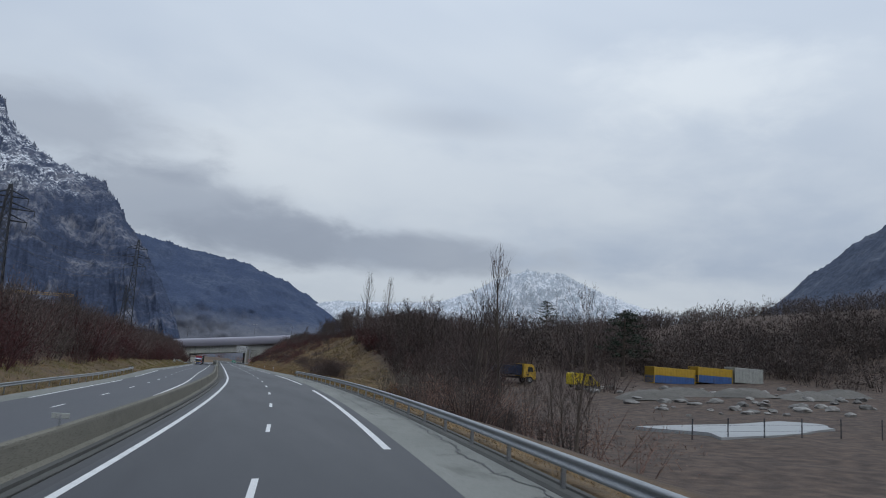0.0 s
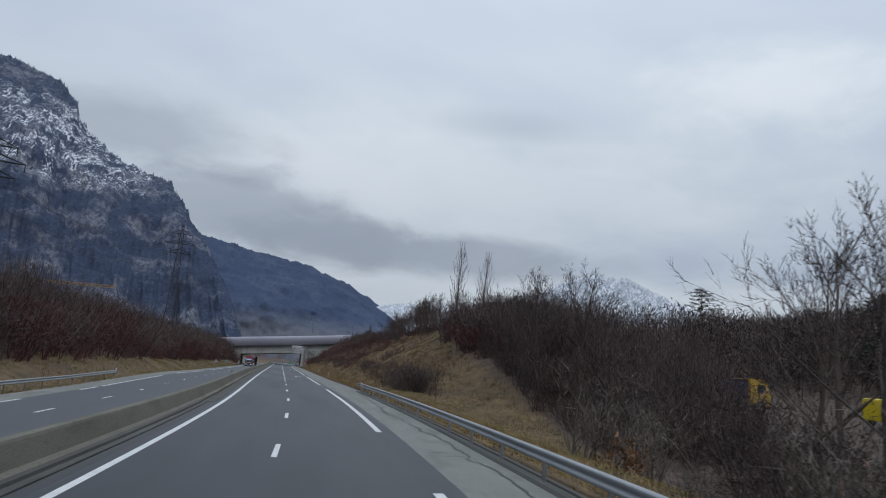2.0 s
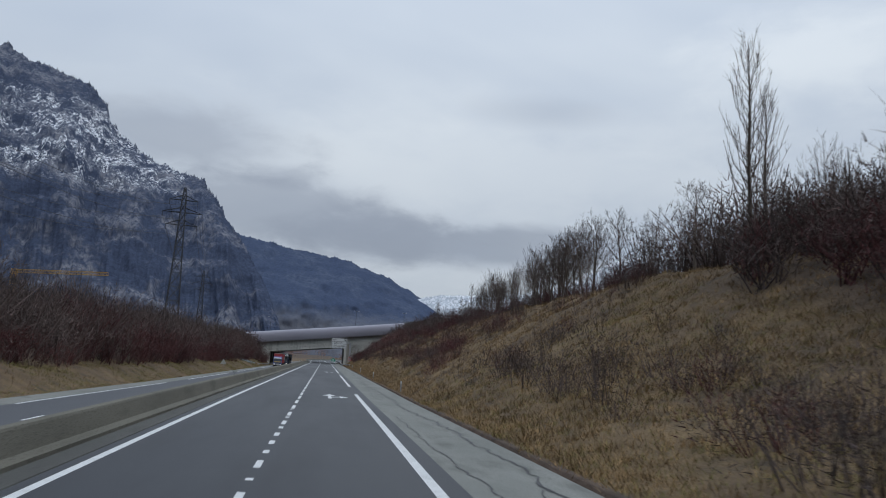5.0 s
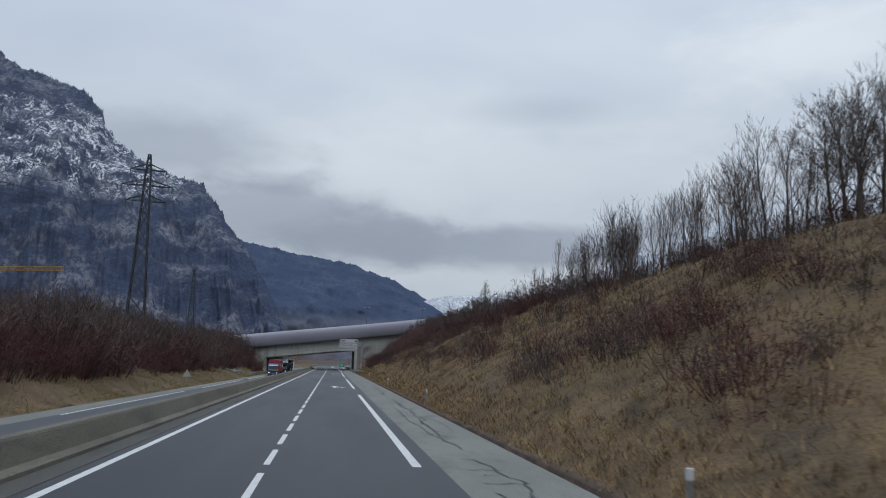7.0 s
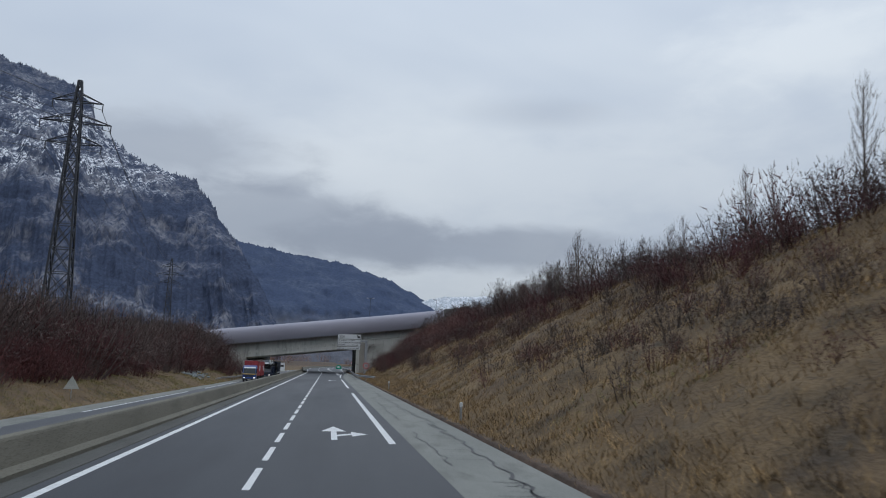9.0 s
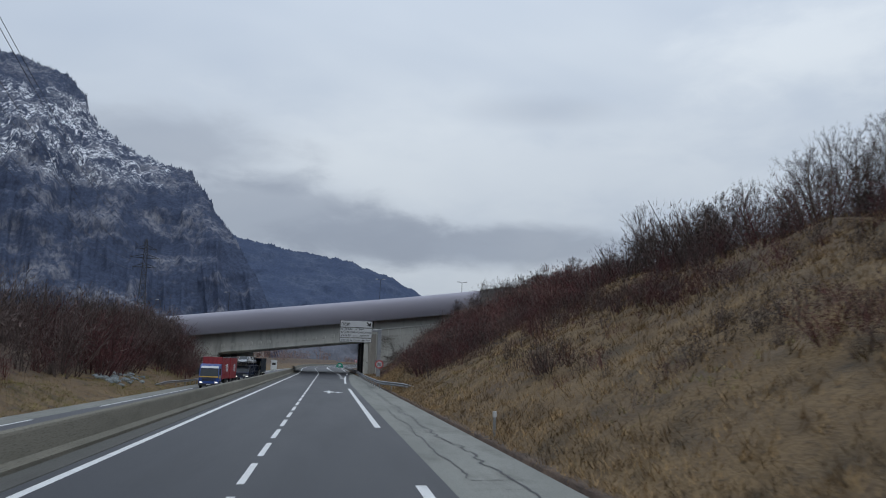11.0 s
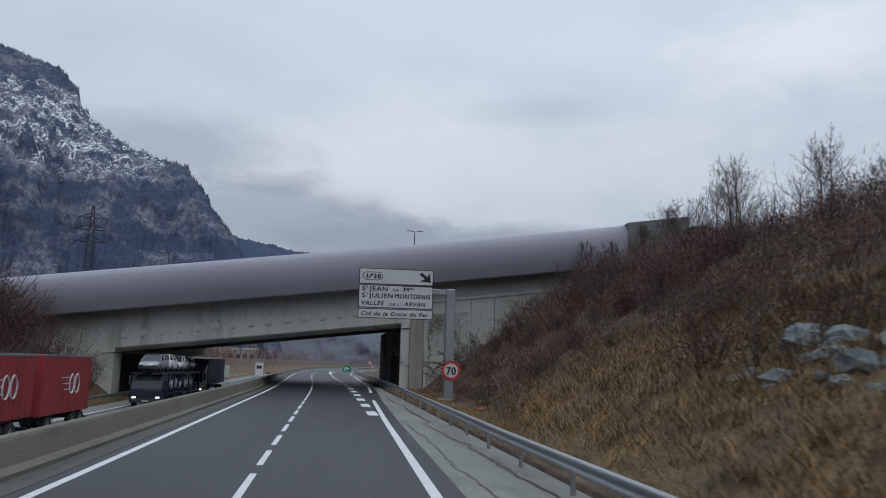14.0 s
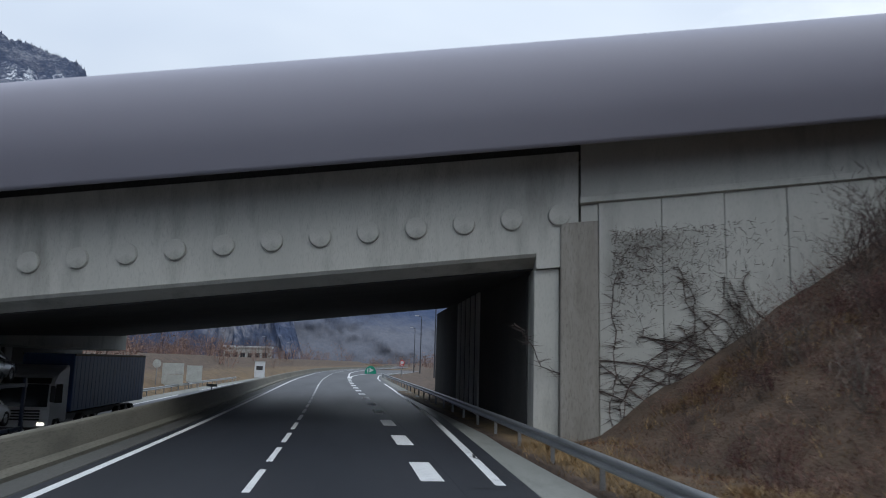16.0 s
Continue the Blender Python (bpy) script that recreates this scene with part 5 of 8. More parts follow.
def bush(height, width, count, thick, mat, shoots=0.25, clumps=7, stems=2):
    """A dense bush for thickets: rounded domes of fine short twigs, with a few single shoots above them."""
    wood, twigs = ([], []), ([], [])
    domes = [(rnd.gauss(0, 0.5) * width, rnd.gauss(0, 0.5) * width, height * rnd.uniform(0.55, 1.0), width * rnd.uniform(0.4, 0.65)) for _ in range(clumps)]
    for cx, cy, top, r in domes:
        for _ in range(stems):
            ang, out = rnd.random() * 6.283, rnd.random() * r
            prism(*wood, Vector((cx * 0.5, cy * 0.5, -0.2)), Vector((cx + math.cos(ang) * out, cy + math.sin(ang) * out, top * rnd.uniform(0.6, 0.9))), 0.009 * height, 0.003 * height, 3)
    for _ in range(count):
        cx, cy, top, r = domes[rnd.randrange(clumps)]
        ang, rise = rnd.random() * 6.283, rnd.uniform(-0.75, 1.0)
        flat_ = math.sqrt(1 - rise * rise)
        far = 1 - 0.6 * rnd.random() ** 1.7
        out = Vector((math.cos(ang) * flat_, math.sin(ang) * flat_, rise))
        p = Vector((cx + out.x * r * far, cy + out.y * r * far, top * (0.42 + 0.52 * rise * far)))
        if p.z < 0.02:
            continue
        shoot = rise > 0.3 and rnd.random() < shoots
        way = out * (0.25 if shoot else 0.6) + Vector((rnd.gauss(0, 0.5), rnd.gauss(0, 0.5), (1.1 if shoot else 0.45) + rnd.gauss(0, 0.4)))
        blade(*twigs, p, p + way.normalized() * height * rnd.uniform(0.05, 0.125) * (1.6 if shoot else 1.0), thick * rnd.uniform(0.6, 1.5))
    return [(np.array([tuple(p) for p in v]), f, mat) for v, f in (wood, twigs)]


BROWN_BUSH = [bush(3.0, 1.9, 370, 0.0155, M_TWIG, 0.10) for _ in range(4)]
RED_BUSH = [bush(2.8, 1.8, 350, 0.0155, M_RED_TWIG, 0.10) for _ in range(3)]
GREY_BUSH = [bush(3.4, 1.7, 560, 0.010, M_GREY_TWIG, 0.15, 6) for _ in range(3)]
MID_BUSH = [bush(5.0, 2.4, 640, 0.019, M_TWIG, 0.015, 9) for _ in range(4)]
MID_RED = [bush(4.6, 2.3, 580, 0.019, M_RED_TWIG, 0.015, 9) for _ in range(3)]
TALL_BUSH = [bush(7.0, 2.0, 640, 0.015, M_GREY_TWIG, 0.12, 8) for _ in range(3)]
FAR_BROWN = [bush(6.0, 2.6, 170, 0.045, M_RUST_TWIG, 0.2, 5, 1) for _ in range(3)]
RUSTY_BUSH = [bush(2.6, 1.8, 380, 0.0145, M_RUST_TWIG, 0.15) for _ in range(2)]
WEED_BUSH = [bush(1.0, 0.42, 110, 0.008, M_TWIG, 0.4, 4) for _ in range(4)]
FAR_BUSH = [bush(7.0, 3.0, 130, 0.078, M_GREY_TWIG, 0.03, 7, 1) for _ in range(3)]


# right, before the cut: thicket behind the guardrail, thinner towards the yard
def thicket_edge(y):
    return float(np.interp(y, [40, 50, 62, 75, 87, 101, 110, 124, 135, 150], [9.8, 10.6, 13.0, 15.8, 17.8, 19.6, 20.6, 21.2, 20.0, 20.6]))


def behind(u, y):
    return u > thicket_edge(y)


def yard_view(u, y):
    """The open stretch in front of the yard."""
    return (y < 84 and u > 13.5 + 0.10 * (y - 40)) or (y < 120 and 15 + 0.46 * (y - 60) < u < 24 + 0.62 * (y - 60))


def clumped(count, u0, u1, y0, y1, low, high, keep=None, patch=5.0, seed=0.0):
    """Spots whose height swells and falls in patches."""
    out = []
    while len(out) < count:
        u, y = rnd.uniform(u0, u1), rnd.uniform(y0, y1)
        if keep and not keep(u, y):
            continue
        f = min(1.0, max(0.0, 0.5 + 0.55 * float(wobble(u, y, patch, seed)) + rnd.gauss(0, 0.18)))
        out.append((u, y, low + (high - low) * f))
    return out


def open_right(u, y):
    return u > thicket_edge(y) + 1.0 and not yard_view(u, y)


scatter(SHRUBS, 40, 11, 28, 60, 122, 2.0, 3.6, open_right)
scatter(SHRUBS, 16, 14, 24, 100, 150, 3.0, 4.6, behind)
scatter(SLIM, 16, 17, 34, 64, 142, 4.6, 7.0, open_right)
scatter(PALE_SHRUBS, 8, 10.4, 14.5, 40, 62, 1.6, 3.0)
scatter(PALE_SHRUBS, 8, 11, 16, 58, 78, 3.0, 4.6)
scatter(SHRUBS, 7, 10.2, 15, 38, 58, 1.0, 2.0)
scatter(SHRUBS, 8, 10.8, 14.0, 119, 126, 1.8, 2.8)
thicket("bank_bush", "rounded grey-brown leafless bush on the grass bank", GREY_BUSH + BROWN_BUSH[:1], [(10.9, 120.6, 2.3), (11.6, 121.6, 2.9), (12.4, 121.2, 3.1), (12.9, 122.8, 2.9), (13.7, 123.6, 2.3), (11.4, 123.5, 2.5), (12.4, 124.6, 2.6), (16.0, 127.0, 1.7), (16.7, 128.2, 1.4), (10.6, 126.4, 1.6)], "bush")
scatter(RED_SHRUBS, 8, 17, 24, 118, 150, 2.4, 3.8, behind)
thicket("thicket_right", "dense leafless grey-brown thicket beside the motorway", MID_BUSH + MID_RED[:1], [(u, y, h * (0.45 + 0.55 * float(ease(u - thicket_edge(y), 0.5, 7)))) for u, y, h in clumped(240, 11, 30, 56, 136, 2.4, 4.6, open_right, 4.0, 1.0)])
thicket("thicket_yard_edge", "tall leafless bushes at the edge of the yard", MID_BUSH, [(18.4, 69, 3.2), (19.6, 71, 3.8), (20.4, 74, 4.2), (21.4, 77, 4.4), (22.6, 80, 4.6), (23.6, 83, 4.4), (19.0, 73.5, 3.6), (15.0, 61, 3.0), (16.0, 63.5, 3.4), (17.0, 66, 3.7), (16.2, 66.5, 3.4), (14.2, 59.5, 2.4), (17.8, 68, 3.6)])
thicket("rusty_bushes", "rust-brown leafless bushes below the guardrail", RUSTY_BUSH, [(11.5, 50, 2.2), (12.3, 52.5, 2.6), (11.0, 47.5, 1.8), (13.0, 55, 2.8), (12.2, 49, 2.0), (13.6, 53, 2.4)])
thicket("thicket_crest_near", "dense leafless thicket where the bank reaches its crest", MID_BUSH + MID_RED[:1], clumped(70, 22.2, 36, 136, 171, 2.4, 4.6, None, 4.0, 12.0))
thicket("scrub_low", "low leafless scrub on the foot of the bank", BROWN_BUSH + RED_BUSH[:1], clumped(46, 10.4, 16.0, 117, 150, 0.9, 2.5, lambda u, y: u < 15.5 - 0.02 * (y - 117), 3.0, 13.0))
thicket("thicket_right_tall", "tall dense leafless thicket on the rising bank", MID_BUSH + TALL_BUSH, clumped(200, 20, 46, 86, 158, 3.4, 6.0, lambda u, y: u > thicket_edge(y) + 4.5 and not yard_view(u, y), 4.0, 2.0))
thicket("scrub_yard_side", "grey-brown leafless scrub between the guardrail and the yard", GREY_BUSH + RUSTY_BUSH[:1], clumped(44, 10.4, 15.0, 27, 50, 0.9, 2.4, None, 3.0, 20.0))
thicket("thicket_roadside", "low leafless scrub below the guardrail", BROWN_BUSH[:2] + GREY_BUSH, clumped(26, 9.9, 13.5, 36, 66, 0.7, 1.6, None, 3.0, 3.0))
thicket("wood_right", "leafless grey-brown wood on the terrace", FAR_BUSH, spots(620, 56, 190, 113, 260, 3.6, 5.6) + spots(260, 46, 130, 112, 140, 4.6, 6.4) + spots(420, 92, 178, 50, 130, 3.6, 5.6), "wood")
for u, y, h in ((19.9, 62, 14.8), (23.0, 150, 13.0), (29.0, 158, 12.0), (24.6, 236.2, 6.8), (25, 229, 5.2), (24.6, 246, 5.2), (25.2, 244, 4.6), (25.3, 262, 3.8), (25.0, 276.0, 7.0), (25.2, 276.8, 6.3), (24.8, 278.3, 5.6)):
    plant.put(POPLARS, u, y, h)
for u, y, h in ((18.6, 66, 11.5), (20.5, 70, 11.5), (22, 74, 11), (23.6, 114.5, 10.8), (24.2, 120.5, 9.4), (23.2, 128, 6.6), (25.5, 110.5, 11.2), (27.5, 116, 10.4)):
    plant.put(BROAD, u, y, h)
for u, y, h in ((12.5, 46, 4.0), (15, 37, 3.4), (16.5, 45, 4.2), (11.6, 53, 4.4)):
    plant.put(BROAD, u, y, h)
plant.put(SLIM, 11.2, 25.5, 6.2)
for u, y, h in ((18.4, 42, 4.6), (19.6, 47.5, 5.0), (15.0, 42.0, 4.2), (20.8, 52, 5.2), (13.4, 34.5, 3.4), (17.2, 38.0, 3.8)):
    plant.put(SLIM, u, y, h)
for u, y, h in ((60.4, 112.5, 11.0), (66.4, 158, 7.2)):
    pine = plant.put(PINES, u, y, h)
    pine.scale.x, pine.scale.y = pine.scale.x * 1.4, pine.scale.y * 1.4
# crest of the cut bank: trees, later dense shrubs
scatter(SLIM, 40, 24.2, 30, 190, 222, 5.4, 7.6)
scatter(SLIM, 20, 24.2, 30, 220, 236, 4.4, 6.6)
scatter(SLIM, 14, 24.2, 30, 236, 275, 3.0, 4.6)
scatter(SLIM, 9, 21, 34, 92, 150, 5.5, 8.0, open_right)
for u, y, h in ((24.6, 187, 7.4), (24.3, 189.6, 6.8), (25, 192.5, 6.8), (24.4, 184.5, 7.4), (25.6, 186, 7.8), (25, 181.5, 7.6), (24.6, 178, 7.6), (26.5, 183, 8), (26, 190.5, 7.4), (27, 194, 7.4), (26, 175, 7.5), (27, 171, 7), (25, 160, 6.5), (28, 206, 7.5), (25.6, 197, 6.6), (29, 214, 7), (26.5, 318, 4.2), (25.5, 311, 4.6), (28.5, 325, 4.4), (24.6, 306, 5.6), (25.5, 300, 4.2), (23.5, 370, 4.4), (24.5, 364, 5.2), (26, 368, 5.8), (27, 360, 5.6), (28.5, 372, 6), (26, 377, 4.8), (30, 365, 6.5), (31, 388, 6.2), (33.5, 387, 7.2), (36, 388, 7.8), (38.5, 387, 8)):
    plant.put(BROAD, u, y, h * (0.97 if 170 < y < 194 else 1.0))
scatter(SLIM, 18, 24, 28, 279, 298, 3.8, 5.0)
for u, y, h in ((24.6, 282, 4.8), (25.2, 284.5, 5.0), (24.5, 286.5, 4.4), (26.0, 289, 4.8), (25.0, 272.3, 4.6), (25.4, 294, 4.6)):
    plant.put(BROAD, u, y, h)
scatter(SLIM, 12, 32, 50, 366, 396, 4.5, 6.5)
scatter(SHRUBS, 20, 23.5, 31, 172, 290, 1.6, 2.9)
scatter(SMALL, 44, 22.4, 27, 288, 352, 2.6, 4.0)
scatter(SMALL, 8, 21.0, 23.5, 310, 352, 1.8, 2.6)
scatter(SHRUBS, 12, 21.5, 27, 348, 394, 1.2, 2.2)
def slope_cover(u, y):
    """Where scrub has closed over the slope: its upper part, with two grassy openings lower down."""
    if 352 < y < 360 and u < 16.5 or 362 < y < 369 and 14.5 < u < 17.5:
        return False
    low = float(np.interp(y, [308, 313, 316, 329, 333, 346, 358, 372, 392], [20.0, 14.0, 9.4, 9.8, 14.8, 15.5, 14.0, 12.2, 14.0]))
    return u > low + 0.8 * float(wobble(u, y, 3.5, 2.0))


thicket("thicket_crest_low", "dark leafless undergrowth on the crest of the bank", BROWN_BUSH + RED_BUSH, [(u, y, h * (1 + 0.35 * float(ease(y, 216, 236)))) for u, y, h in clumped(130, 23.6, 31, 168, 266, 1.0, 2.6, None, 4.0, 4.0)])
thicket("thicket_crest", "dense dark leafless thicket on the crest of the bank", MID_BUSH + MID_RED[:1], [(u, y, h * (0.84 + 0.02 * float(ease(y, 288, 312)) - 0.2 * float(ease(y, 306, 320)) - 0.25 * float(ease(y, 338, 362)))) for u, y, h in clumped(210, 22.6, 36, 262, 398, 2.6, 4.8, None, 4.0, 5.0)])
thicket("thicket_slope", "brown leafless thicket on the slope before the bridge", BROWN_BUSH[:2] + RED_BUSH + RUSTY_BUSH, [(u, y, h * (1 + 0.35 * float(ease(y, 312, 318) * (1 - ease(y, 332, 342))))) for u, y, h in clumped(420, 9.6, 26, 308, 376, 0.8, 2.2, slope_cover, 3.0, 6.0)])
thicket("thicket_slope_low", "dense purple-brown leafless thicket behind the end of the guardrail", RED_BUSH + BROWN_BUSH[:2], clumped(70, 9.7, 14.5, 314, 330, 1.3, 2.3, None, 3.0, 14.0))
thicket("red_scrub", "low reddish-brown scrub on the bank beside the sign", RUSTY_BUSH + RED_BUSH[:1], clumped(120, 10.4, 24.0, 374, 396, 0.4, 1.3, None, 3.0, 15.0) + clumped(90, 11.2, 17.5, 383, 396.5, 0.35, 1.0, None, 2.5, 22.0))
thicket("thicket_bridge_end", "reddish-brown leafless bushes climbing to the bridge's end", RUSTY_BUSH + BROWN_BUSH[:1] + RED_BUSH[:1], [(u, y, h * (0.55 + 0.45 * float(ease(u, 16, 21)))) for u, y, h in clumped(50, 15.8, 26.5, 378, 395.5, 1.4, 2.9, None, 3.0, 19.0)])
thicket("pale_brown_bush", "pale reddish-brown leafless bush on the bank before the sign", RUSTY_BUSH, [(12.0, 366, 1.7), (12.6, 368.5, 2.0), (12.2, 371.5, 1.7), (13.4, 367.4, 2.0), (13.9, 371, 2.2), (14.6, 368.6, 1.9), (13.0, 374, 1.6)], "bush")
scatter(SMALL, 7, 21.5, 27, 378, 394, 2.6, 4.4)
thicket("scrub_upper_slope", "purple-brown leafless scrub on the upper part of the bank", RED_BUSH + BROWN_BUSH[:2], clumped(110, 14.5, 23.0, 232, 312, 0.7, 1.7, lambda u, y: u > 20.5 - 4.5 * float(ease(y, 240, 300)) + 1.5 * float(wobble(u, y, 4.0, 3.0)), 3.0, 21.0))
thicket("scrub_slope", "thin brown scrub scattered over the slope", BROWN_BUSH + RED_BUSH + GREY_BUSH[:1], clumped(290, 10.5, 24, 150, 345, 0.7, 1.7, lambda u, y: float(wobble(u, y, 4.5, 7.0)) + 0.35 * float(ease(u, 12, 22)) > 0.12, 3.0, 6.5))
patches = []
for u, y, wide, count in ((15.5, 303, 3.4, 20), (14.5, 267, 2.8, 13), (19, 262, 2.6, 10), (16, 233, 3.2, 15), (11.5, 246, 2.2, 9), (18.5, 214, 3.0, 13), (12.5, 216, 2.4, 9), (17.5, 286, 3.0, 14), (11.2, 285, 1.8, 7), (14.0, 327, 2.8, 18), (13.5, 200, 2.6, 9), (11.2, 176, 1.6, 12), (12.6, 185, 2.0, 14), (11.6, 194, 1.6, 12), (14.5, 190, 2.4, 12), (16.5, 180, 2.2, 8), (11.8, 311, 2.0, 9), (14.5, 366, 1.8, 8)):
    for _ in range(count):
        patches.append((u + rnd.gauss(0, wide * 0.5), y + rnd.gauss(0, wide), rnd.uniform(0.6, 1.5)))
thicket("scrub_patches", "patches of leafless red-brown scrub on the grass bank", RED_BUSH + BROWN_BUSH[:2], [(max(u, 9.6), y, h) for u, y, h in patches])
scatter(RED_SHRUBS, 18, 18, 25, 300, 390, 1.3, 2.4)
scatter(SMALL, 8, 25, 32, 296, 350, 3.4, 4.4)
plant.put(SLIM, 22.5, 393, 4.2)
plant.put(SLIM, 21.6, 394, 3.0)
# the slope: weeds, more shrubs towards the bridge
thicket("dry_weeds", "dry dark brown weeds scattered over the grass bank", WEED_BUSH, spots(230, 9.5, 23, 140, 335, 0.5, 1.5) + spots(70, 8.8, 16, 318, 384, 0.5, 1.4) + spots(60, 10.2, 19, 372, 396, 0.4, 1.2), "weeds")
scatter(SHRUBS, 30, 11.5, 22, 205, 335, 0.9, 1.9)
scatter(RED_SHRUBS, 14, 14, 23, 215, 335, 1.0, 2.0)
scatter(SHRUBS, 14, 13, 22, 352, 384, 1.0, 2.0)
scatter(RED_SHRUBS, 12, 12, 20, 360, 384, 1.0, 1.9)
scatter(SHRUBS, 10, 15.5, 24, 386, 395.5, 1.6, 3.0)
scatter(PALE_SHRUBS, 5, 13.5, 20, 388, 395.5, 1.8, 3.0)
thicket("thicket_abutment", "dark leafless shrubs crowding the bridge's abutment", MID_BUSH + MID_RED[:1], [(u, y, h * (0.5 + 0.5 * float(ease(-u, 19.5, 27)))) for u, y, h in clumped(90, -33, -19.6, 368, 399, 3.2, 6.0, None, 4.0, 11.0)])
# left: one long thicket along the opposite carriageway, with patches of its own colour
thicket("thicket_left", "long dense leafless brown thicket along the opposite carriageway", MID_BUSH, clumped(260, -36, -23.6, 8, 394, 3.4, 6.6, lambda u, y: float(wobble(u, y, 8.0, 1.5)) > -0.25, 6.0, 8.0))
thicket("thicket_left_red", "dense leafless thicket of dark red twigs", MID_RED, clumped(230, -32, -22.6, 8, 394, 2.6, 5.6, lambda u, y: float(wobble(u, y, 8.0, 1.5)) < 0.1, 5.0, 9.0))
thicket("thicket_left_tall", "tall grey leafless shrubs behind the thicket", TALL_BUSH + GREY_BUSH, clumped(170, -40, -27, 8, 392, 5.4, 8.0, None, 7.0, 10.0))
thicket("thicket_left_low", "low dense leafless scrub at the edge of the verge", BROWN_BUSH + RED_BUSH, clumped(150, -24.4, -21.4, 14, 392, 0.8, 2.4, None, 5.0, 16.0))
scatter(SHRUBS, 24, -25.5, -22.8, 18, 388, 1.6, 3.0)
thicket("thicket_left_dark_red", "mass of dark red leafless twigs at the edge of the verge", MID_RED, clumped(34, -27.5, -22.4, 214, 246, 2.6, 4.6, None, 4.0, 17.0) + clumped(22, -26.5, -22.4, 262, 284, 2.2, 3.8, None, 4.0, 18.0))
scatter(RED_SHRUBS, 30, -25.5, -22.8, 150, 388, 1.6, 3.4)
scatter(SLIM, 24, -40, -27, 30, 390, 6.5, 8.5)
scatter(PALE_SHRUBS, 8, -26, -23, 60, 330, 3.2, 5.0)
thicket("leafy_bush", "small bush that has kept its orange-brown dead leaves", [bush(1.5, 0.7, 260, 0.05, M_DEAD_LEAF, 0.1, 4)], [(12.4, 70.5, 1.5)], "bush")
# past the bridge
thicket("thicket_far", "leafless brown wood past the bridge", FAR_BROWN, spots(150, -80, -23, 438, 680, 3, 6.5) + spots(50, 24, 70, 450, 540, 2.5, 5) + spots(140, -260, 200, 720, 1300, 7, 12))
scatter(SLIM, 16, -80, -30, 440, 700, 6, 9)


# ---------------------------------------------------------------- grass
def tufts(name, label, count, u0, u1, y0, y1, mat, low=0.15, high=0.4, blades=6, seed=3, weight=None):
    g = np.random.RandomState(seed)
    u = g.uniform(u0, u1, count)
    y = g.uniform(y0, y1, count)
    if weight is not None:
        keep = g.rand(count) < weight(u, y)
        u, y = u[keep], y[keep]
    z = ground_height(u, y)
    x = u + bend(y)
    n = len(u)
    size = g.uniform(low, high, n)
    verts = np.zeros((n, blades, 3, 3))
    turn = g.uniform(0, 2 * np.pi, (n, blades))
    lean = g.uniform(0.3, 1.7, (n, blades))
    tall = size[:, None] * g.uniform(0.6, 1.15, (n, blades))
    wide = 0.007 + 0.017 * tall
    rx, ry = g.normal(0, 0.12, (n, blades)), g.normal(0, 0.12, (n, blades))
    bx, by, bz = x[:, None] + rx, y[:, None] + ry, z[:, None] - 0.03 + 0 * rx
    verts[:, :, 0] = np.stack([bx - np.sin(turn) * wide, by + np.cos(turn) * wide, bz], -1)
    verts[:, :, 1] = np.stack([bx + np.sin(turn) * wide, by - np.cos(turn) * wide, bz], -1)
    verts[:, :, 2] = np.stack([bx + np.cos(turn) * tall * lean, by + np.sin(turn) * tall * lean, bz + tall], -1)
    me = bpy.data.meshes.new(name)
    v = verts.reshape(-1, 3)
    me.vertices.add(len(v))
    me.vertices.foreach_set("co", v.ravel())
    k = len(v) // 3
    me.loops.add(len(v))
    me.loops.foreach_set("vertex_index", np.arange(len(v)))
    me.polygons.add(k)
    me.polygons.foreach_set("loop_start", np.arange(0, len(v), 3))
    me.polygons.foreach_set("loop_total", np.full(k, 3))
    me.update(calc_edges=True)
    me.materials.append(mat)
    return tagged(new(name, me), label, "grass", kind="stuff")


def patchy(u, y):
    return np.clip(0.8 + 0.45 * wobble(u, y, 2.2, 5.0), 0.42, 1) * (1 - 0.7 * ease(y, 356, 366) * ease(u, 7.5, 9.5))


def before_wood(u, y):
    edge_ = np.interp(y, [40, 50, 62, 75, 87, 101, 110, 124, 135, 150, 165], [9.8, 10.6, 13.0, 15.8, 17.8, 19.6, 20.6, 21.2, 20.0, 20.6, 23.6])
    return np.clip(edge_ - u + 0.6, 0, 1) * np.clip(0.7 + 0.5 * wobble(u, y, 2.2, 5.0), 0.15, 1)


tufts("dry_grass", "straw-coloured dry grass on the cut bank", 72000, 7.2, 24, 130, 396, M_GRASS, 0.12, 0.38, 6, 3, patchy)
tufts("tall_grass", "tall straw-coloured grass on the bank before the bridge", 5000, 8.4, 16.0, 333, 364, M_GRASS, 0.25, 0.5, 9, 15, patchy)
tufts("straw_patches", "patches of straw-coloured grass on the bank by the bridge", 16000, 9.2, 16.5, 362, 396, M_GRASS, 0.12, 0.36, 7, 17, lambda u, y: np.clip(1.6 * wobble(u, y, 2.4, 12.0), 0, 1))
tufts("leaf_litter", "brown leaf litter and dead stalks on the bank by the bridge", 26000, 8.8, 20, 354, 397, M_LITTER, 0.03, 0.16, 4, 16)
tufts("meadow_grass", "yellowish grass between the guardrail and the thicket", 26000, 7.0, 23, 52, 150, M_GRASS, 0.1, 0.3, 5, 13, before_wood)
tufts("meadow_green_grass", "olive-green grass between the guardrail and the thicket", 26000, 7.0, 23, 52, 160, M_GREEN_GRASS, 0.08, 0.26, 5, 14, before_wood)
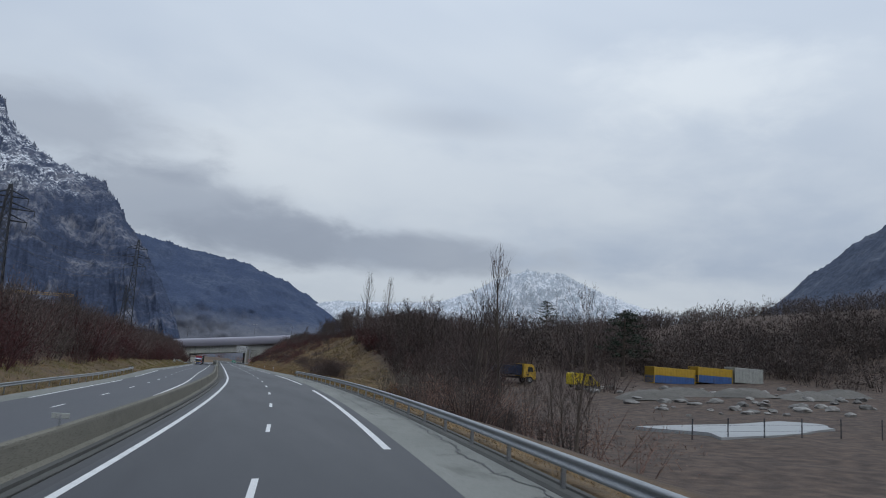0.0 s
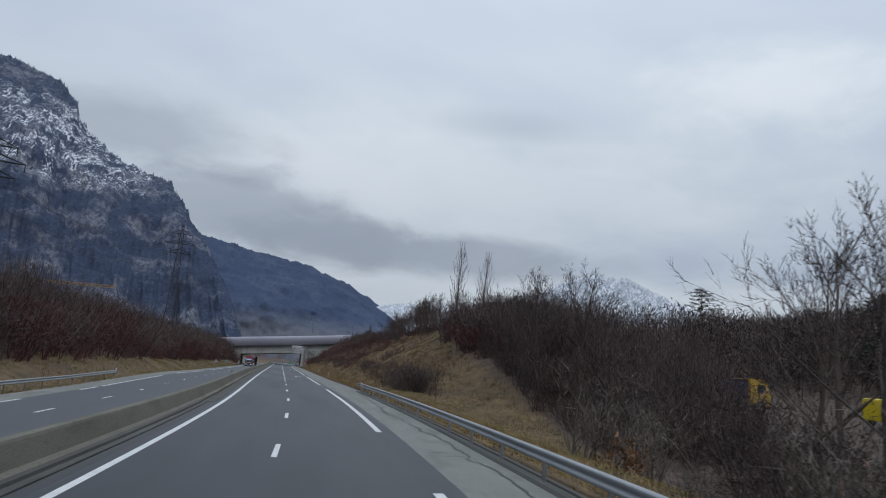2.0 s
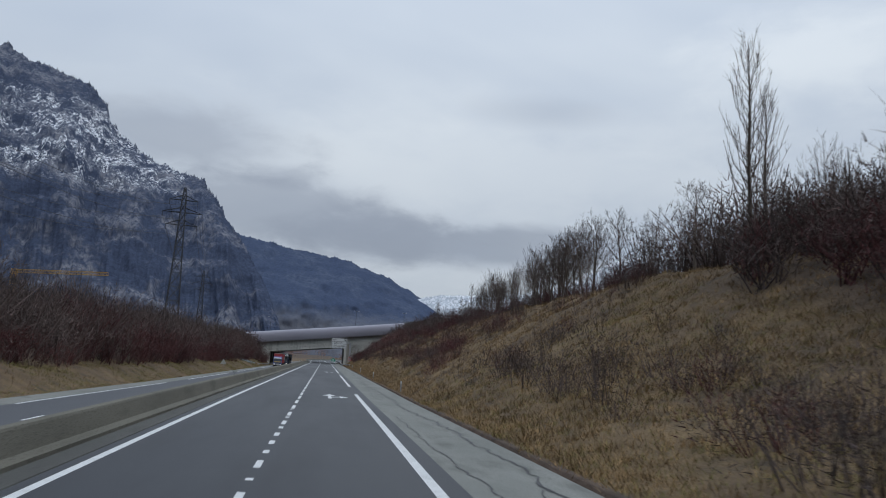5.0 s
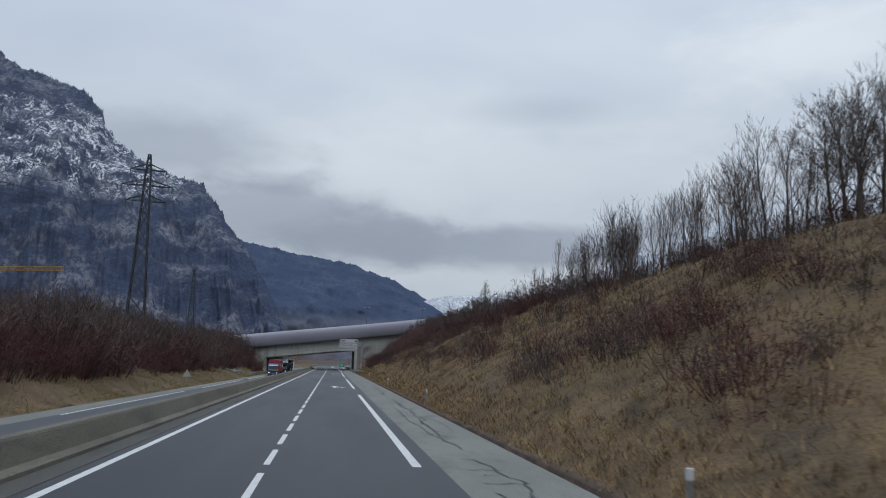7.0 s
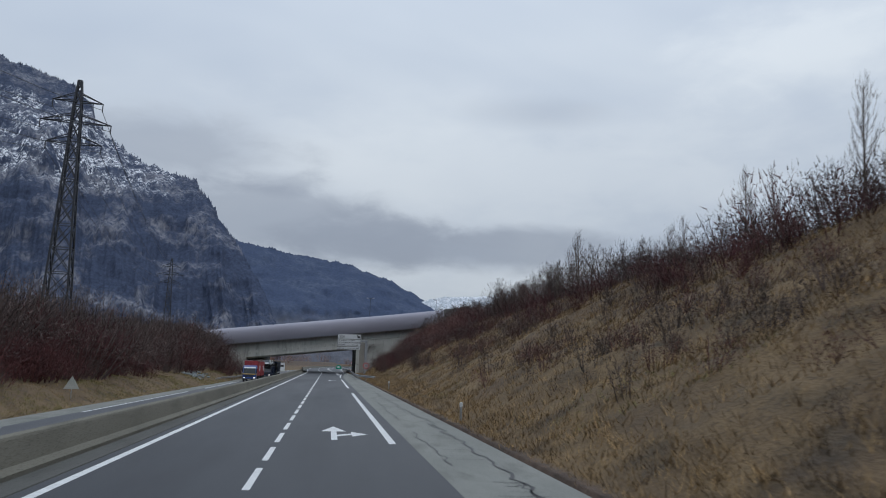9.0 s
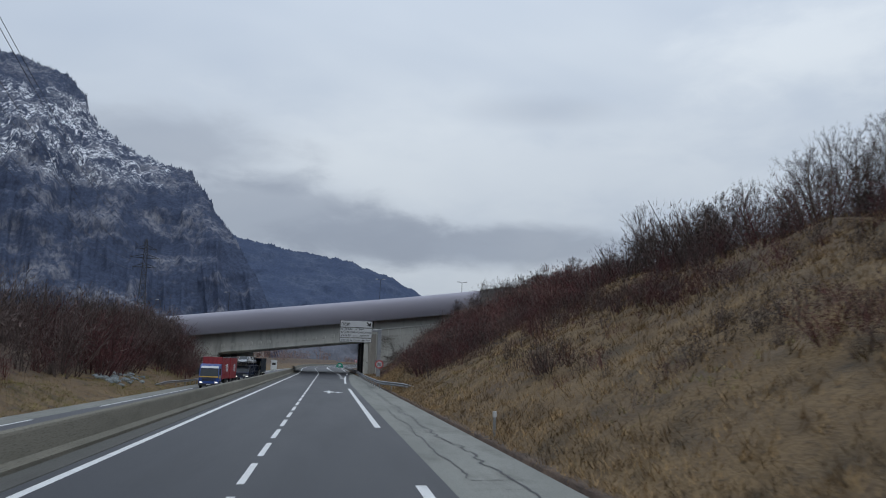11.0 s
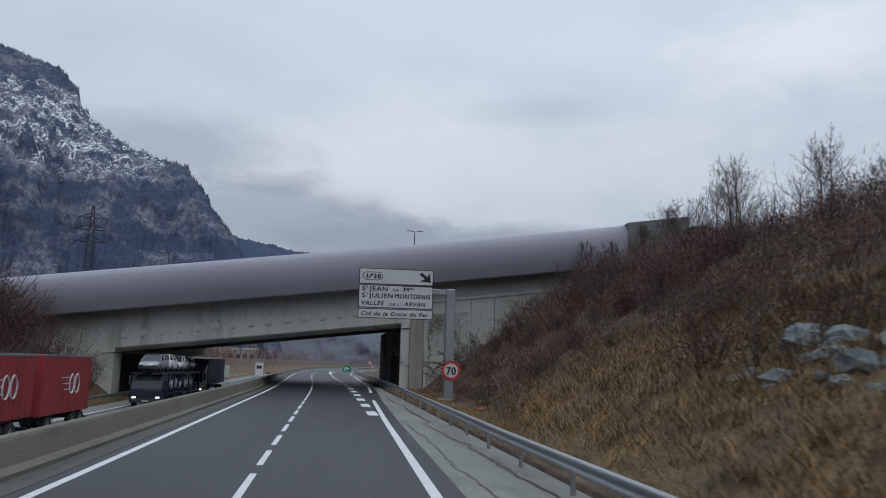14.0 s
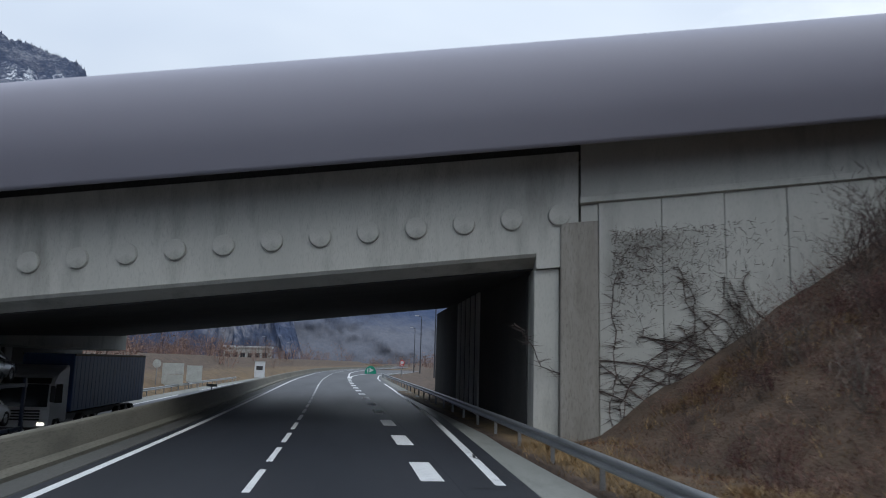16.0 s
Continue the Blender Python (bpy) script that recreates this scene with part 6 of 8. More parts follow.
tufts("verge_grass", "straw-coloured dry grass along the shoulder's edge", 14000, 6.95, 9.0, 110, 396, M_GRASS, 0.08, 0.28, 5, 4)
tufts("thin_grass", "dry grass under the guardrail", 5000, 6.45, 9.5, -10, 120, M_GRASS, 0.06, 0.22, 5, 5)
tufts("left_grass", "dry grass verge beside the opposite carriageway", 15000, -24, -17.2, 10, 396, M_GRASS, 0.1, 0.32, 5, 6, patchy)
tufts("left_green_grass", "yellow-green grass on the verge of the opposite carriageway", 32000, -23.5, -17.4, 10, 396, M_GREEN_GRASS, 0.1, 0.3, 5, 9, lambda u, y: np.clip(0.65 + wobble(u, y, 3.0, 4.0), 0.1, 1))
tufts("green_grass", "mossy green grass patches on the bank", 5000, 8, 13, 96, 396, M_GREEN_GRASS, 0.1, 0.3, 5, 8, lambda u, y: (wobble(u, y, 4.0, 9.0) > 0.45) * 1.0)


# ---------------------------------------------------------------- pylons and their lines
def pylon(x, y, height, turn, label):
    """A lattice mast with three crossarms."""
    mast = thing("pylon", label, "pylon", "high-voltage pylons")
    base = float(ground_height(x, y)) - 0.2
    mast.matrix_world = Matrix.Translation((x, y, base)) @ Matrix.Rotation(radians(turn), 4, "Z")
    steps = 13
    levels = [height * (1 - (1 - k / steps) ** 1.25) for k in range(steps + 1)]

    def half(z):
        f = z / height
        return 1.75 * (1 - f) ** 1.25 + 0.5 * min(1, (1 - f) * 6 + 0.5)

    for sx, sy in ((1, 1), (1, -1), (-1, 1), (-1, -1)):
        bm = bmesh.new()
        rings = [[bm.verts.new((sx * half(z) + dx, sy * half(z) + dy, z)) for dx, dy in ((0.14, 0.14), (-0.14, 0.14), (-0.14, -0.14), (0.14, -0.14))] for z in levels]
        for a, b in zip(rings[:-1], rings[1:]):
            for i in range(4):
                bm.faces.new((a[i], a[(i + 1) % 4], b[(i + 1) % 4], b[i]))
        bm.faces.new(rings[0][::-1])
        bm.faces.new(rings[-1])
        part("leg", bm, M_DARK_METAL, mast)
    bm = bmesh.new()
    for a, b in zip(levels[:-1], levels[1:]):
        p, q = half(a), half(b)
        for s in (1, -1):
            for c0, c1 in (((p, s * p, a), (-q, s * q, b)), ((-p, s * p, a), (q, s * q, b)), ((s * p, p, a), (s * q, -q, b)), ((s * p, -p, a), (s * q, q, b)), ((-q, s * q, b), (q, s * q, b)), ((s * q, -q, b), (s * q, q, b))):
                rod(bm, c0, c1, 0.10, 0.10, 3)
    part("bracing", bm, M_DARK_METAL, mast)
    for z, reach in ((height * 0.76, 4.4), (height * 0.84, 5.6), (height * 0.92, 4.0)):
        h = half(z)
        for s in (1, -1):
            tip = (s * reach, 0, z - 0.05)
            for yy in (h, -h):
                for name, a, r in (("crossarm_bar", (s * h, yy, z), 0.1), ("tie_bar", (s * half(z + 1.4), yy * 0.9, z + 1.4), 0.09)):
                    bm = bmesh.new()
                    rod(bm, a, tip, r, r * 0.8, 4)
                    part(name, bm, M_DARK_METAL, mast)
            bm = bmesh.new()
            rod(bm, (s * (reach - 0.1), 0, z - 0.1), (s * (reach - 0.1), 0, z - 1.5), 0.09, 0.09, 6)
            part("insulator", bm, M_DARK_METAL, mast)
    return mast


pylon(-43.0, 336.5, 46.0, 8, "tall dark steel lattice pylon behind the thicket")
pylon(-53.4, 182, 33.5, 8, "tall dark steel lattice pylon in a row")
pylon(-72, 560, 46, 14, "far dark steel lattice pylon past the bridge")


def cable(name, a, b, sag, r=0.045):
    cu = bpy.data.curves.new(name, "CURVE")
    cu.dimensions, cu.bevel_depth, cu.bevel_resolution = "3D", r, 0
    sp = cu.splines.new("POLY")
    n = 24
    sp.points.add(n)
    for i in range(n + 1):
        f = i / n
        p = Vector(a).lerp(Vector(b), f)
        sp.points[i].co = (p.x, p.y, p.z - 4 * sag * f * (1 - f), 1)
    ob = new(name, cu)
    cu.materials.append(M_DARK_METAL)
    return tagged(ob, "thin dark overhead power line between pylons", "power line", "power lines")


for z, dx in ((36.5, 4.3), (40.3, 5.5), (44.0, 3.9)):
    for s in (-1, 1):
        cable("power_line", (-43 + s * dx, 336.5, z), (-72 + s * dx, 560, z - 1), 5.0)
        cable("power_line", (-53.4 + s * dx, 182, z - 14), (-43 + s * dx, 336.5, z), 5.0)


# ---------------------------------------------------------------- tower crane behind the thicket
M_CRANE = material("yellow_crane_paint", (0.42, 0.24, 0.045), (0.52, 0.31, 0.06), 1.0, 0.5, bump=0.0)
M_CRANE_CAB = material("dark_crane_cab", (0.02, 0.021, 0.024), (0.032, 0.033, 0.036), 1.0, 0.4, bump=0.0)


def lattice(bm, a, b, wide, deep, step, r):
    """A square lattice beam from a to b: four chords, rungs and diagonals."""
    way = (b - a).normalized()
    side = way.cross(Vector((0, 0, 1)))
    side = side.normalized() if side.length > 0.1 else Vector((1, 0, 0))
    up = side.cross(way)
    corners = [side * (sx * wide / 2) + up * (sz * deep / 2) for sx, sz in ((-1, -1), (1, -1), (1, 1), (-1, 1))]
    count = max(2, int((b - a).length / step))
    for c in corners:
        rod(bm, a + c, b + c, r, r, 5)
    for k in range(count):
        p, q = a.lerp(b, k / count), a.lerp(b, (k + 1) / count)
        for i in range(4):
            c, d = corners[i], corners[(i + 1) % 4]
            rod(bm, p + c, q + d, r * 0.6, r * 0.6, 4)
            rod(bm, q + c, q + d, r * 0.6, r * 0.6, 4)


crane = thing("tower_crane", "yellow lattice tower crane with a dark cab behind the thicket", "crane")
crane.location = (-104.0, 382.0, float(ground_height(-104.0, 382.0)))
HOOK_Z = 25.0 - crane.location.z
reach_ = Vector((33.0, -12.0, 0.0))
bm = bmesh.new()
lattice(bm, Vector((0, 0, -0.5)), Vector((0, 0, HOOK_Z + 0.6)), 1.5, 1.5, 1.6, 0.11)
part("mast", bm, M_CRANE, crane)
bm = bmesh.new()
lattice(bm, Vector((0, 0, HOOK_Z)), Vector((0, 0, HOOK_Z)) + reach_, 1.0, 1.0, 1.5, 0.075)
part("jib", bm, M_CRANE, crane)
bm = bmesh.new()
box(bm, (-0.8, -0.8, 0), (0.8, 0.8, 1.9), 0.12, Matrix.Translation((0.7, -0.9, HOOK_Z - 4.2)))
part("cab", bm, M_CRANE_CAB, crane, "dark operator cab")


# ---------------------------------------------------------------- street lamps by the bridge and past it
def street_lamp(x, y, base, height, heads, label):
    lamp = thing("street_lamp", label, "street lamp", "street lamps")
    lamp.location = (x, y, base)
    bm = bmesh.new()
    rod(bm, (0, 0, -0.2), (0, 0, height), 0.11, 0.06, 8)
    part("mast", bm, M_DARK_METAL, lamp)
    for s in ((1, -1) if heads == 2 else (-1,)):
        bm = bmesh.new()
        rod(bm, (0, 0, height - 0.1), (s * 0.9, 0, height + 0.08), 0.04, 0.035, 6)
        part("arm", bm, M_DARK_METAL, lamp)
        bm = bmesh.new()
        box(bm, (s * 0.85 - 0.35, -0.16, height), (s * 0.85 + 0.35, 0.16, height + 0.16), 0.05)
        part("lamp_head", bm, M_STEEL, lamp)
    return lamp


street_lamp(13.2, 436, 4.5, 17.9, 2, "tall twin-headed street lamp rising behind the bridge")
street_lamp(34.2, 440, 4.5, 18.6, 2, "tall twin-headed street lamp behind the bank")
street_lamp(-22.5, 437, 0.0, 17.7, 1, "dark single-headed street lamp behind the bridge")
street_lamp(-39.5, 444, 0.0, 15.8, 1, "dark single-headed street lamp behind the bridge")
for x, y in ((12.5, 470), (13.8, 505), (16.0, 545), (28.0, 590)):
    street_lamp(x, y, float(ground_height(x, y)), 10.5, 1, "dark single-headed street lamp beside the exit")
for x, y in ((-26, 620), (-24, 690)):
    street_lamp(x, y, -1.2, 11.0, 1, "dark street lamp beside the far carriageway")


# ---------------------------------------------------------------- the yard beside the motorway
M_BLUE = material("faded_blue_paint", (0.045, 0.11, 0.30), (0.07, 0.15, 0.36), 1.2, 0.5, bump=0.05, fine=20, stain=((0.10, 0.11, 0.14), 1.0, 0.5))
M_YELLOW = material("faded_yellow_paint", (0.48, 0.30, 0.03), (0.58, 0.38, 0.05), 1.2, 0.5, bump=0.05, fine=20, stain=((0.25, 0.18, 0.06), 1.0, 0.5))
M_BRIGHT_YELLOW = material("bright_yellow_paint", (0.62, 0.46, 0.02), (0.70, 0.54, 0.03), 1.2, 0.4, bump=0.02, fine=20, stain=((0.45, 0.33, 0.04), 1.0, 0.4))
M_LIGHT_BOX = material("pale_grey_paint", (0.34, 0.36, 0.34), (0.45, 0.46, 0.44), 1.0, 0.6, bump=0.05, fine=15, stain=((0.22, 0.22, 0.2), 1.2, 0.5))
M_MUD = material("grey_yard_earth", (0.10, 0.095, 0.085), (0.17, 0.16, 0.145), 0.3, 0.95, bump=0.8, fine=6, distance=0.1)
M_SLAB = material("pale_ice_grey_slab", (0.30, 0.315, 0.32), (0.39, 0.405, 0.41), 0.3, 0.5, bump=0.1, fine=8, stain=((0.25, 0.26, 0.27), 0.6, 0.6))
M_RUBBLE = material("broken_concrete", (0.17, 0.165, 0.155), (0.30, 0.29, 0.275), 1.0, 0.9, bump=0.5, fine=10, object_random=0.35)
M_TYRE = material("tyre_rubber", (0.012, 0.012, 0.013), (0.022, 0.022, 0.023), 4, 0.85, bump=0.2, fine=40)
M_GLASS = material("dark_windscreen", (0.02, 0.026, 0.032), (0.03, 0.038, 0.046), 1, 0.08, bump=0.0, spread=0.0)


def container(x, y, turn, size, label, upper, lower):
    w, d, h = size
    c = thing("container", label, "container", "yard containers")
    z = float(ground_height(x + 4, y + 1)) + 0.02
    c.matrix_world = Matrix.Translation((x, y, z)) @ Matrix.Rotation(radians(turn), 4, "Z")
    if lower:
        bm = bmesh.new()
        box(bm, (0, 0, 0.1), (w, d, h * 0.5), 0.03)
        part("lower_half", bm, lower, c)
        bm = bmesh.new()
        box(bm, (0.0, 0.0, h * 0.5 + 0.002), (w, d, h), 0.03)
        part("upper_half", bm, upper, c)
    else:
        bm = bmesh.new()
        box(bm, (0, 0, 0.1), (w, d, h), 0.03)
        part("body", bm, upper, c)
    # corrugation of the long sides and the steel frame
    n = int(w / 0.3)
    for k in range(n):
        for half_, mat in (((0.16, h * 0.48), lower or upper), ((h * 0.52, h - 0.1), upper)):
            bm = bmesh.new()
            box(bm, (0.1 + k * 0.3, -0.04, half_[0]), (0.24 + k * 0.3, 0.004, half_[1]), 0.012)
            part("rib", bm, mat, c)
    for a in (0, w - 0.12):
        bm = bmesh.new()
        box(bm, (a, -0.06, 0.0), (a + 0.12, d + 0.06, h + 0.04), 0.02)
        part("corner_frame", bm, upper, c)
    return c


container(61.6, 105.0, 4, (8.0, 2.44, 2.6), "long container painted yellow above and blue below", M_YELLOW, M_BLUE)
container(70.2, 105.7, 4, (7.0, 2.44, 2.6), "container painted yellow above and blue below", M_YELLOW, M_BLUE)
container(77.8, 106.4, 4, (6.0, 2.44, 2.6), "plain pale grey container in the yard", M_LIGHT_BOX, None)

yard_slab = tagged(new("yard_slab"), "pale ice-grey concrete slab in the yard", "slab", kind="structure")
bm = bmesh.new()
bmesh.ops.create_grid(bm, x_segments=14, y_segments=10, size=1.0)
for v in bm.verts:
    a = 1 + 0.16 * math.sin(3 * math.atan2(v.co.y, v.co.x) + 1.0)
    v.co = (34.8 + v.co.x * 7.8 * a, 48.5 + v.co.y * 4.0 * a + v.co.x * 2.5, -1.93)
bmesh.ops.solidify(bm, geom=bm.faces[:], thickness=0.25)
part("surface", bm, M_SLAB, yard_slab)


def rock(bm, centre, size, seed):
    r = random.Random(seed)
    made = bmesh.ops.create_icosphere(bm, subdivisions=2, radius=1.0)["verts"]
    turn = Euler((r.random() * 6, r.random() * 6, r.random() * 6)).to_matrix()
    for v in made:
        k = 0.75 + 0.35 * noise.noise(v.co * 1.3 + Vector((seed * 3.1, 0, 0)))
        q = turn @ (v.co * k)
        v.co = Vector(centre) + Vector((q.x * size[0], q.y * size[1], q.z * size[2]))


for k in range(84):
    x, y = rnd.uniform(38, 80), rnd.uniform(60, 96)
    s = rnd.uniform(0.35, 1.3)
    bm = bmesh.new()
    rock(bm, (0, 0, 0), (s, s * rnd.uniform(0.6, 1.1), s * rnd.uniform(0.35, 0.6)), k)
    piece = part("rubble_block", bm, M_RUBBLE)
    piece.location = (x, y, float(ground_height(x - float(bend(y)), y)) + 0.1)
    tagged(piece, "broken grey concrete block in the yard", "rubble", "rubble in the yard")
for k in range(5):
    bm = bmesh.new()
    bmesh.ops.create_grid(bm, x_segments=26, y_segments=20, size=1.0)
    cx, cy = 46 + 8 * k, 82 + rnd.uniform(-5, 5)
    for v in bm.verts:
        rr = v.co.x ** 2 + v.co.y ** 2
        hgt = max(0, 1 - rr) * 1.1 + 0.22 * noise.fractal(v.co * 4 + Vector((k, 0, 0)), 0.8, 2.0, 4) * max(0, 1.1 - rr)
        v.co = (cx + v.co.x * 5, cy + v.co.y * 3, float(ground_height(cx, cy)) - 0.12 + hgt)
    part("earth_mound", bm, M_MUD, None, "", True)
    tagged(scene.collection.objects[-1], "heap of grey earth and rubble", "heap", "heaps in the yard")

fence = thing("fence", "thin steel post and wire fence round the slab", "fence")
posts = [(24.5 + 3.0 * k, 41.8 + 0.55 * k - 0.12 * k * k) for k in range(7)]
for x, y in posts:
    bm = bmesh.new()
    rod(bm, (x, y, -2.3), (x, y, -0.75), 0.04, 0.04, 6)
    part("post", bm, M_DARK_METAL, fence)
for h in (-1.6, -1.2, -0.85):
    bm = bmesh.new()
    for a, b in zip(posts[:-1], posts[1:]):
        rod(bm, (*a, h), (*b, h), 0.008, 0.008, 3)
    part("wire", bm, M_DARK_METAL, fence)


# ---------------------------------------------------------------- vehicles on the opposite carriageway
M_RED_TARP = material("red_tarpaulin", (0.26, 0.025, 0.03), (0.34, 0.04, 0.045), 0.5, 0.55, bump=0.25, fine=3, stretch=(1, 1, 0.3), stain=((0.14, 0.02, 0.025), 0.7, 0.5))
M_BLUE_TARP = material("blue_tarpaulin", (0.035, 0.085, 0.22), (0.05, 0.12, 0.29), 0.5, 0.5, bump=0.25, fine=3, stretch=(1, 1, 0.3))
M_CAB_BLUE = material("blue_cab_paint", (0.03, 0.07, 0.24), (0.04, 0.09, 0.29), 0.8, 0.3, bump=0.0, spread=0.05)
M_CAB_WHITE = material("white_cab_paint", (0.55, 0.57, 0.6), (0.66, 0.68, 0.7), 0.8, 0.35, bump=0.0, spread=0.05, stain=((0.35, 0.35, 0.35), 1.2, 0.4))
M_CAB_NAVY = material("navy_cab_paint", (0.012, 0.02, 0.045), (0.018, 0.03, 0.065), 0.8, 0.3, bump=0.0, spread=0.05)
M_PLASTIC = material("dark_grey_plastic", (0.02, 0.02, 0.022), (0.035, 0.035, 0.038), 2, 0.6, bump=0.05)
M_CAR_WHITE = material("white_car_paint", (0.68, 0.7, 0.72), (0.74, 0.76, 0.78), 1, 0.25, bump=0.0, spread=0.0)
M_CAR_SILVER = material("silver_car_paint", (0.32, 0.34, 0.36), (0.4, 0.42, 0.44), 1, 0.28, 0.5, bump=0.0, spread=0.0)
M_TAIL = material("red_tail_lamp", (0.35, 0.01, 0.01), (0.45, 0.02, 0.02), 2, 0.3, bump=0.0)
M_HEADLAMP = bpy.data.materials.new("lit_headlamp")
M_HEADLAMP.use_nodes = True
lamp_shader = M_HEADLAMP.node_tree.nodes["Principled BSDF"]
lamp_shader.inputs["Base Color"].default_value = (0.9, 0.9, 0.85, 1)
lamp_shader.inputs["Emission Color"].default_value = (1.0, 0.95, 0.85, 1)
lamp_shader.inputs["Emission Strength"].default_value = 1.1
M_LAMP_GLASS = material("clear_lamp_glass", (0.45, 0.47, 0.5), (0.55, 0.57, 0.6), 3, 0.15, bump=0.0, spread=0.0)
WHEELS = {}


def wheel(parent, x, y, r, wide, side):
    """A wheel with tyre and rim, its outer face towards side in x."""
    key = (r, wide)
    if key not in WHEELS:
        bm = bmesh.new()
        rings = []
        for px, pr in ((-wide / 2, r * 0.62), (-wide / 2, r * 0.93), (-wide / 2 + 0.04, r), (wide / 2 - 0.04, r), (wide / 2, r * 0.93), (wide / 2, r * 0.62)):
            rings.append([bm.verts.new((px, pr * math.cos(a), pr * math.sin(a))) for a in np.linspace(0, 2 * math.pi, 24, endpoint=False)])
        for a, b in zip(rings, rings[1:] + rings[:1]):
            for i in range(24):
                k = (i + 1) % 24
                bm.faces.new((a[i], a[k], b[k], b[i]))
        tyre = bpy.data.meshes.new("tyre")
        bmesh.ops.recalc_face_normals(bm, faces=bm.faces)
        bm.to_mesh(tyre)
        bm.free()
        tyre.materials.append(M_TYRE)
        bm = bmesh.new()
        rod(bm, (-wide * 0.42, 0, 0), (wide * 0.36, 0, 0), r * 0.63, r * 0.63, 20)
        rod(bm, (wide * 0.3, 0, 0), (wide * 0.46, 0, 0), r * 0.22, r * 0.16, 12)
        for a in np.linspace(0, 2 * math.pi, 8, endpoint=False):
            rod(bm, (wide * 0.3, r * 0.36 * math.cos(a), r * 0.36 * math.sin(a)), (wide * 0.4, r * 0.36 * math.cos(a), r * 0.36 * math.sin(a)), r * 0.07, r * 0.06, 6)
        rim_ = bpy.data.meshes.new("rim")
        bm.to_mesh(rim_)
        bm.free()
        rim_.materials.append(M_STEEL)
        WHEELS[key] = (tyre, rim_)
    t = mesh_part("wheel", WHEELS[key][0], parent, "", Matrix.Translation((x, y, r)) @ Matrix.Rotation(0 if side > 0 else math.pi, 4, "Z"))
    mesh_part("rim", WHEELS[key][1], t)
    return t


def cab(parent, paint_, height, roof=0.45, stripe=None):
    """A cab-over tractor's cab; its front faces -y at y = 0."""
    w = 1.24
    bm = bmesh.new()
    side = [(0.0, 0.55), (0.0, 1.45), (0.10, 1.62), (0.34, height - 0.35), (0.62, height - 0.06), (0.9, height), (1.0 + roof, height + roof * 0.5), (2.15, height + roof * 0.6), (2.2, 0.75), (1.55, 0.75), (1.45, 1.0), (0.55, 1.0), (0.45, 0.55)]
    lft = [bm.verts.new((-w, y, z)) for y, z in side]
    rgt = [bm.verts.new((w, y, z)) for y, z in side]
    bm.faces.new(lft)
    bm.faces.new(rgt[::-1])
    for i in range(len(side)):
        k = (i + 1) % len(side)
        bm.faces.new((lft[i], rgt[i], rgt[k], lft[k]))
    bmesh.ops.bevel(bm, geom=bm.edges[:], offset=0.05, segments=2, affect="EDGES")
    body = part("cab", bm, paint_, parent)

    def quad(name, pts, mat, depth=(0, -0.02, 0)):
        b = bmesh.new()
        front = [b.verts.new(p) for p in pts]
        f = b.faces.new(front)
        out = bmesh.ops.extrude_face_region(b, geom=[f])
        for v in out["geom"]:
            if isinstance(v, bmesh.types.BMVert):
                v.co += Vector(depth)
        return part(name, b, mat, body)

    quad("windscreen", [(-1.12, 0.062, 1.50), (1.12, 0.062, 1.50), (1.04, 0.30, height - 0.45), (-1.04, 0.30, height - 0.45)], M_GLASS)
    quad("sun_visor", [(-1.1, 0.30, height - 0.42), (1.1, 0.30, height - 0.42), (1.06, 0.52, height - 0.16), (-1.06, 0.52, height - 0.16)], M_PLASTIC if paint_ is not M_CAB_BLUE else M_CAB_WHITE)
    for s in (1, -1):
        quad("side_window", [(s * 1.235, 0.45, 1.7), (s * 1.235, 1.45, 1.65), (s * 1.235, 1.4, height - 0.45), (s * 1.235, 0.62, height - 0.45)], M_GLASS, (s * 0.02, 0, 0))
        b = bmesh.new()
        box(b, (s * 1.32 - 0.1, -0.05, 1.75), (s * 1.32 + 0.1, 0.12, 2.5), 0.05)
        rod(b, (s * 1.2, 0.3, 2.45), (s * 1.32, 0.05, 2.4), 0.03, 0.03, 6)
        part("mirror", b, M_PLASTIC, body)
        b = bmesh.new()
        box(b, (s * 0.92 - 0.17, -0.03, 0.68), (s * 0.92 + 0.17, 0.08, 0.84), 0.04)
        part("headlamp", b, M_HEADLAMP, body, "lit headlamp")
    b = bmesh.new()
    box(b, (-1.26, -0.06, 0.34), (1.26, 0.3, 0.62), 0.07)
    part("bumper", b, M_PLASTIC, body)
    for k in range(4):
        b = bmesh.new()
        box(b, (-0.85, -0.025, 0.92 + 0.13 * k), (0.85, 0.03, 1.0 + 0.13 * k), 0.02)
        part("grille_bar", b, M_PLASTIC, body)
    if stripe:
        quad("stripe", [(-1.15, -0.005, 1.36), (1.15, -0.005, 1.36), (1.15, 0.02, 1.52), (-1.15, 0.02, 1.52)], stripe)
        for s in (1, -1):
            quad("stripe", [(s * 1.242, 0.1, 1.15), (s * 1.242, 1.4, 1.45), (s * 1.242, 1.4, 1.62), (s * 1.242, 0.1, 1.5)], stripe, (s * 0.012, 0, 0))
    b = bmesh.new()
    box(b, (-0.26, -0.075, 0.42), (0.26, -0.055, 0.53), 0.008)
    part("number_plate", b, M_SIGN_WHITE, body)
    return body


